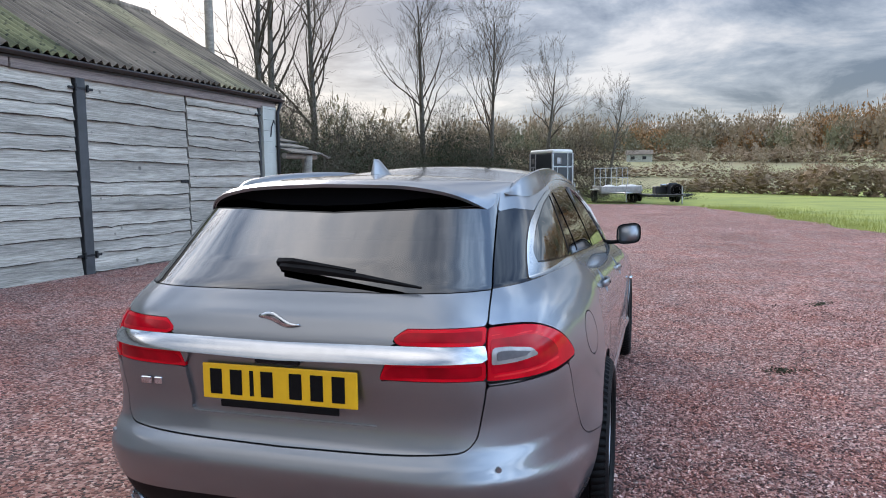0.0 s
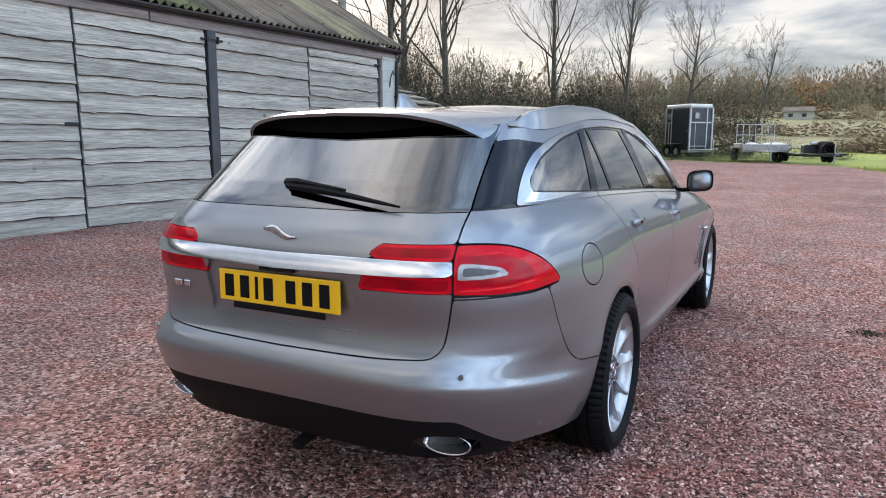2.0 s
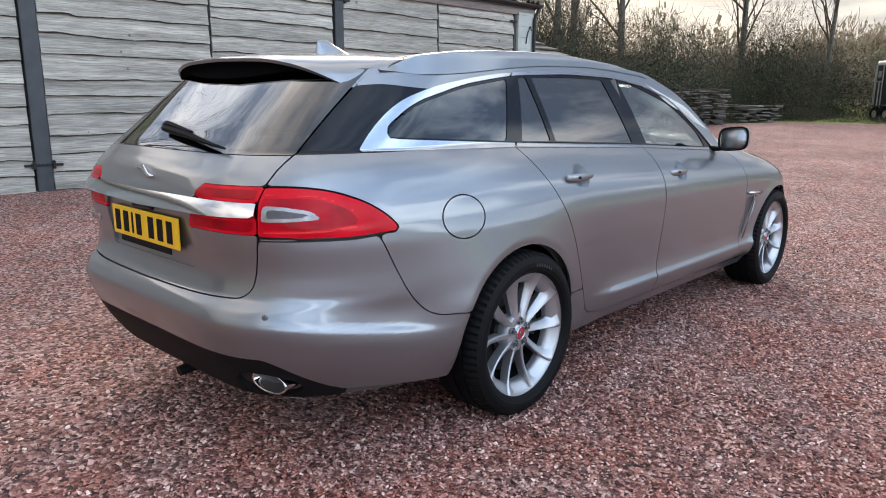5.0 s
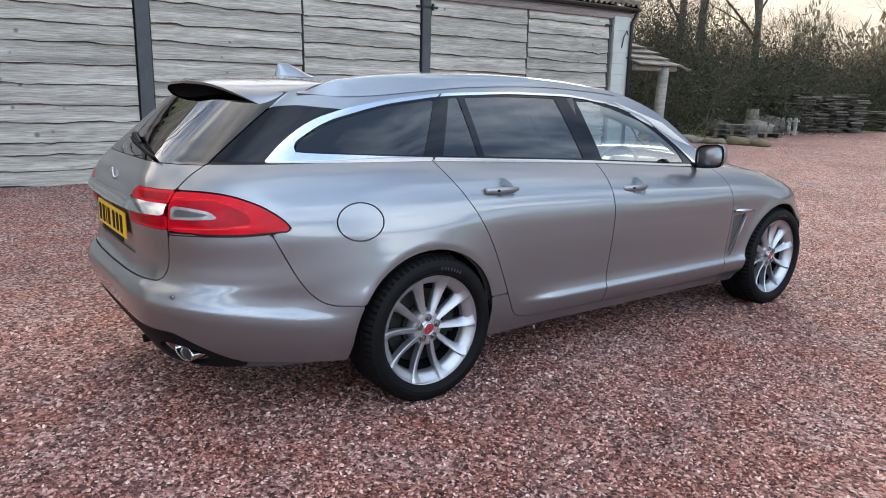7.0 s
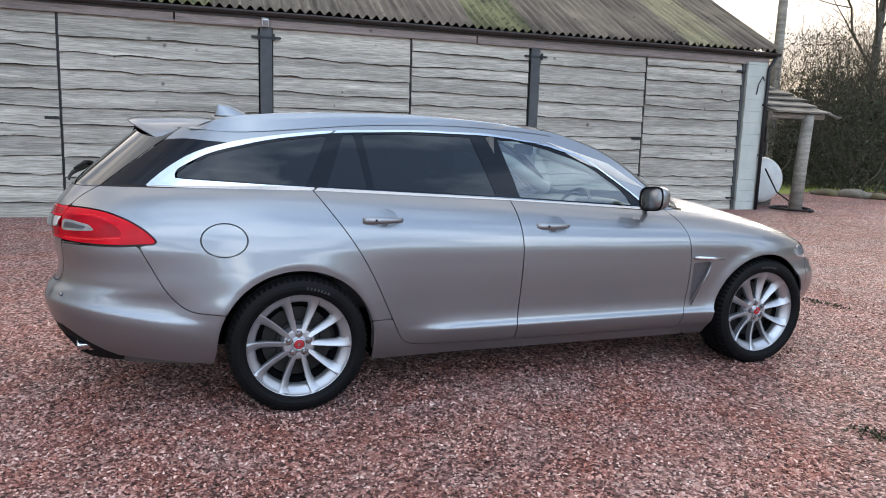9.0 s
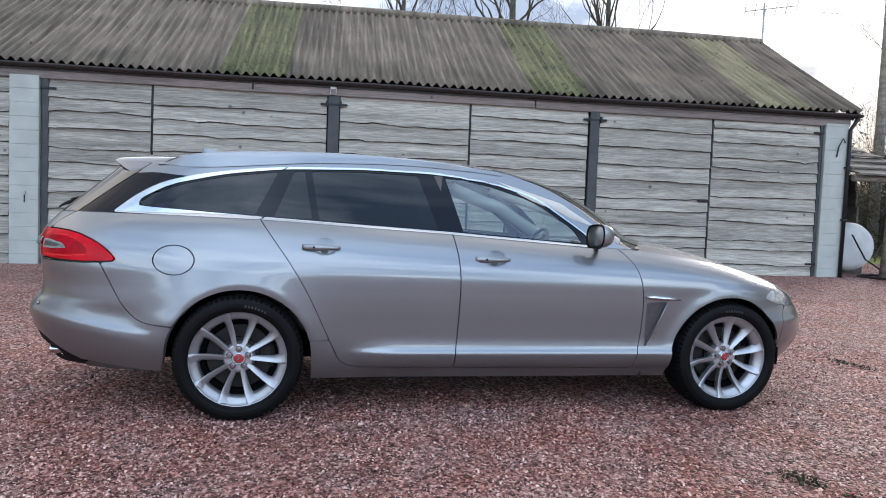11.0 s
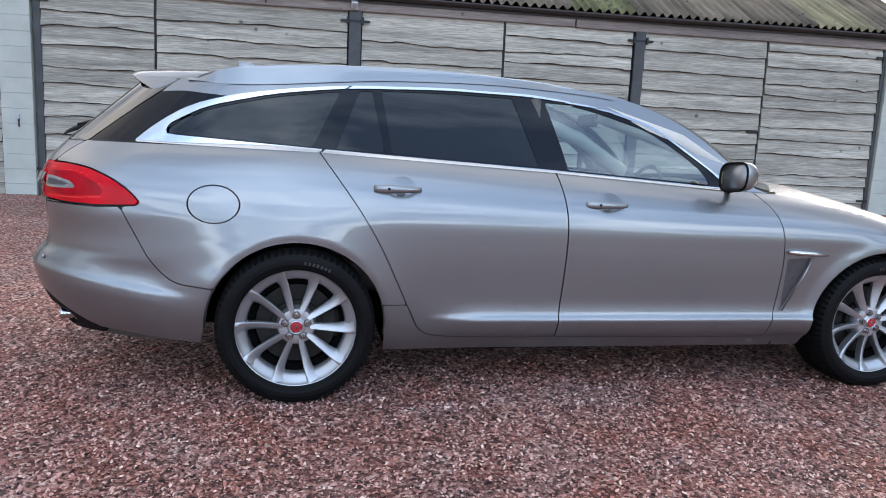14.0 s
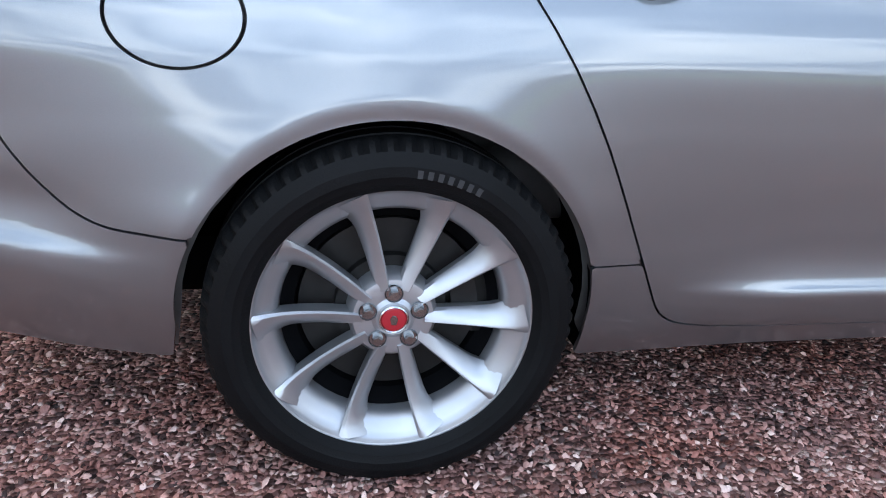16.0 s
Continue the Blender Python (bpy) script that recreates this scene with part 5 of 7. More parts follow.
def wood_material(name, base, dark, rough=0.85, each=0.14):
    """Weathered boards: long grain, knots and grey streaks, each board its own tone."""
    m = bpy.data.materials.new(name)
    m.use_nodes = True
    n, l = m.node_tree.nodes, m.node_tree.links
    b = n["Principled BSDF"]
    b.inputs["Roughness"].default_value = rough
    tc, mp, info = n.new("ShaderNodeTexCoord"), n.new("ShaderNodeMapping"), n.new("ShaderNodeObjectInfo")
    mp.inputs["Scale"].default_value = (10.0, 0.95, 26.0)
    l.new(tc.outputs["Object"], mp.inputs[0])
    sh = n.new("ShaderNodeVectorMath")
    l.new(mp.outputs[0], sh.inputs[0])
    comb = n.new("ShaderNodeCombineXYZ")
    mul = n.new("ShaderNodeMath")
    mul.operation = "MULTIPLY"
    mul.inputs[1].default_value = 37.0
    l.new(info.outputs["Random"], mul.inputs[0])
    l.new(mul.outputs[0], comb.inputs[1])
    l.new(comb.outputs[0], sh.inputs[1])
    grain, stain, knots = n.new("ShaderNodeTexNoise"), n.new("ShaderNodeTexNoise"), n.new("ShaderNodeTexVoronoi")
    grain.inputs["Scale"].default_value, grain.inputs["Detail"].default_value, grain.inputs["Distortion"].default_value = 3.0, 10, 0.7
    stain.inputs["Scale"].default_value, stain.inputs["Detail"].default_value = 0.42, 6
    knots.inputs["Scale"].default_value = 4.2
    kv = n.new("ShaderNodeVectorMath")
    l.new(tc.outputs["Object"], kv.inputs[0])
    l.new(comb.outputs[0], kv.inputs[1])
    l.new(kv.outputs[0], knots.inputs["Vector"])
    for t in (grain, stain):
        l.new(sh.outputs[0], t.inputs["Vector"])
    r1 = n.new("ShaderNodeMapRange")
    r1.inputs["From Min"].default_value, r1.inputs["From Max"].default_value = 0.36, 0.66
    l.new(grain.outputs["Fac"], r1.inputs["Value"])
    mix = n.new("ShaderNodeMix")
    mix.data_type = "RGBA"
    mix.inputs[6].default_value, mix.inputs[7].default_value = (*dark, 1), (*base, 1)
    l.new(r1.outputs[0], mix.inputs[0])
    r2 = n.new("ShaderNodeMapRange")
    r2.inputs["From Min"].default_value, r2.inputs["From Max"].default_value = 0.3, 0.7
    r2.inputs["To Min"].default_value, r2.inputs["To Max"].default_value = 0.62, 1.22
    l.new(stain.outputs["Fac"], r2.inputs["Value"])
    r3 = n.new("ShaderNodeMapRange")
    r3.inputs["From Min"].default_value, r3.inputs["From Max"].default_value = 0.07, 0.19
    r3.inputs["To Min"].default_value, r3.inputs["To Max"].default_value = 0.35, 1.0
    ksep, kadd, kdiv = n.new("ShaderNodeSeparateColor"), n.new("ShaderNodeMath"), n.new("ShaderNodeMath")
    kadd.operation, kdiv.operation = "POWER", "DIVIDE"
    kadd.inputs[1].default_value = 2.2
    l.new(knots.outputs["Color"], ksep.inputs[0])
    l.new(ksep.outputs[0], kadd.inputs[0])
    l.new(knots.outputs["Distance"], kdiv.inputs[0])
    l.new(kadd.outputs[0], kdiv.inputs[1])
    l.new(kdiv.outputs[0], r3.inputs["Value"])
    r4 = n.new("ShaderNodeMapRange")
    r4.inputs["To Min"].default_value, r4.inputs["To Max"].default_value = 1 - each, 1 + each
    l.new(info.outputs["Random"], r4.inputs["Value"])
    m1, m2 = n.new("ShaderNodeMath"), n.new("ShaderNodeMath")
    m1.operation = m2.operation = "MULTIPLY"
    l.new(r2.outputs[0], m1.inputs[0])
    l.new(r3.outputs[0], m1.inputs[1])
    l.new(m1.outputs[0], m2.inputs[0])
    l.new(r4.outputs[0], m2.inputs[1])
    hs = n.new("ShaderNodeHueSaturation")
    l.new(mix.outputs[2], hs.inputs["Color"])
    l.new(m2.outputs[0], hs.inputs["Value"])
    l.new(hs.outputs[0], b.inputs["Base Color"])
    bp = n.new("ShaderNodeBump")
    bp.inputs["Strength"].default_value, bp.inputs["Distance"].default_value = 0.55, 0.01
    l.new(grain.outputs["Fac"], bp.inputs["Height"])
    l.new(bp.outputs[0], b.inputs["Normal"])
    return m


BOARD = wood_material("silvered_timber", (0.51, 0.468, 0.40), (0.27, 0.246, 0.205))
BARK_EDGE = material("bark_edge", (0.045, 0.038, 0.032), 0.95, vary=0.5, scale=12, bump=0.6, bump_scale=60)
BROWN_BOARD = wood_material("brown_fascia", (0.32, 0.26, 0.235), (0.20, 0.16, 0.145))
OLD_BOARD = wood_material("rotting_timber", (0.185, 0.162, 0.135), (0.07, 0.062, 0.05), each=0.45)
POST = material("blue_grey_steel", (0.060, 0.063, 0.066), 0.55, 0.2, vary=0.3, scale=5, bump=0.1)
IRON = material("black_iron", (0.025, 0.025, 0.027), 0.5, 0.5, vary=0.3, scale=30)
BLOCK = material("painted_block", (0.46, 0.475, 0.43), 0.8, vary=0.14, scale=3, bump=0.25, bump_scale=40)
GUTTER = material("dark_brown_gutter", (0.030, 0.020, 0.018), 0.5, vary=0.3, scale=6)
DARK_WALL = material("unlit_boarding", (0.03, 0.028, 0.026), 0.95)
barn = empty("barn", "long timber barn with silvered waney boards and corrugated roof", "barn", at=at_wall(3, -3, 0.1))


def board_object(s0, s1, z0, z1, k, parent):
    """A waney-edged board lapped over the one below: wavy lower edge, proud at the bottom."""
    n = max(8, int((s1 - s0) / 0.085))
    ph, f1, f2 = rng.uniform(0, 6.28, 4), rng.uniform(0.6, 2.4), rng.uniform(3.5, 9)
    amp = rng.uniform(0.004, 0.017)
    sag = rng.uniform(-0.012, 0.012)
    bm = bmesh.new()
    rows = []
    notch = rng.uniform(s0, s1)
    for i in range(n + 1):
        t = i / n
        s = s0 + (s1 - s0) * t
        w = amp * (math.sin(f1 * s + ph[0]) + 0.55 * math.sin(f2 * s + ph[1]) + 0.3 * math.sin(17 * s + ph[2]) + 0.12 * math.sin(41 * s + ph[3])) + sag * (2 * t - 1)
        w -= 0.020 * math.exp(-((s - notch) / 0.06) ** 2) * (k % 3 == 0)
        bark = 0.010 + 0.007 * math.sin(7.3 * s + ph[1]) * math.sin(2.9 * s + ph[3])
        lo, hi = z0 + w - 0.02, z1 + 0.035
        out = 0.056 + 0.007 * math.sin(2.1 * s + ph[2])
        rows.append([bm.verts.new(at_wall(s, d, z)) for d, z in ((0.004, hi), (0.018, hi), (out - 0.005, lo + 0.045), (out, lo + bark), (out - 0.010, lo), (0.010, lo + 0.006))])
    for a, b in zip(rows, rows[1:]):
        for j in range(6):
            bm.faces.new((a[j], a[(j + 1) % 6], b[(j + 1) % 6], b[j]))
    bm.faces.new(rows[0])
    bm.faces.new(rows[-1][::-1])
    bmesh.ops.recalc_face_normals(bm, faces=bm.faces)
    ob = part("board", bm, BOARD, parent)
    ob.data.materials.append(BARK_EDGE)
    for f in ob.data.polygons:
        if f.index < 6 * n and f.index % 6 in (3, 4):
            f.material_index = 1
    ob.data.shade_smooth()
    ob.data.set_sharp_from_angle(angle=radians(40))


def wall_base(s):
    q = WP + WD * s
    return float(ground_z(q[0], q[1]))


# near-black box behind the boards; the unlit inside is put into its colour
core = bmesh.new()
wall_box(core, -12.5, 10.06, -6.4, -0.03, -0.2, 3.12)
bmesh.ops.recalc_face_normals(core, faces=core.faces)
part("barn_dark_core", core, DARK_WALL, barn)
LEAVES = [(-8.4, -6.3), (-6.26, -4.18), (-3.60, -2.07), (-2.03, 0.70), (0.92, 3.08), (3.12, 5.17), (5.38, 7.45), (7.49, 9.53)]
for s0, s1 in LEAVES:
    leaf = empty("barn_door", at=at_wall((s0 + s1) / 2, 0, wall_base((s0 + s1) / 2)))
    leaf.parent = barn
    leaf.matrix_parent_inverse = Matrix.Translation(-barn.location)
    z = 0.025 + min(wall_base(s0), wall_base(s1))
    k = 0
    while z < 2.86:
        h = float(rng.uniform(0.17, 0.31))
        if 2.95 - z - h < 0.12:
            h = 2.95 - z
        board_object(s0, s1, z, min(z + h, 2.93), k, leaf)
        z += h
        k += 1
for s0, s1 in ((0.725, 0.905), (5.20, 5.365)):
    wall_part("door_post", (s0, s1, -0.02, 0.075, wall_base(s0) - 0.05, 2.97), POST, barn, "blue-grey steel door post")
    for hz in (2.80, 0.42):
        wall_part("hinge", (s0 - 0.13, s1 + 0.13, 0.060, 0.085, hz, hz + 0.035), IRON, barn, "black iron strap hinge")
        for c in (s0 - 0.02, s1 + 0.02):
            wall_part("hinge_pin", (c - 0.018, c + 0.018, 0.07, 0.11, hz - 0.03, hz + 0.075), IRON, barn)
for s0, s1 in ((-3.70, -3.60), (9.53, 9.59)):
    wall_part("door_frame", (s0, s1, -0.02, 0.06, wall_base(s0) - 0.05, 2.97), POST, barn)
    wall_part("hinge", (min(s0, s1 - 0.1) - 0.04, s1 + 0.12, 0.06, 0.085, 2.80, 2.835) if s0 < 0 else (s0 - 0.14, s1, 0.06, 0.085, 2.80, 2.835), IRON, barn)
    wall_part("hinge", (s0 - 0.02, s1 + 0.12, 0.06, 0.085, 0.42, 0.455) if s0 < 0 else (s0 - 0.14, s1, 0.06, 0.085, 0.42, 0.455), IRON, barn)
for s in (-2.05, 3.10, 7.47):
    # black strip added between the leaves, painted as the shade of the open gap
    wall_part("gap_shade_strip", (s - 0.02, s + 0.02, -0.02, 0.012, 0.2, 2.95), IRON, barn, bevel=0)
    wall_part("latch", (s - 0.21, s - 0.02, 0.035, 0.06, 1.48, 1.525), IRON, barn, "black iron door latch")
for s0, s1 in ((-4.15, -3.72), (9.60, 10.05)):
    z, k = wall_base(s0) - 0.06, 0
    while z < 2.96:
        z1 = min(z + 0.215, 3.0)
        wall_part("block", (s0 + 0.002 * (k % 2), s1, -0.05, 0.11 + 0.002 * (k % 2), z, z1 - 0.002), BLOCK, barn, "pale green painted concrete block" if k == 0 else "", bevel=0.004)
        z, k = z1, k + 1
wall_part("hasp", (-3.93, -3.91, 0.11, 0.125, 1.02, 1.20), IRON, barn)
wall_part("padlock", (-3.96, -3.90, 0.11, 0.14, 1.14, 1.20), material("dull_steel", (0.4, 0.42, 0.43), 0.4, 0.9), barn)
part("cable", tube([at_wall(9.98, 0.13, 2.66), at_wall(9.93, 0.14, 2.74), at_wall(9.86, 0.13, 2.60), at_wall(9.83, 0.125, 2.40)], 0.011, 6), IRON, barn)
for s0, s1, dz in ((-12.4, -4.4, 0.01), (-4.38, -0.5, 0.0), (-0.48, 4.2, 0.0), (4.22, 10.1, -0.01)):
    wall_part("fascia_board", (s0, s1, 0.0, 0.075, 2.965 + dz, 3.115 + dz), BROWN_BOARD, barn, "weathered brown fascia board")
wall_part("fascia_strip", (-1.1, 0.62, 0.075, 0.09, 2.955, 2.985), BROWN_BOARD, barn)
gut = []
for s in np.linspace(-12.5, 10.25, 40):
    gut.append([at_wall(s, 0.155 + 0.062 * math.cos(a), 3.175 + 0.058 * math.sin(a) + 0.006 * math.sin(s)) for a in np.linspace(math.pi, 2 * math.pi, 8)] + [at_wall(s, 0.155 + 0.052 * math.cos(a), 3.175 + 0.048 * math.sin(a) + 0.006 * math.sin(s)) for a in np.linspace(2 * math.pi, math.pi, 8)])
part("gutter", loft(gut), GUTTER, barn, "dark brown half-round gutter", smooth=True)
wall_part("gutter_board", (-12.5, 10.15, 0.076, 0.096, 3.08, 3.20), GUTTER, barn)
part("downpipe", tube([at_wall(10.17, 0.155, 3.12), at_wall(10.13, 0.14, 3.0), at_wall(10.05, 0.15, 2.90), at_wall(10.04, 0.15, 0.20)], 0.034, 10), IRON, barn, "black downpipe", smooth=True)
for z in (2.2, 1.25):
    wall_part("pipe_clip", (9.99, 10.09, 0.10, 0.19, z, z + 0.03), IRON, barn)
# floodlight over the middle post
lampb = empty("floodlight", "small pale floodlight under the barn's eave", "floodlight", at=at_wall(0.80, 0.10, 3.0))
part("lamp_body", bevelled((-0.06, -0.05, -0.055), (0.06, 0.05, 0.055), 0.012, 2, Matrix.Translation(at_wall(0.80, 0.135, 3.035)) @ pose(0, 0, 0, 0, 20, 0)), material("pale_lamp_case", (0.55, 0.55, 0.54), 0.4), lampb)
part("lamp_glass", bevelled((0.055, -0.04, -0.04), (0.064, 0.04, 0.04), 0.003, 1, Matrix.Translation(at_wall(0.80, 0.135, 3.035)) @ pose(0, 0, 0, 0, 20, 0)), CLEAR_LENS, lampb)


def sheet_material(name, base, second, moss):
    m = material(name, base, 0.85, vary=0.5, scale=1.4, second=second, bump=0.4, bump_scale=30, each=0.12)
    n, l = m.node_tree.nodes, m.node_tree.links
    b = n["Principled BSDF"]
    src = b.inputs["Base Color"].links[0].from_socket
    t, tc, r, mx = n.new("ShaderNodeTexNoise"), n.new("ShaderNodeTexCoord"), n.new("ShaderNodeMapRange"), n.new("ShaderNodeMix")
    t.inputs["Scale"].default_value, t.inputs["Detail"].default_value = 11, 8
    l.new(tc.outputs["Object"], t.inputs["Vector"])
    r.inputs["From Min"].default_value, r.inputs["From Max"].default_value = 0.66 - moss * 0.3, 0.76 - moss * 0.2
    l.new(t.outputs["Fac"], r.inputs["Value"])
    mx.data_type = "RGBA"
    mx.inputs[7].default_value = (0.035, 0.037, 0.022, 1)
    l.new(r.outputs[0], mx.inputs[0])
    l.new(src, mx.inputs[6])
    # light and dark noise streaks down the slope, imitating shaded corrugation valleys
    mp, st, sr, hs = n.new("ShaderNodeMapping"), n.new("ShaderNodeTexNoise"), n.new("ShaderNodeMapRange"), n.new("ShaderNodeHueSaturation")
    mp.inputs["Scale"].default_value = (0.25, 13.0, 0.25)
    l.new(tc.outputs["Object"], mp.inputs[0])
    l.new(mp.outputs[0], st.inputs["Vector"])
    st.inputs["Scale"].default_value, st.inputs["Detail"].default_value = 1.0, 5
    sr.inputs["From Min"].default_value, sr.inputs["From Max"].default_value = 0.32, 0.68
    sr.inputs["To Min"].default_value, sr.inputs["To Max"].default_value = 0.52, 1.38
    l.new(st.outputs["Fac"], sr.inputs["Value"])
    l.new(sr.outputs[0], hs.inputs["Value"])
    l.new(mx.outputs[2], hs.inputs["Color"])
    l.new(hs.outputs[0], b.inputs["Base Color"])
    return m


ROOF_GREY = sheet_material("lichened_cement_sheet", (0.215, 0.172, 0.128), (0.138, 0.110, 0.082), 0.1)
ROOF_MOSS = sheet_material("mossy_cement_sheet", (0.19, 0.18, 0.085), (0.125, 0.125, 0.06), 0.35)
ROOF_TAN = sheet_material("yellowed_cement_sheet", (0.29, 0.25, 0.15), (0.21, 0.185, 0.115), 0.15)
EAVE, RIDGE = (0.20, 3.215), (-3.20, 5.22)


def roof_sheet(s0, s1, mat, front=True, lift=0.0):
    n = int(round((s1 - s0) / 0.146 * 8))
    bm = bmesh.new()
    e, r = (EAVE, RIDGE) if front else ((-6.6, 3.215), (-3.20, 5.22))
    ld, lz = r[0] - e[0], r[1] - e[1]
    ln = math.hypot(ld, lz)
    nd, nz = (lz / ln * (1 if front else -1) * (1 if ld < 0 else 1), abs(ld) / ln)
    top, bot = [], []
    for i in range(n + 1):
        s = s0 + (s1 - s0) * i / n
        w = 0.033 * math.cos(2 * math.pi * s / 0.146) + lift
        rt, rb = [], []
        for k in range(5):
            t = k / 4
            sag = -0.012 * math.sin(math.pi * t) + 0.008 * math.sin(s * 0.9 + 3 * t)
            d, z = e[0] + ld * t, e[1] + lz * t + sag
            rt.append(bm.verts.new(at_wall(s, d + nd * w, z + nz * w)))
            rb.append(bm.verts.new(at_wall(s, d + nd * (w - 0.008), z + nz * (w - 0.008))))
        top.append(rt)
        bot.append(rb)
    for i in range(n):
        for k in range(4):
            bm.faces.new((top[i][k], top[i + 1][k], top[i + 1][k + 1], top[i][k + 1]))
            bm.faces.new((bot[i][k], bot[i][k + 1], bot[i + 1][k + 1], bot[i + 1][k]))
        bm.faces.new((top[i][0], bot[i][0], bot[i + 1][0], top[i + 1][0]))
    bmesh.ops.recalc_face_normals(bm, faces=bm.faces)
    part("roof_sheet", bm, mat, barn, smooth=True)


MOSSY = {-1: ROOF_MOSS, 4: ROOF_MOSS, 8: ROOF_TAN}
for k in range(-12, 11):
    s0 = k * 1.022 + 0.02
    s1 = min(s0 + 1.05, 10.22)
    if s1 - s0 > 0.2:
        roof_sheet(s0, s1, MOSSY.get(k, ROOF_GREY), lift=0.006 * (k % 2))
roof_sheet(-12.3, 10.2, ROOF_GREY, front=False)
part("ridge_cap", tube([at_wall(s, -3.20, 5.235 + 0.006 * math.sin(s)) for s in np.linspace(-12.3, 10.2, 24)], 0.085, 10), ROOF_GREY, barn, "grey ridge capping", smooth=True)
gab = bmesh.new()
vs = [gab.verts.new(at_wall(s, d, z)) for s in (10.0, 10.06) for d, z in ((-0.03, 3.1), (-3.2, 5.12), (-6.4, 3.1))]
for f in ((0, 1, 2), (5, 4, 3), (0, 3, 4, 1), (1, 4, 5, 2), (2, 5, 3, 0)):
    gab.faces.new([vs[i] for i in f])
bmesh.ops.recalc_face_normals(gab, faces=gab.faces)
part("gable", gab, BROWN_BOARD, barn)
verge = bmesh.new()
vs = [verge.verts.new(at_wall(s, d, z + dz)) for s in (10.16, 10.20) for (d, z) in ((0.18, 3.19), (-3.20, 5.20)) for dz in (-0.14, 0.0)]
for f in ((0, 1, 3, 2), (4, 6, 7, 5), (0, 2, 6, 4), (1, 5, 7, 3), (0, 4, 5, 1), (2, 3, 7, 6)):
    verge.faces.new([vs[i] for i in f])
part("barge_board", verge, GUTTER, barn)


# ---- beyond the barn ----
def gz(x, y):
    return float(ground_z(x, y))


lean = empty("lean_to", "low open lean-to of wavy grey boards on round timber posts", "shed", at=at_wall(11.0, -1.0, 0.25))
POLE_WOOD = wood_material("peeled_pole", (0.34, 0.31, 0.26), (0.20, 0.18, 0.15), each=0.1)
for s, d in ((10.94, 0.24), (11.35, -2.6), (10.4, -2.6)):
    p = at_wall(s, d, 0)
    b = gz(p[0], p[1]) - 0.05
    part("post", tube([(p[0] - 0.02, p[1] - 0.02, b), (p[0], p[1], 1.1), (p[0] + 0.03, p[1] + 0.03, 2.06)], [0.125, 0.115, 0.105], 12), POLE_WOOD, lean, "round timber post", smooth=True)
for k in range(9):
    t0, t1 = k / 9, (k + 1) / 9
    d0, d1 = 0.42 - 3.2 * t0, 0.42 - 3.2 * t1 - 0.12
    z0, z1 = 2.08 + 1.25 * t0, 2.08 + 1.25 * t1
    end = 11.36 + rng.uniform(-0.08, 0.08)
    bm = bmesh.new()
    rows = []
    for i in range(13):
        s = 10.10 + (end - 10.10) * i / 12
        w = 0.02 * math.sin(5 * s + k) + 0.012 * math.sin(13 * s + 2 * k)
        rows.append([bm.verts.new(at_wall(s, d, z)) for d, z in ((d0 + w, z0 + 0.035), (d1, z1 + 0.012), (d1, z1 - 0.012), (d0 + w, z0 + 0.005))])
    for a, b in zip(rows, rows[1:]):
        for j in range(4):
            bm.faces.new((a[j], a[(j + 1) % 4], b[(j + 1) % 4], b[j]))
    bm.faces.new(rows[0])
    bm.faces.new(rows[-1][::-1])
    bmesh.ops.recalc_face_normals(bm, faces=bm.faces)
    part("roof_board", bm, OLD_BOARD, lean)
part("beam", tube([at_wall(10.1, 0.24, 2.03), at_wall(11.34, 0.24, 2.04)], 0.06, 8), POLE_WOOD, lean)
for k in range(7):
    z0 = gz(-7.0, 10.0) + 0.33 * k
    for nm, lo, hi in (("back_board", (10.2, -2.76 + 0.01 * (k % 2), z0), (11.34, -2.72 + 0.01 * (k % 2), z0 + 0.34)), ("end_board", (11.27, -2.70, z0), (11.31, -1.1 - 0.05 * (k % 3), z0 + 0.33))):
        if z0 < 2.2:
            wall_part(nm, (lo[0], hi[0], lo[1], hi[1], lo[2], hi[2]), OLD_BOARD, lean)
part("eave_flashing", tube([at_wall(11.25, 0.44, 2.10), at_wall(11.44, 0.50, 2.02), at_wall(11.52, 0.52, 2.03)], [0.02, 0.03, 0.015], 6), OLD_BOARD, lean)

tank = empty("tank", "white plastic tank lying behind the barn's corner", "tank", at=at_wall(10.9, -0.9, 0.3))
tp = at_wall(10.75, -0.55, 0.76)
secs = [[(tp[0] + 0.45 * c * math.cos(a) * 0.2 - x * 0.9, tp[1] + x * 0.25 + 0.47 * c * math.cos(a), tp[2] + 0.47 * c * math.sin(a)) for a in np.linspace(0, 2 * math.pi, 24, endpoint=False)] for x, c in ((-0.12, 0.3), (-0.10, 0.72), (-0.04, 0.93), (0.06, 1.0), (1.0, 1.0), (1.1, 0.9), (1.16, 0.5))]
part("tank_body", loft(secs), material("white_plastic", (0.70, 0.71, 0.68), 0.5, vary=0.15, scale=4), tank, smooth=True)
for dx in (0.1, 0.8):
    part("tank_foot", bevelled((tp[0] - dx - 0.1, tp[1] - 0.3, 0.2), (tp[0] - dx, tp[1] + 0.4, 0.42), 0.01, 1), OLD_BOARD, tank)
hose_pts = []
hp = at_wall(10.75, 0.30, 0)
for a in np.linspace(0, 4.6 * math.pi, 70):
    r = 0.42 + 0.03 * math.sin(a * 1.7)
    x, y = hp[0] + r * 1.0 * math.cos(a), hp[1] + r * 0.75 * math.sin(a)
    hose_pts.append((x, y, gz(x, y) + 0.02 + 0.012 * a / 6))
hose_pts += [(tp[0] + 0.5, tp[1] - 0.1, 0.55), (tp[0] + 0.25, tp[1] - 0.2, 1.0)]
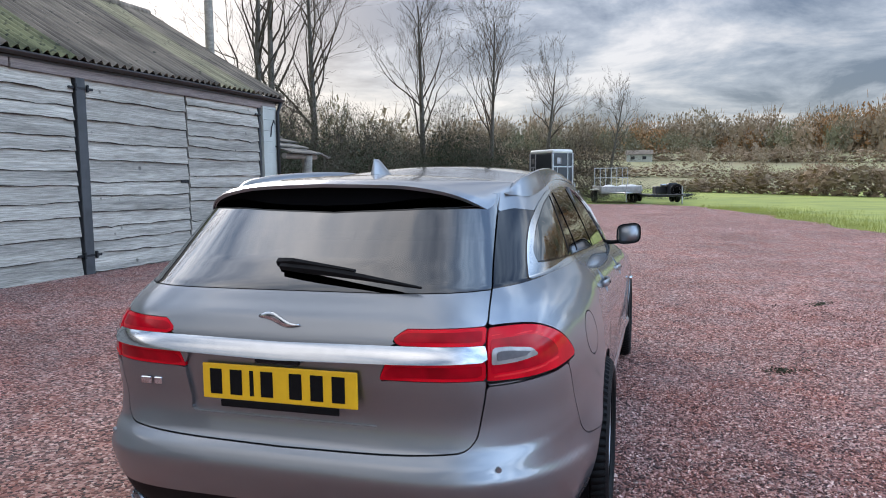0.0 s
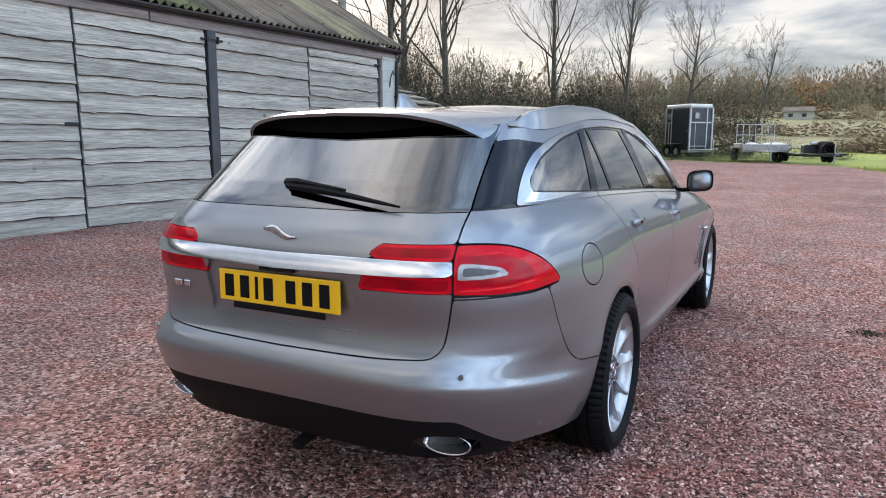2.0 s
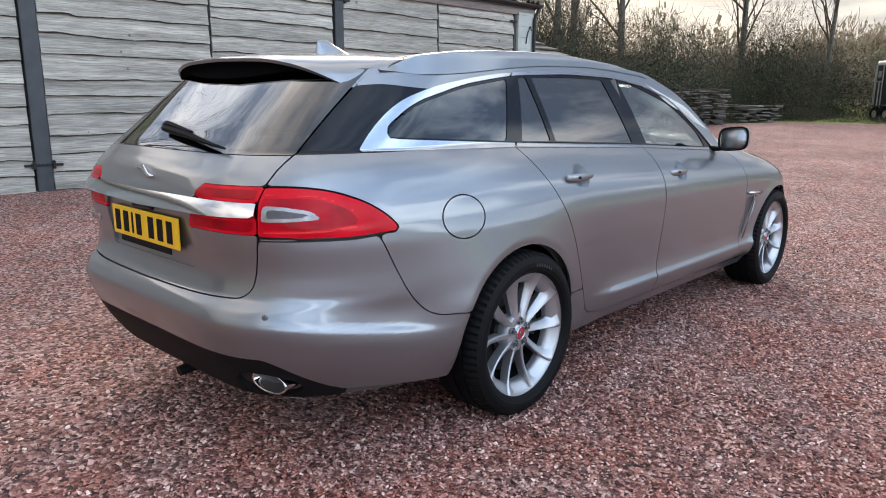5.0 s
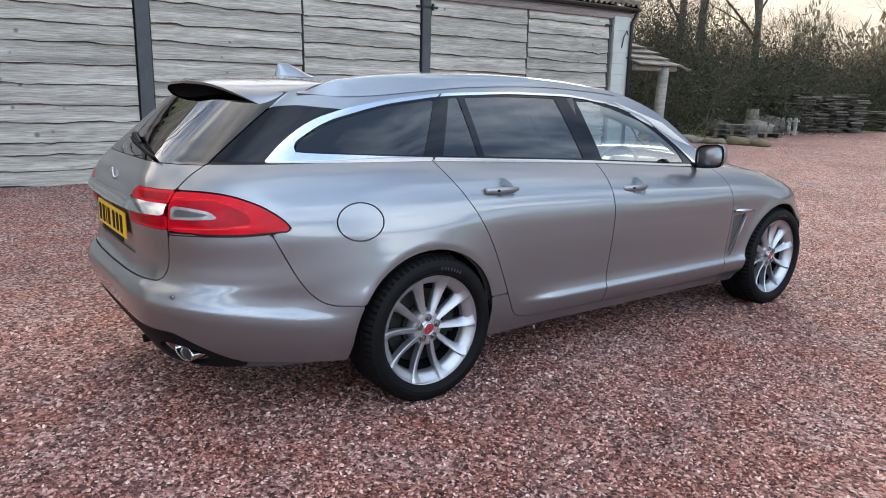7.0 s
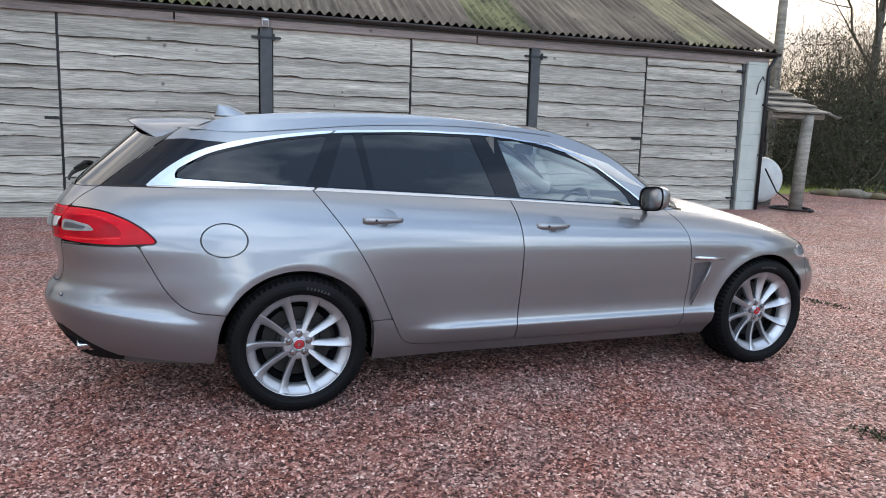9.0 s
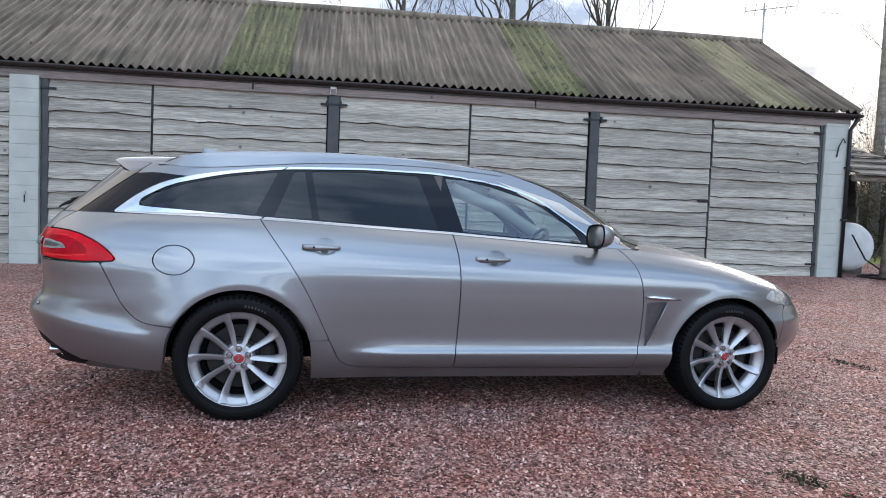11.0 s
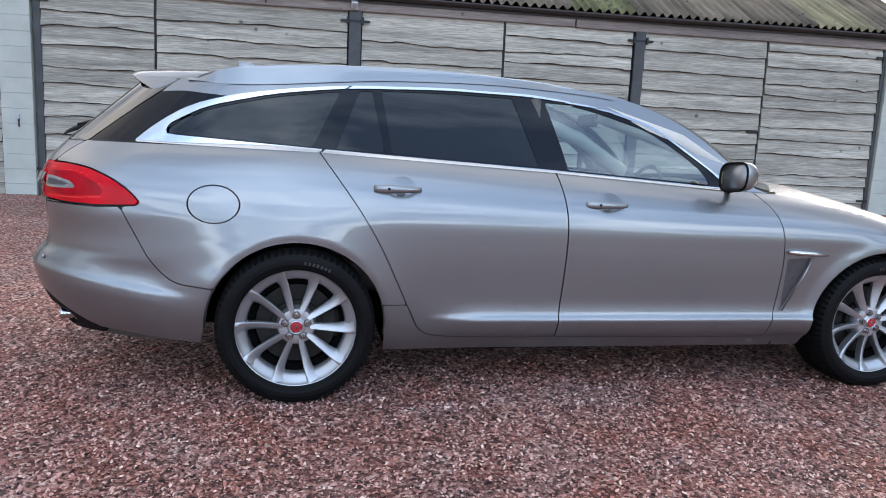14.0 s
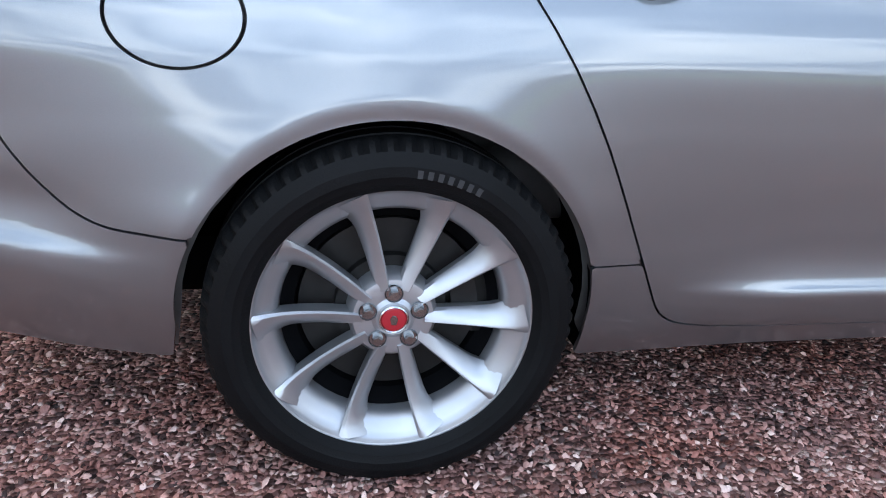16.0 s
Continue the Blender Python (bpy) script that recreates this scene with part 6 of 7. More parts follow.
tagged(part("hose", tube(hose_pts, 0.017, 6), IRON, None, smooth=True), "black rubber hose coiled on the gravel", "hose")

MOSS = material("mossy_stone", (0.15, 0.135, 0.06), 0.95, vary=0.6, scale=5, second=(0.13, 0.105, 0.075), bump=0.7, bump_scale=40)
STONE = material("pale_stone", (0.23, 0.205, 0.165), 0.9, vary=0.4, scale=6, bump=0.6, bump_scale=25)


def rock(bm, c, size, squash=0.6, seed=0):
    res = bmesh.ops.create_icosphere(bm, subdivisions=2, radius=1)
    for v in res["verts"]:
        q = v.co.copy()
        k = 1 + 0.32 * noise.noise(q * 1.7 + Vector((seed, 0, 0))) + 0.20 * noise.noise(q * 4.7 + Vector((0, seed, 0)))
        v.co = Vector(c) + Vector((q.x * size[0] * k, q.y * size[1] * k, q.z * size[2] * k))


for i in range(16):
    t = i / 15
    x, y = -8.9 + 2.9 * t + rng.uniform(-0.1, 0.1), 14.6 + 1.3 * t + rng.uniform(-0.15, 0.15)
    if x > -6.4:
        continue
    bm = bmesh.new()
    sz = rng.uniform(0.10, 0.21)
    rock(bm, (x, y, gz(x, y) + sz * 0.35), (sz * rng.uniform(1.2, 2.2), sz * 1.2, sz * rng.uniform(0.5, 0.9)), seed=i)
    tagged(part("mossy_stone", bm, MOSS if i % 4 else STONE, None, smooth=True), "moss-covered stone at the yard's edge", "stone", group="stones along the yard's edge")


def timber_stack(x, y, rz, cols, layers, length, label):
    st = empty("timber_stack", label, "timber", at=(x, y, gz(x, y)))
    base = gz(x, y)
    for c in range(cols):
        z = base
        for k in range(layers - int(rng.integers(0, 3)) - c // 2):
            h = float(rng.uniform(0.028, 0.062))
            ln = length * rng.uniform(0.75, 1.1)
            m = Matrix.Translation((x, y, 0)) @ pose(0, 0, 0, rng.uniform(-1.5, 1.5), rng.uniform(-1.5, 1.5), rz + rng.uniform(-6, 6))
            cx = (c - cols / 2) * 0.62 + rng.uniform(-0.16, 0.16)
            part("plank", bevelled((cx - 0.27, -ln / 2, z), (cx + rng.uniform(0.12, 0.30), ln / 2 + rng.uniform(-0.2, 0.2), z + h), 0.008, 1, m), OLD_BOARD, st)
            z += h + 0.006
    return st


timber_stack(-9.7, 24.6, 62, 5, 27, 2.6, "weathered stack of sawn waney planks")
timber_stack(-8.9, 29.3, 70, 4, 13, 2.4, "low weathered stack of sawn planks")


def pallet(x, y, rz, z0):
    pl = empty("pallet", "old grey wooden pallet", "pallet", group="pallets by the hedge", at=(x, y, z0))
    m = Matrix.Translation((x, y, z0)) @ pose(0, 0, 0, 0, 0, rz)
    for k in range(6):
        part("slat", bevelled((-0.5, -0.58 + 0.2 * k, 0.115), (0.5, -0.46 + 0.2 * k, 0.135), 0.003, 1, m), OLD_BOARD, pl)
    for k in (-0.45, 0, 0.45):
        part("bearer", bevelled((k - 0.05, -0.58, 0.0), (k + 0.05, 0.6, 0.114), 0.004, 1, m), OLD_BOARD, pl)


for k in range(3):
    pallet(-8.35, 17.6, 20, gz(-8.35, 17.6) + 0.138 * k)
pallet(-8.6, 19.1, 60, gz(-8.6, 19.1))
for i, (x, y, sx, sz) in enumerate(((-8.9, 19.6, 0.55, 0.30), (-9.2, 20.6, 0.7, 0.36), (-9.5, 18.4, 0.5, 0.3))):
    bm = bmesh.new()
    rock(bm, (x, y, gz(x, y) + sz * 0.6), (sx, sx * 0.8, sz), seed=30 + i)
    tagged(part("earth_mound", bm, OLD_BOARD if i else STONE, None, smooth=True), "heap of earth and rubble by the hedge", "heap")
crate = empty("crate", "white slatted crate on the rubble", "crate", at=(-8.7, 20.9, gz(-8.7, 20.9)))
for k in range(5):
    part("crate_slat", bevelled((-9.15 + 0.2 * k, 20.85, gz(-8.7, 20.9)), (-9.05 + 0.2 * k, 20.90, gz(-8.7, 20.9) + 0.55), 0.004, 1), BLOCK, crate)
for zz in (0.05, 0.42):
    part("crate_rail", bevelled((-9.2, 20.905, gz(-8.7, 20.9) + zz), (-8.2, 20.935, gz(-8.7, 20.9) + zz + 0.08), 0.004, 1), BLOCK, crate)
tagged(part("stump", tube([(-9.3, 20.0, 0.5), (-9.3, 20.0, 1.2)], [0.24, 0.19], 10), STONE, None), "pale sawn tree stump", "stump")

# ---- trailers ----
TRAILER_BLACK = material("black_panel", (0.022, 0.024, 0.030), 0.35, vary=0.2, scale=4)
TRAILER_WHITE = material("white_roof", (0.70, 0.70, 0.68), 0.5, vary=0.1, scale=3)
GALV = material("galvanised_steel", (0.50, 0.51, 0.52), 0.45, 0.8, vary=0.3, scale=8)
SMALL_TYRE = [(0.18, -0.08), (0.27, -0.09), (0.31, -0.07), (0.32, 0.0), (0.31, 0.07), (0.27, 0.09), (0.18, 0.08), (0.15, 0.02), (0.0, 0.02)]


def trailer_wheel(parent, m, r=1.0):
    bm = rings([(a * r, b) for a, b in SMALL_TYRE], 24)
    bm.transform(m)
    ob = part("wheel", bm, RUBBER, parent, smooth=True)
    bm = rings([(0.0, 0.06), (0.08 * r, 0.055), (0.17 * r, 0.045)], 20)
    bm.transform(m)
    part("wheel_rim", bm, GALV, ob, smooth=True)


def horse_trailer():
    x, y, rz = -4.0, 34.4, 47
    z = gz(x, y)
    root = empty("horse_trailer", "black horse trailer with white roof and bright aluminium frame", "trailer", at=(x, y, z))
    M = Matrix.Translation((x, y, z)) @ pose(0, 0, 0, 0, 0, rz)
    w, ln, z0, z1 = 0.66, 0.92, 0.34, 2.46

    def bar(name, lo, hi, mat=GALV, r=0.012, label=""):
        return part(name, bevelled(lo, hi, r, 1, M), mat, root, label)
    part("body", bevelled((-w, -ln, z0), (w, ln, z1), 0.05, 3, M), TRAILER_BLACK, root)
    part("roof", bevelled((-w - 0.03, -ln - 0.04, z1 - 0.04), (w + 0.03, ln + 0.04, z1 + 0.17), 0.10, 5, M), TRAILER_WHITE, root, "white moulded roof", smooth=True)
    for sx in (-1, 1):
        for sy in (-1, 1):
            bar("corner_post", (sx * w - 0.045, sy * ln - 0.045, z0), (sx * w + 0.045, sy * ln + 0.045, z1))
    # nose: two framed bays, a window plate and a low rail
    bar("front_rib", (0.30, -ln - 0.03, z0), (0.37, -ln + 0.02, z1))
    bar("front_rib", (-0.36, -ln - 0.025, z0 + 0.1), (-0.32, -ln + 0.02, 1.70))
    bar("front_rail", (-w, -ln - 0.03, z0 - 0.06), (w, -ln + 0.04, z0 + 0.10))
    bar("front_rail", (-w, -ln - 0.028, 1.70), (w, -ln + 0.02, 1.765))
    bar("front_rail", (-0.60, -ln - 0.03, z0 + 0.22), (0.30, -ln + 0.02, z0 + 0.27))
    bar("front_panel", (-0.42, -ln - 0.02, 1.88), (-0.10, -ln + 0.01, 2.24), CLEAR_LENS, 0.05, "pale rounded window plate")
    # side towards the yard: a plain dark door and a narrow framed bay
    bar("side_door", (-w - 0.02, -ln + 0.10, z0 + 0.06), (-w + 0.02, 0.42, z1 - 0.06), TRAILER_BLACK, 0.02, "black side door")
    bar("door_hinge", (-w - 0.035, -ln + 0.12, 1.30), (-w - 0.015, -ln + 0.20, 1.36))
    for fy in (0.48, 0.68):
        bar("side_rib", (-w - 0.03, fy - 0.03, z0), (-w + 0.02, fy + 0.03, z1 if fy < 0.6 else 1.70))
    bar("side_rail", (-w - 0.03, 0.5, 1.70), (-w + 0.02, ln, 1.76))
    bar("side_rail", (-w - 0.03, -ln, z0 - 0.06), (-w + 0.02, ln, z0 + 0.04))
    bar("side_window", (-w - 0.02, 0.58, 1.90), (-w + 0.02, 0.82, 2.20), CLEAR_LENS, 0.03, "pale window")
    bar("side_rail", (w - 0.02, -ln, z0 - 0.06), (w + 0.03, ln, z0 + 0.06))
    for sx in (-1, 1):
        for wy in (-0.05, 0.65):
            trailer_wheel(root, M @ pose(sx * (w + 0.04), wy, 0.32, 0, 0, 0 if sx > 0 else 180))
        bar("mudguard", (sx * (w + 0.04) - 0.12, -0.42, 0.66), (sx * (w + 0.04) + 0.13, 1.02, 0.72), TRAILER_BLACK, 0.02)
    for sx in (-1, 1):
        part("drawbar", tube([M @ Vector(p) for p in ((sx * 0.55, -ln, 0.40), (0, -ln - 1.0, 0.42))], 0.045, 8), GALV, root)
    part("hitch", tube([M @ Vector(p) for p in ((0, -ln - 0.9, 0.42), (0, -ln - 1.25, 0.46))], 0.05, 8), GALV, root)
    part("jockey_wheel", tube([M @ Vector(p) for p in ((0.12, -ln - 0.8, 0.9), (0.12, -ln - 0.8, 0.02))], 0.03, 8), GALV, root)


def plant_trailer():
    x, y, rz = -0.6, 33.3, 12
    z = gz(x, y)
    root = empty("plant_trailer", "galvanised flatbed trailer with a mesh ramp", "trailer", at=(x, y, z))
    M = Matrix.Translation((x, y, z)) @ pose(0, 0, 0, 0, 0, rz)
    part("bed", bevelled((-0.95, -1.5, 0.42), (0.95, 1.5, 0.52), 0.015, 1, M), GALV, root)
    for (a, b) in (((-0.97, -1.5, 0.5), (-0.92, 1.5, 0.80)), ((0.92, -1.5, 0.5), (0.97, 1.5, 0.80)), ((-0.95, -1.53, 0.5), (0.95, -1.48, 0.76))):
        part("side_board", bevelled(a, b, 0.01, 1, M), GALV, root)
    for k in range(7):
        xx = -0.85 + 1.7 * k / 6
        part("ramp_bar", tube([M @ Vector((xx, 1.5, 0.5)), M @ Vector((xx, 1.58, 1.72))], 0.018, 6), GALV, root)
    for zz in (0.7, 1.2, 1.70):
        part("ramp_rail", tube([M @ Vector((-0.87, 1.52 + (zz - 0.5) * 0.06, zz)), M @ Vector((0.87, 1.52 + (zz - 0.5) * 0.06, zz))], 0.02, 6), GALV, root)
    for sx in (-1, 1):
        for wy in (-0.35, 0.35):
            trailer_wheel(root, M @ pose(sx * 1.08, wy, 0.28, 0, 0, 0 if sx > 0 else 180), 0.88)
        part("mudguard", bevelled((sx * 1.08 - 0.12, -0.75, 0.58), (sx * 1.08 + 0.12, 0.75, 0.63), 0.02, 2, M), GALV, root)
    for sx in (-1, 1):
        part("drawbar", tube([M @ Vector((sx * 0.5, -1.5, 0.44)), M @ Vector((0, -2.6, 0.46))], 0.04, 8), GALV, root)
    part("jockey_wheel", tube([M @ Vector((0.1, -2.3, 0.85)), M @ Vector((0.1, -2.3, 0.02))], 0.03, 8), GALV, root)
    for i, (sx, sy) in enumerate(((-0.4, -0.3), (0.45, 0.2), (0.55, -0.9))):
        bm = bmesh.new()
        c = M @ Vector((sx, sy, 0.68))
        rock(bm, c, (0.40, 0.34, 0.17), seed=60 + i)
        tagged(part("sack", bm, TRAILER_WHITE, None, smooth=True), "white sack lying on the flatbed trailer", "sack", group="sacks on the trailer")


def car_transporter():
    x, y, rz = 1.5, 32.2, 20
    z = gz(x, y)
    root = empty("transporter_trailer", "low black twin-axle vehicle trailer", "trailer", at=(x, y, z))
    M = Matrix.Translation((x, y, z)) @ pose(0, 0, 0, 0, 0, rz)
    for sx in (-0.75, 0.75):
        part("runner", bevelled((sx - 0.22, -1.5, 0.36), (sx + 0.22, 1.5, 0.44), 0.012, 1, M), TRAILER_BLACK, root)
    for sy in (-1.4, -0.5, 0.5, 1.4):
        part("cross_member", bevelled((-0.8, sy - 0.04, 0.30), (0.8, sy + 0.04, 0.37), 0.008, 1, M), TRAILER_BLACK, root)
    for sx in (-1, 1):
        for wy in (0.55, 1.15):
            trailer_wheel(root, M @ pose(sx * 1.06, wy, 0.27, 0, 0, 0 if sx > 0 else 180), 0.84)
        part("mudguard", bevelled((sx * 1.06 - 0.12, 0.2, 0.55), (sx * 1.06 + 0.12, 1.5, 0.60), 0.02, 2, M), TRAILER_BLACK, root)
    part("winch_post", bevelled((-0.2, -1.6, 0.42), (0.2, -1.35, 0.95), 0.03, 2, M), TRAILER_BLACK, root)
    part("toolbox", bevelled((-0.7, -1.3, 0.45), (0.3, -0.85, 0.80), 0.03, 2, M), TRAILER_BLACK, root)
    part("tie_bar", tube([M @ Vector((-0.5, -1.4, 0.85)), M @ Vector((0.5, -1.1, 0.82))], 0.06, 8), GALV, root)
    trailer_wheel(root, M @ pose(0.0, -2.05, 0.62, 0, 0, 70), 0.9)
    for sx in (-1, 1):
        part("drawbar", tube([M @ Vector((sx * 0.6, -1.5, 0.38)), M @ Vector((0, -2.6, 0.42))], 0.045, 8), TRAILER_BLACK, root)
    part("jockey_wheel", tube([M @ Vector((0.14, -2.3, 0.80)), M @ Vector((0.14, -2.3, 0.02))], 0.032, 8), GALV, root)


horse_trailer()
plant_trailer()
car_transporter()

# ---- trees, hedges, woods ----
BARK = material("grey_bark", (0.13, 0.115, 0.095), 0.9, vary=0.5, scale=7, second=(0.065, 0.06, 0.05), bump=0.7, bump_scale=30)
TWIG = material("twigs", (0.082, 0.059, 0.040), 0.9, vary=0.5, scale=0.5, second=(0.050, 0.040, 0.027))
IVY = material("ivy_leaf", (0.044, 0.033, 0.019), 0.8, vary=0.6, scale=0.22, second=(0.026, 0.044, 0.013))
LEAF_BROWN = material("dead_leaf", (0.088, 0.058, 0.036), 0.85, vary=0.5, scale=0.3, second=(0.055, 0.047, 0.028))


def quad_mesh(name, v, f, mat):
    """A mesh of quads from arrays."""
    v, f = np.asarray(v, np.float32).reshape(-1, 3), np.asarray(f, np.int32).reshape(-1, 4)
    me = bpy.data.meshes.new(name)
    me.vertices.add(len(v))
    me.vertices.foreach_set("co", v.ravel())
    me.loops.add(len(f) * 4)
    me.loops.foreach_set("vertex_index", f.ravel())
    me.polygons.add(len(f))
    me.polygons.foreach_set("loop_start", np.arange(0, len(f) * 4, 4, dtype=np.int32))
    me.update(calc_edges=True)
    me.materials.append(mat)
    return new(name, me)


def attach(ob, parent):
    ob.parent = parent
    ob.matrix_parent_inverse = Matrix.Translation(-parent.location)
    return ob


RINGS = {k: [(math.cos(2 * math.pi * i / k), math.sin(2 * math.pi * i / k)) for i in range(k)] for k in (3, 4, 6, 9)}


class Strands:
    """Many thin bars gathered in one mesh."""

    def __init__(self):
        self.v, self.f = [], []

    def bar(self, pts, radii, sides=3):
        base = len(self.v)
        ring = RINGS[sides]
        n = len(pts)
        for i in range(n):
            p, a, b = pts[i], pts[max(i - 1, 0)], pts[min(i + 1, n - 1)]
            dx, dy, dz = b[0] - a[0], b[1] - a[1], b[2] - a[2]
            ux, uy, uz = dy * 0.8 - dz * 0.52, dz * 0.31 - dx * 0.8, dx * 0.52 - dy * 0.31
            k = 1 / (math.sqrt(ux * ux + uy * uy + uz * uz) + 1e-9)
            ux, uy, uz = ux * k, uy * k, uz * k
            wx, wy_, wz_ = uy * dz - uz * dy, uz * dx - ux * dz, ux * dy - uy * dx
            k = 1 / (math.sqrt(wx * wx + wy_ * wy_ + wz_ * wz_) + 1e-9)
            wx, wy_, wz_ = wx * k, wy_ * k, wz_ * k
            r = radii[i]
            for c, s_ in ring:
                self.v.append((p[0] + (ux * c + wx * s_) * r, p[1] + (uy * c + wy_ * s_) * r, p[2] + (uz * c + wz_ * s_) * r))
        for i in range(n - 1):
            o = base + i * sides
            for k in range(sides):
                a, b = o + k, o + (k + 1) % sides
                self.f.append((a, b, b + sides, a + sides))

    def leaf(self, p, size):
        q = rng.normal(size=3)
        q /= np.linalg.norm(q)
        u = np.cross(q, [0.3, 0.2, 0.9])
        u /= np.linalg.norm(u) + 1e-9
        w = np.cross(q, u)
        b = len(self.v)
        for a, c, e in ((-0.5, 0, 0), (0, 0.32, 0.08), (0.55, 0, 0), (0, -0.32, 0.08)):
            self.v.append(p + (u * a + w * c + q * e) * size)
        self.f.append((b, b + 1, b + 2, b + 3))


    def sprig(self, p, length):
        """A slender flat twig, mostly upright."""
        d = rng.normal(size=3) * 0.8 + np.array([0, 0, 0.5])
        d *= length / np.linalg.norm(d)
        u = np.cross(d, rng.normal(size=3))
        u *= 0.024 * length / (np.linalg.norm(u) + 1e-9)
        b = len(self.v)
        for q in (p - u, p + u, p + d + u * 0.3, p + d - u * 0.3):
            self.v.append(q)
        self.f.append((b, b + 1, b + 2, b + 3))


def grow(st, p, d, length, r, depth, spread, lift, wander=0.16, thin=0.68, twigs=3, least=0.008):
    """A limb that bends, tapers and forks."""
    n = 4 if depth > 1 else 3
    pts, rr = [p.copy()], [r]
    for i in range(n):
        d = d + rng.normal(size=3) * wander + np.array([0, 0, lift])
        d /= np.linalg.norm(d)
        p = p + d * length / n
        pts.append(p.copy())
        rr.append(r * (1 - (1 - 0.55) * (i + 1) / n))
    st.bar(pts, rr, 6 if r > 0.07 else (4 if r > 0.02 else 3))
    if depth == 0:
        return
    kids = twigs if depth <= 2 else 2 + int(rng.random() < 0.6)
    for k in range(kids):
        i = int(rng.integers(1, n + 1)) if k else n
        q = rng.normal(size=3)
        q -= d * (q @ d)
        q /= np.linalg.norm(q) + 1e-9
        dd = d + q * spread * (0.5 + 0.7 * rng.random()) * (0.5 if k == 0 else 1)
        grow(st, pts[i], dd / np.linalg.norm(dd), length * thin * rng.uniform(0.8, 1.15), max(rr[i] * (0.72 if k == 0 else 0.52), least), depth - 1, spread, lift, wander, thin, twigs, least)


def bare_tree(x, y, height, r, label, lean=(0, 0), limbs=9, first=0.28, spread=0.75, depth=4):
    b = gz(x, y)
    root = empty("bare_tree", label, "tree", group="bare trees behind the yard", at=(x, y, b))
    st = Strands()
    pts, rr = [], []
    for i in range(9):
        t = i / 8
        pts.append(np.array([x + lean[0] * t + 0.12 * math.sin(3 * t + x), y + lean[1] * t + 0.12 * math.sin(2.3 * t + y), b - 0.2 + height * t]))
        rr.append(r * (1.25 if i == 0 else 1 - 0.85 * t))
    st.bar(pts, rr, 9)
    attach(quad_mesh("trunk", st.v, st.f, BARK), root).data.shade_smooth()
    st = Strands()
    limbs = int(limbs * 1.4)
    for k in range(limbs):
        t = first + (0.97 - first) * (k + 0.5 * rng.random()) / limbs
        i = min(int(t * 8), 7)
        p = pts[i] + (pts[i + 1] - pts[i]) * (t * 8 - i)
        a = rng.uniform(0, 2 * math.pi)
        d = np.array([math.cos(a) * spread * 0.72, math.sin(a) * spread * 0.72, 0.85])
        grow(st, p, d / np.linalg.norm(d), height * 0.26 * (1.15 - 0.6 * t), rr[i] * 0.40, depth, 0.70, 0.07, 0.14, 0.70, 3, 0.006)
    attach(quad_mesh("crown", st.v, st.f, TWIG), root)
    return root


tall = "tall bare tree with a pale trunk behind the hedge"
bare_tree(-14.7, 23.6, 13.5, 0.20, tall, limbs=12, first=0.3)
bare_tree(-15.8, 26.2, 14.5, 0.22, tall, (0.3, 0), limbs=12, first=0.3)
bare_tree(-16.7, 32.2, 14.0, 0.24, tall, limbs=13, first=0.28)
bare_tree(-11.6, 35.6, 11.0, 0.22, "bare ash tree with upswept branches", limbs=14, first=0.30, spread=0.55)
bare_tree(-7.6, 36.4, 10.0, 0.16, "slender bare tree with fine upright twigs", limbs=16, first=0.30, spread=0.5, depth=4)
bare_tree(-6.2, 45.0, 8.2, 0.2, "low spreading bare tree over the hedge", (1.0, 0), limbs=11, first=0.45, spread=1.1)
bare_tree(-1.6, 43.5, 6.4, 0.14, "low spreading bare tree over the hedge", (0.8, 0), limbs=9, first=0.45, spread=1.1)
bare_tree(-24.0, 13.0, 15.0, 0.22, "tall bare tree behind the barn roof", limbs=13, first=0.3)
bare_tree(-25.0, 9.2, 15.5, 0.28, "tall bare tree behind the barn roof", limbs=13, first=0.3)
bare_tree(-26.0, 4.5, 14.0, 0.22, "tall bare tree behind the barn roof", limbs=12, first=0.3)
bare_tree(-22.5, -4.5, 18.0, 0.26, "tall bare tree behind the barn roof", limbs=15, first=0.25)
tagged(part("telegraph_pole", tube([(-11.8, 15.8, 0.2), (-11.75, 15.8, 10.5)], [0.15, 0.11], 10), POLE_WOOD, None, smooth=True), "tall round timber pole behind the lean-to", "pole")
aer = empty("tv_aerial", "thin metal television aerial on a mast behind the roof", "aerial", at=(-13.2, 13.0, 0.3))
part("mast", tube([(-13.2, 13.0, 0.3), (-13.2, 13.0, 7.35)], 0.025, 6), GALV, aer)
part("boom", tube([(-13.5, 12.6, 7.15), (-13.0, 13.9, 7.3)], 0.014, 5), GALV, aer)
for k in range(6):
    c = np.array([-13.5, 12.6, 7.15]) + (np.array([0.5, 1.3, 0.15])) * k / 5
    part("element", tube([c + [0.12, -0.05, 0.16], c - [0.12, -0.05, 0.16]], 0.008, 4), GALV, aer)


def gather(name, templates, places, mat):
    """Turned and scaled copies of a few grown plants, in one mesh. places: x, y, height, width."""
    vs, fs, base = [], [], 0
    for x, y, h, w in places:
        tv, tf_ = templates[int(rng.integers(len(templates)))]
        if not len(tv):
            continue
        a = rng.uniform(0, 2 * math.pi)
        c, s = math.cos(a), math.sin(a)
        q = tv * [w, w, h]
        vs.append(np.stack([q[:, 0] * c - q[:, 1] * s + x, q[:, 0] * s + q[:, 1] * c + y, q[:, 2] + gz(x, y)], 1))
        fs.append(tf_ + base)
        base += len(tv)
    return quad_mesh(name, np.concatenate(vs), np.concatenate(fs), mat)


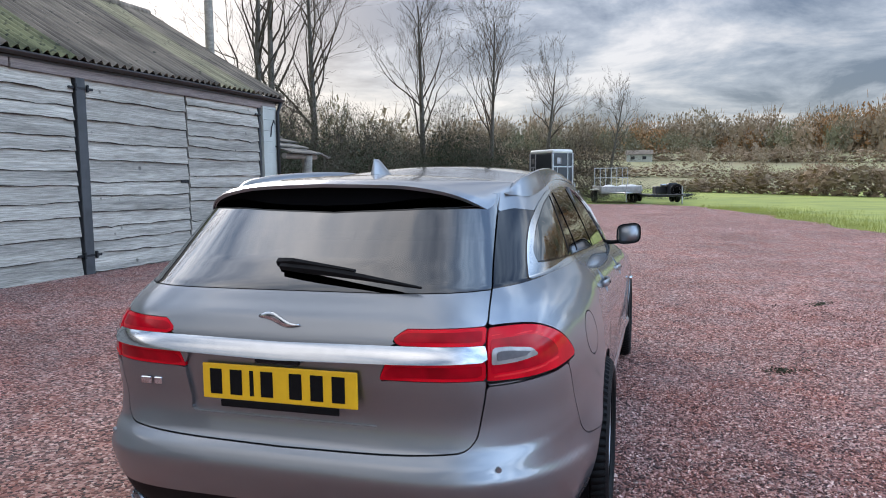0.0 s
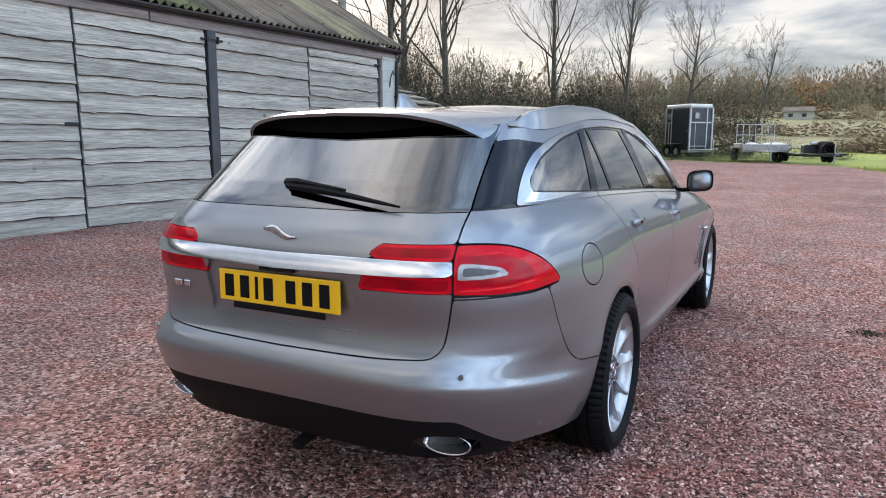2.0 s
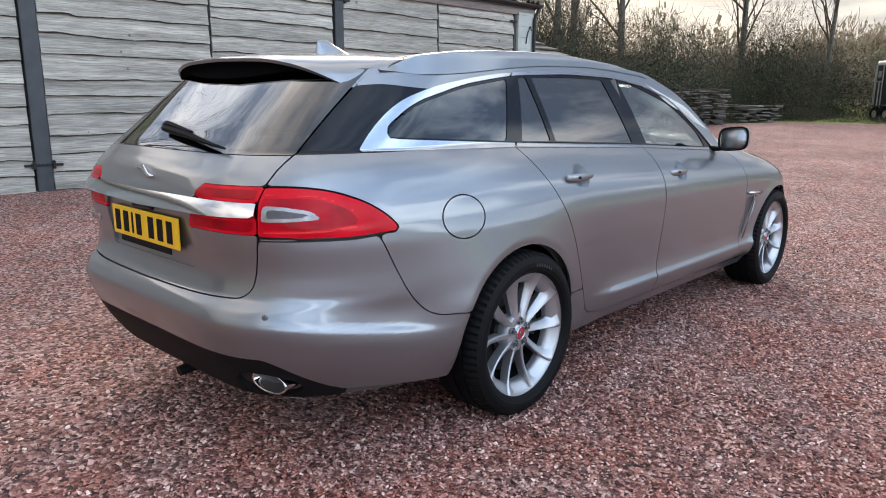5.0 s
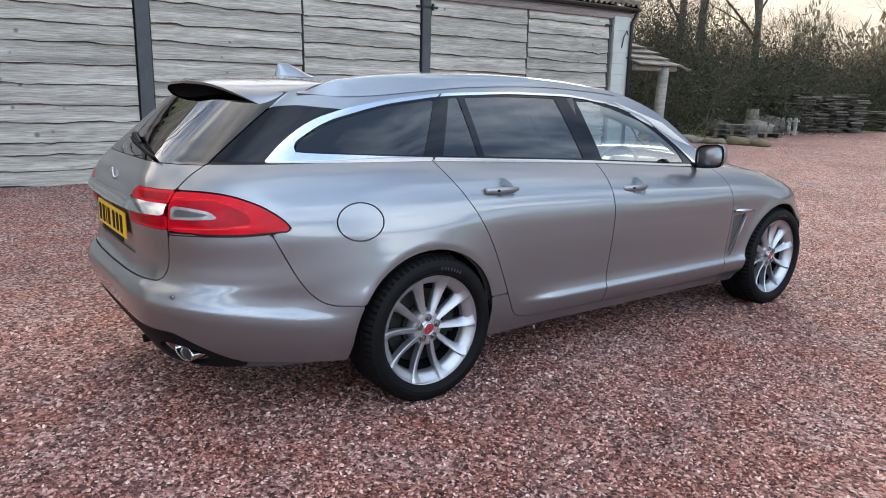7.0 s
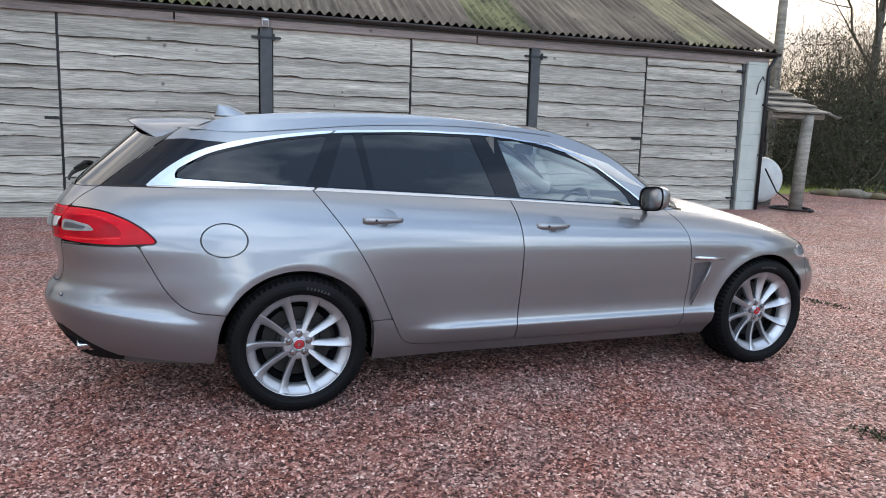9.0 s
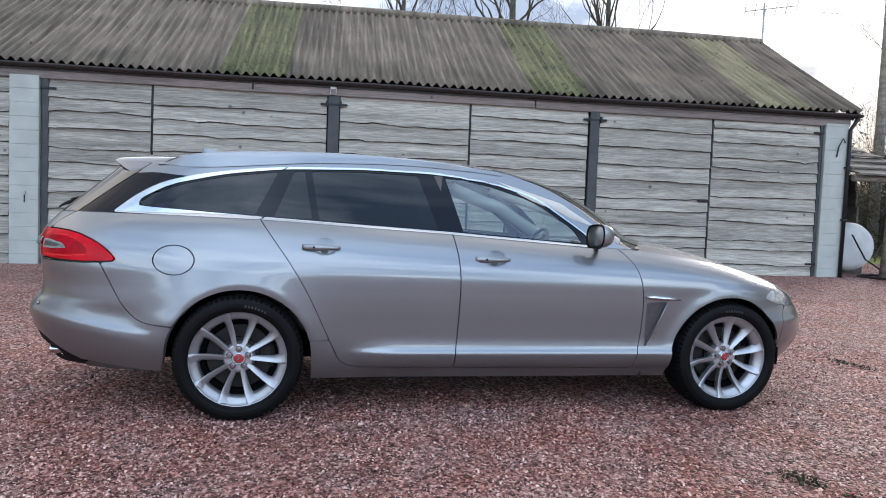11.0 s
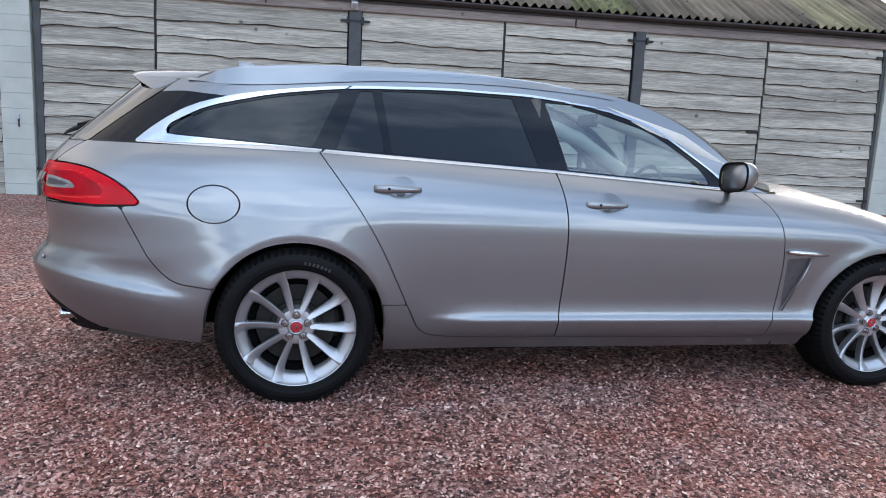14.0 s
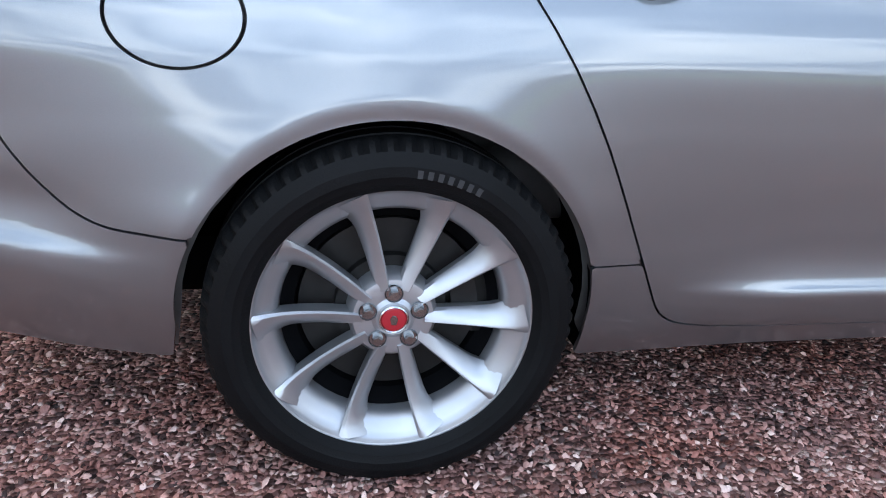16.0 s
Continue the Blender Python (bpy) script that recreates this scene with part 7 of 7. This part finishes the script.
def shrub_template(stems, depth=3):
    """A bush one metre high and wide."""
    tw = Strands()
    for s in range(stems):
        a = rng.uniform(0, 2 * math.pi)
        k = rng.uniform(0.1, 0.75)
        d = np.array([math.cos(a) * k, math.sin(a) * k, 1.0])
        p = np.array([rng.normal() * 0.15, rng.normal() * 0.15, -0.02])
        grow(tw, p, d / np.linalg.norm(d), rng.uniform(0.36, 0.52), 0.0060, depth, 0.7, 0.02, 0.22, 0.66, 3, 0.0016)
    return np.array(tw.v), np.array(tw.f)


def leaf_template(n):
    """Small leaves in the crown and a tangle of fine twigs through the whole bush."""
    lf = Strands()
    for k in range(n):
        q = np.clip(rng.normal(size=3), -1.5, 1.5)
        lf.leaf(np.array([q[0] * 0.28, q[1] * 0.28, 0.44 + q[2] * 0.22]), rng.uniform(0.010, 0.022))
    for k in range(int(3.3 * n)):
        q = rng.normal(size=2)
        lf.sprig(np.array([q[0] * 0.27, q[1] * 0.27, rng.random() ** 1.5 * 0.85]), rng.uniform(0.03, 0.085))
    for k in range(n // 2):
        q = rng.normal(size=2)
        lf.leaf(np.array([q[0] * 0.17, q[1] * 0.17, rng.uniform(0.0, 0.55)]), rng.uniform(0.02, 0.045))
    return np.array(lf.v), np.array(lf.f)


SHRUBS = [shrub_template(7) for _ in range(6)]
LEAFAGE = [leaf_template(n) for n in (420, 600, 800, 1000)]


def along(line, width, step, h, w):
    out = []
    for (x0, y0), (x1, y1) in zip(line, line[1:]):
        ln = math.hypot(x1 - x0, y1 - y0)
        m = max(1, int(ln / step))
        for k in range(m):
            t, off = (k + rng.random()) / m, rng.normal() * width
            hh = h * rng.uniform(0.7, 1.15) * (0.82 + 0.30 * math.sin(x0 + (x1 - x0) * t * 1.3 + 0.7 * (y0 + (y1 - y0) * t)))
            out.append((x0 + (x1 - x0) * t - (y1 - y0) / ln * off, y0 + (y1 - y0) * t + (x1 - x0) / ln * off, hh, w * rng.uniform(0.8, 1.25)))
    return out


def thicket(name, line, width, h, step, mat, leaf_mat, w, label, category, leafy=1.0):
    spots = along(line, width, step, h, w)
    tagged(gather(name, SHRUBS, spots, mat), label, category, kind="stuff")
    tagged(gather(name + "_leaves", LEAFAGE, [q for q in spots if rng.random() < leafy], leaf_mat), label + ", its leaves", category, kind="stuff")


thicket("thicket", [(-11.5, 14.5), (-11.8, 19), (-12.4, 25), (-11.5, 30), (-9.5, 34), (-7, 37.5)], 1.3, 5.0, 0.46, TWIG, IVY, 3.2, "tangled bare brown thicket with ivy", "thicket")
thicket("back_thicket", [(-14.5, 16), (-16.5, 22), (-16.5, 30), (-13.5, 36), (-9, 41), (-4, 41.5), (-1.6, 41.0)], 1.4, 5.2, 0.75, TWIG, LEAF_BROWN, 3.6, "tangled bare brown thicket behind the trailers", "thicket")
thicket("undergrowth", [(-9.6, 16.5), (-10.6, 22), (-10.2, 28), (-8, 32.5), (-5.5, 35.8), (-1, 37.5), (3, 38)], 0.6, 1.3, 1.3, TWIG, IVY, 1.9, "low brambles and weeds along the yard's edge", "brambles")


thicket("weeds", [(-8.6, 30.2), (-6.8, 31.2), (-4.6, 31.5), (-2.4, 31.2), (0.6, 31.4)], 0.35, 0.55, 0.55, TWIG, IVY, 1.1, "low dead weeds and grass at the yard's edge", "weeds")


def hedge_template(n):
    """One metre of hedge, one metre high."""
    st = Strands()
    for k in range(n):
        p = np.array([rng.normal() * 0.28, rng.uniform(-0.7, 0.7), rng.random() ** 0.8])
        if rng.random() < 0.40:
            d = rng.normal(size=3) + np.array([0, 0, 1.2])
            st.bar([p, p + d / np.linalg.norm(d) * 0.2], [0.009, 0.003])
        else:
            st.leaf(p, rng.uniform(0.04, 0.10))
    for k in range(60):
        st.leaf(np.array([rng.normal() * 0.14, rng.uniform(-0.7, 0.7), rng.uniform(0.0, 0.85)]), rng.uniform(0.14, 0.26))
    return np.array(st.v), np.array(st.f)


HEDGES = [hedge_template(250) for _ in range(5)]


def hedge(name, line, h, width, step, mat, label):
    tagged(gather(name, HEDGES, along(line, 0.15 * width, step, h, width), mat), label, "hedge", kind="stuff")


HEDGE_BROWN = material("winter_hedge", (0.33, 0.235, 0.155), 0.9, vary=0.5, scale=0.4, second=(0.24, 0.19, 0.12))
hedge("field_hedge", [(3.2, 55), (9, 49), (16, 43), (30, 34), (60, 20)], 1.9, 1.9, 0.55, HEDGE_BROWN, "brown clipped winter hedge beyond the grass")
hedge("far_hedge", [(-50, 148), (-10, 140), (40, 128), (70, 122)], 2.6, 4.0, 2.0, HEDGE_BROWN, "dark hedge across the far pasture")
hedge("hill_hedge", [(-80, 235), (-20, 205), (30, 190), (120, 170)], 3.0, 5.0, 2.6, HEDGE_BROWN, "dark hedge on the hillside")


def wood_template(n):
    """A far tree one metre high and two half-widths wide."""
    st = Strands()
    st.bar([np.array([0, 0, -0.05]), np.array([0, 0, 0.8])], [0.05, 0.015], 4)
    for k in range(n):
        q = rng.normal(size=3)
        q /= np.linalg.norm(q)
        r = rng.random() ** 0.4
        p = np.array([q[0] * r, q[1] * r, 0.58 + q[2] * 0.42 * r])
        if rng.random() < 0.3:
            d = rng.normal(size=3) * 0.5 + np.array([0, 0, 1.0]) + q * 0.7
            st.bar([p, p + d / np.linalg.norm(d) * 0.3 * np.array([1, 1, 0.5])], [0.018, 0.006])
        else:
            st.leaf(p, rng.uniform(0.06, 0.17))
    for k in range(40):
        q = rng.normal(size=3)
        st.leaf(np.array([q[0] * 0.4, q[1] * 0.4, rng.uniform(0.05, 0.75)]), rng.uniform(0.15, 0.34))
    return np.array(st.v), np.array(st.f)


WOODS = [wood_template(170) for _ in range(6)]


def woods(name, mat, spots, label):
    tagged(gather(name, WOODS, spots, mat), label, "woods", kind="stuff")


def scatter(n, x0, x1, y0, y1, h):
    return [(rng.uniform(x0, x1), rng.uniform(y0, y1), h * rng.uniform(0.5, 1.25), h * rng.uniform(0.25, 0.55)) for _ in range(n)]


WOOD_A = material("far_brown_wood", (0.36, 0.275, 0.19), 0.95, vary=0.6, scale=0.05, second=(0.27, 0.23, 0.155))
WOOD_B = material("far_russet_wood", (0.42, 0.235, 0.10), 0.95, vary=0.5, scale=0.05, second=(0.28, 0.18, 0.095))
WOOD_C = material("far_evergreen", (0.20, 0.20, 0.12), 0.95, vary=0.5, scale=0.05, second=(0.17, 0.15, 0.095))
woods("far_wood", WOOD_A, scatter(190, -80, 110, 262, 320, 14) + scatter(45, 45, 110, 225, 262, 12), "bare brown woods on the far hill")
woods("russet_wood", WOOD_B, scatter(40, 50, 100, 240, 275, 14) + scatter(30, -20, 40, 255, 290, 11), "russet-leaved woods on the far hill")
woods("dark_wood", WOOD_C, scatter(45, -70, 60, 225, 270, 9) + scatter(20, 80, 120, 240, 300, 15), "dark evergreen trees on the far hill")
woods("near_copse", WOOD_A, scatter(40, -70, -22, 60, 120, 9) + scatter(30, 10, 60, 180, 200, 4), "scattered bare trees across the fields")
house = empty("farm_building", "low grey farm building far off on the hillside", "building", at=(-3, 196, gz(-3, 196)))
hz = gz(-3, 196)
part("wall", bevelled((-5.3, 193, hz - 0.5), (1.3, 199, hz + 1.7), 0.05, 1), BLOCK, house)
part("roof", loft([[(-5.6, 192.5, hz + 1.7), (-5.6, 199.5, hz + 1.7), (-5.6, 196, hz + 3.0)], [(1.6, 192.5, hz + 1.7), (1.6, 199.5, hz + 1.7), (1.6, 196, hz + 3.0)]]), ROOF_GREY, house)
part("window", bevelled((-4.2, 192.9, hz + 0.4), (-3.2, 193.02, hz + 1.2), 0.02, 1), TRAILER_BLACK, house)
part("window", bevelled((-1.2, 192.9, hz + 0.4), (-0.2, 193.02, hz + 1.2), 0.02, 1), TRAILER_BLACK, house)

# tufts at the grass edge
tf = Strands()
for k in range(6000):
    t = rng.random()
    line = [(3.0, 28.6), (4.2, 25.5), (5.3, 20.8), (6.5, 15.9), (8.6, 9.5)]
    i = min(int(t * 4), 3)
    u = t * 4 - i
    x = line[i][0] + (line[i + 1][0] - line[i][0]) * u + abs(rng.normal()) * 1.6 - 0.15
    y = line[i][1] + (line[i + 1][1] - line[i][1]) * u + rng.normal() * 0.3
    p = np.array([x, y, gz(x, y) - 0.03])
    d = rng.normal(size=3) * 0.35 + np.array([0, 0, 1.0])
    tf.bar([p, p + d * rng.uniform(0.05, 0.14)], [0.006, 0.001])
tagged(quad_mesh("grass_edge", tf.v, tf.f, GRASS), "ragged grass blades along the gravel's edge", "grass", kind="stuff")


# dark dead weeds caught in the gravel
for lx, ly, wide, deep, turn in ((2.02, 2.58, 0.16, 0.07, 0.4), (-0.23, 4.86, 0.30, 0.05, 0.1), (2.9, 5.6, 0.20, 0.08, 0.9)):
    lt = Strands()
    for k in range(160):
        u, v = rng.normal() * wide * 0.5, rng.normal() * deep * 0.5
        x, y = lx + u * math.cos(turn) - v * math.sin(turn), ly + u * math.sin(turn) + v * math.cos(turn)
        p = np.array([x, y, gz(x, y) + rng.uniform(0.004, 0.016)])
        if k % 3:
            lt.leaf(p, rng.uniform(0.012, 0.030))
        else:
            lt.sprig(p, rng.uniform(0.02, 0.06))
    tagged(quad_mesh("dead_weeds", lt.v, lt.f, IVY), "small dark patch of dead weeds in the gravel", "weeds", kind="stuff")


# ---- loose stones of the gravel, where the camera passes nearest ----
def loose_stones(name, n, x0, x1, y0, y1, smin, smax, keep=None):
    pts = rng.uniform((x0, y0), (x1, y1), (n, 2))
    if keep is not None:
        pts = pts[keep(pts[:, 0], pts[:, 1])]
    n = len(pts)
    base = np.array([(1, 0, 0), (0.31, 0.95, 0), (-0.81, 0.59, 0), (-0.81, -0.59, 0), (0.31, -0.95, 0), (0.25, 0.1, 0.8), (-0.3, -0.15, 0.75)])
    faces = np.array([(0, 1, 5), (1, 2, 5), (2, 6, 5), (2, 3, 6), (3, 4, 6), (4, 0, 5), (4, 5, 6)])
    jit = base[None] + rng.normal(size=(n, 7, 3)) * 0.24
    s = rng.uniform(smin, smax, (n, 1, 1)) * np.array([1.0, 0.72, 0.62])[None, None]
    v = jit * s * 0.5
    tilt = rng.normal(size=(n, 2)) * 0.35
    v[:, :, 2] += v[:, :, 0] * tilt[:, None, 0] + v[:, :, 1] * tilt[:, None, 1]
    a = rng.uniform(0, 2 * np.pi, n)
    c, si = np.cos(a)[:, None], np.sin(a)[:, None]
    x = v[:, :, 0] * c - v[:, :, 1] * si + pts[:, 0:1]
    y = v[:, :, 0] * si + v[:, :, 1] * c + pts[:, 1:2]
    z = v[:, :, 2] + ground_z(pts[:, 0], pts[:, 1])[:, None] + rng.uniform(0.0, 0.006, (n, 1))
    vv = np.stack([x, y, z], -1).reshape(-1, 3)
    ff = (faces[None] + 7 * np.arange(n)[:, None, None]).reshape(-1, 3)
    me = bpy.data.meshes.new(name)
    me.vertices.add(len(vv))
    me.vertices.foreach_set("co", vv.ravel())
    me.loops.add(len(ff) * 3)
    me.loops.foreach_set("vertex_index", ff.ravel().astype(np.int32))
    me.polygons.add(len(ff))
    me.polygons.foreach_set("loop_start", np.arange(0, len(ff) * 3, 3, dtype=np.int32))
    me.update(calc_edges=True)
    me.materials.append(LOOSE)
    tagged(new(name, me), "loose red, pink and grey crushed stones", "gravel", kind="stuff")


LOOSE = stone_material()
loose_stones("near_stones", 27000, 0.35, 2.3, -1.9, 2.1, 0.008, 0.018)
loose_stones("yard_stones", 64000, -1.6, 5.2, -3.6, 5.5, 0.010, 0.024, lambda x, y: (x > -1.2) & ~((np.abs(x) < 0.6) & (y > -0.6) & (y < 3.2)))
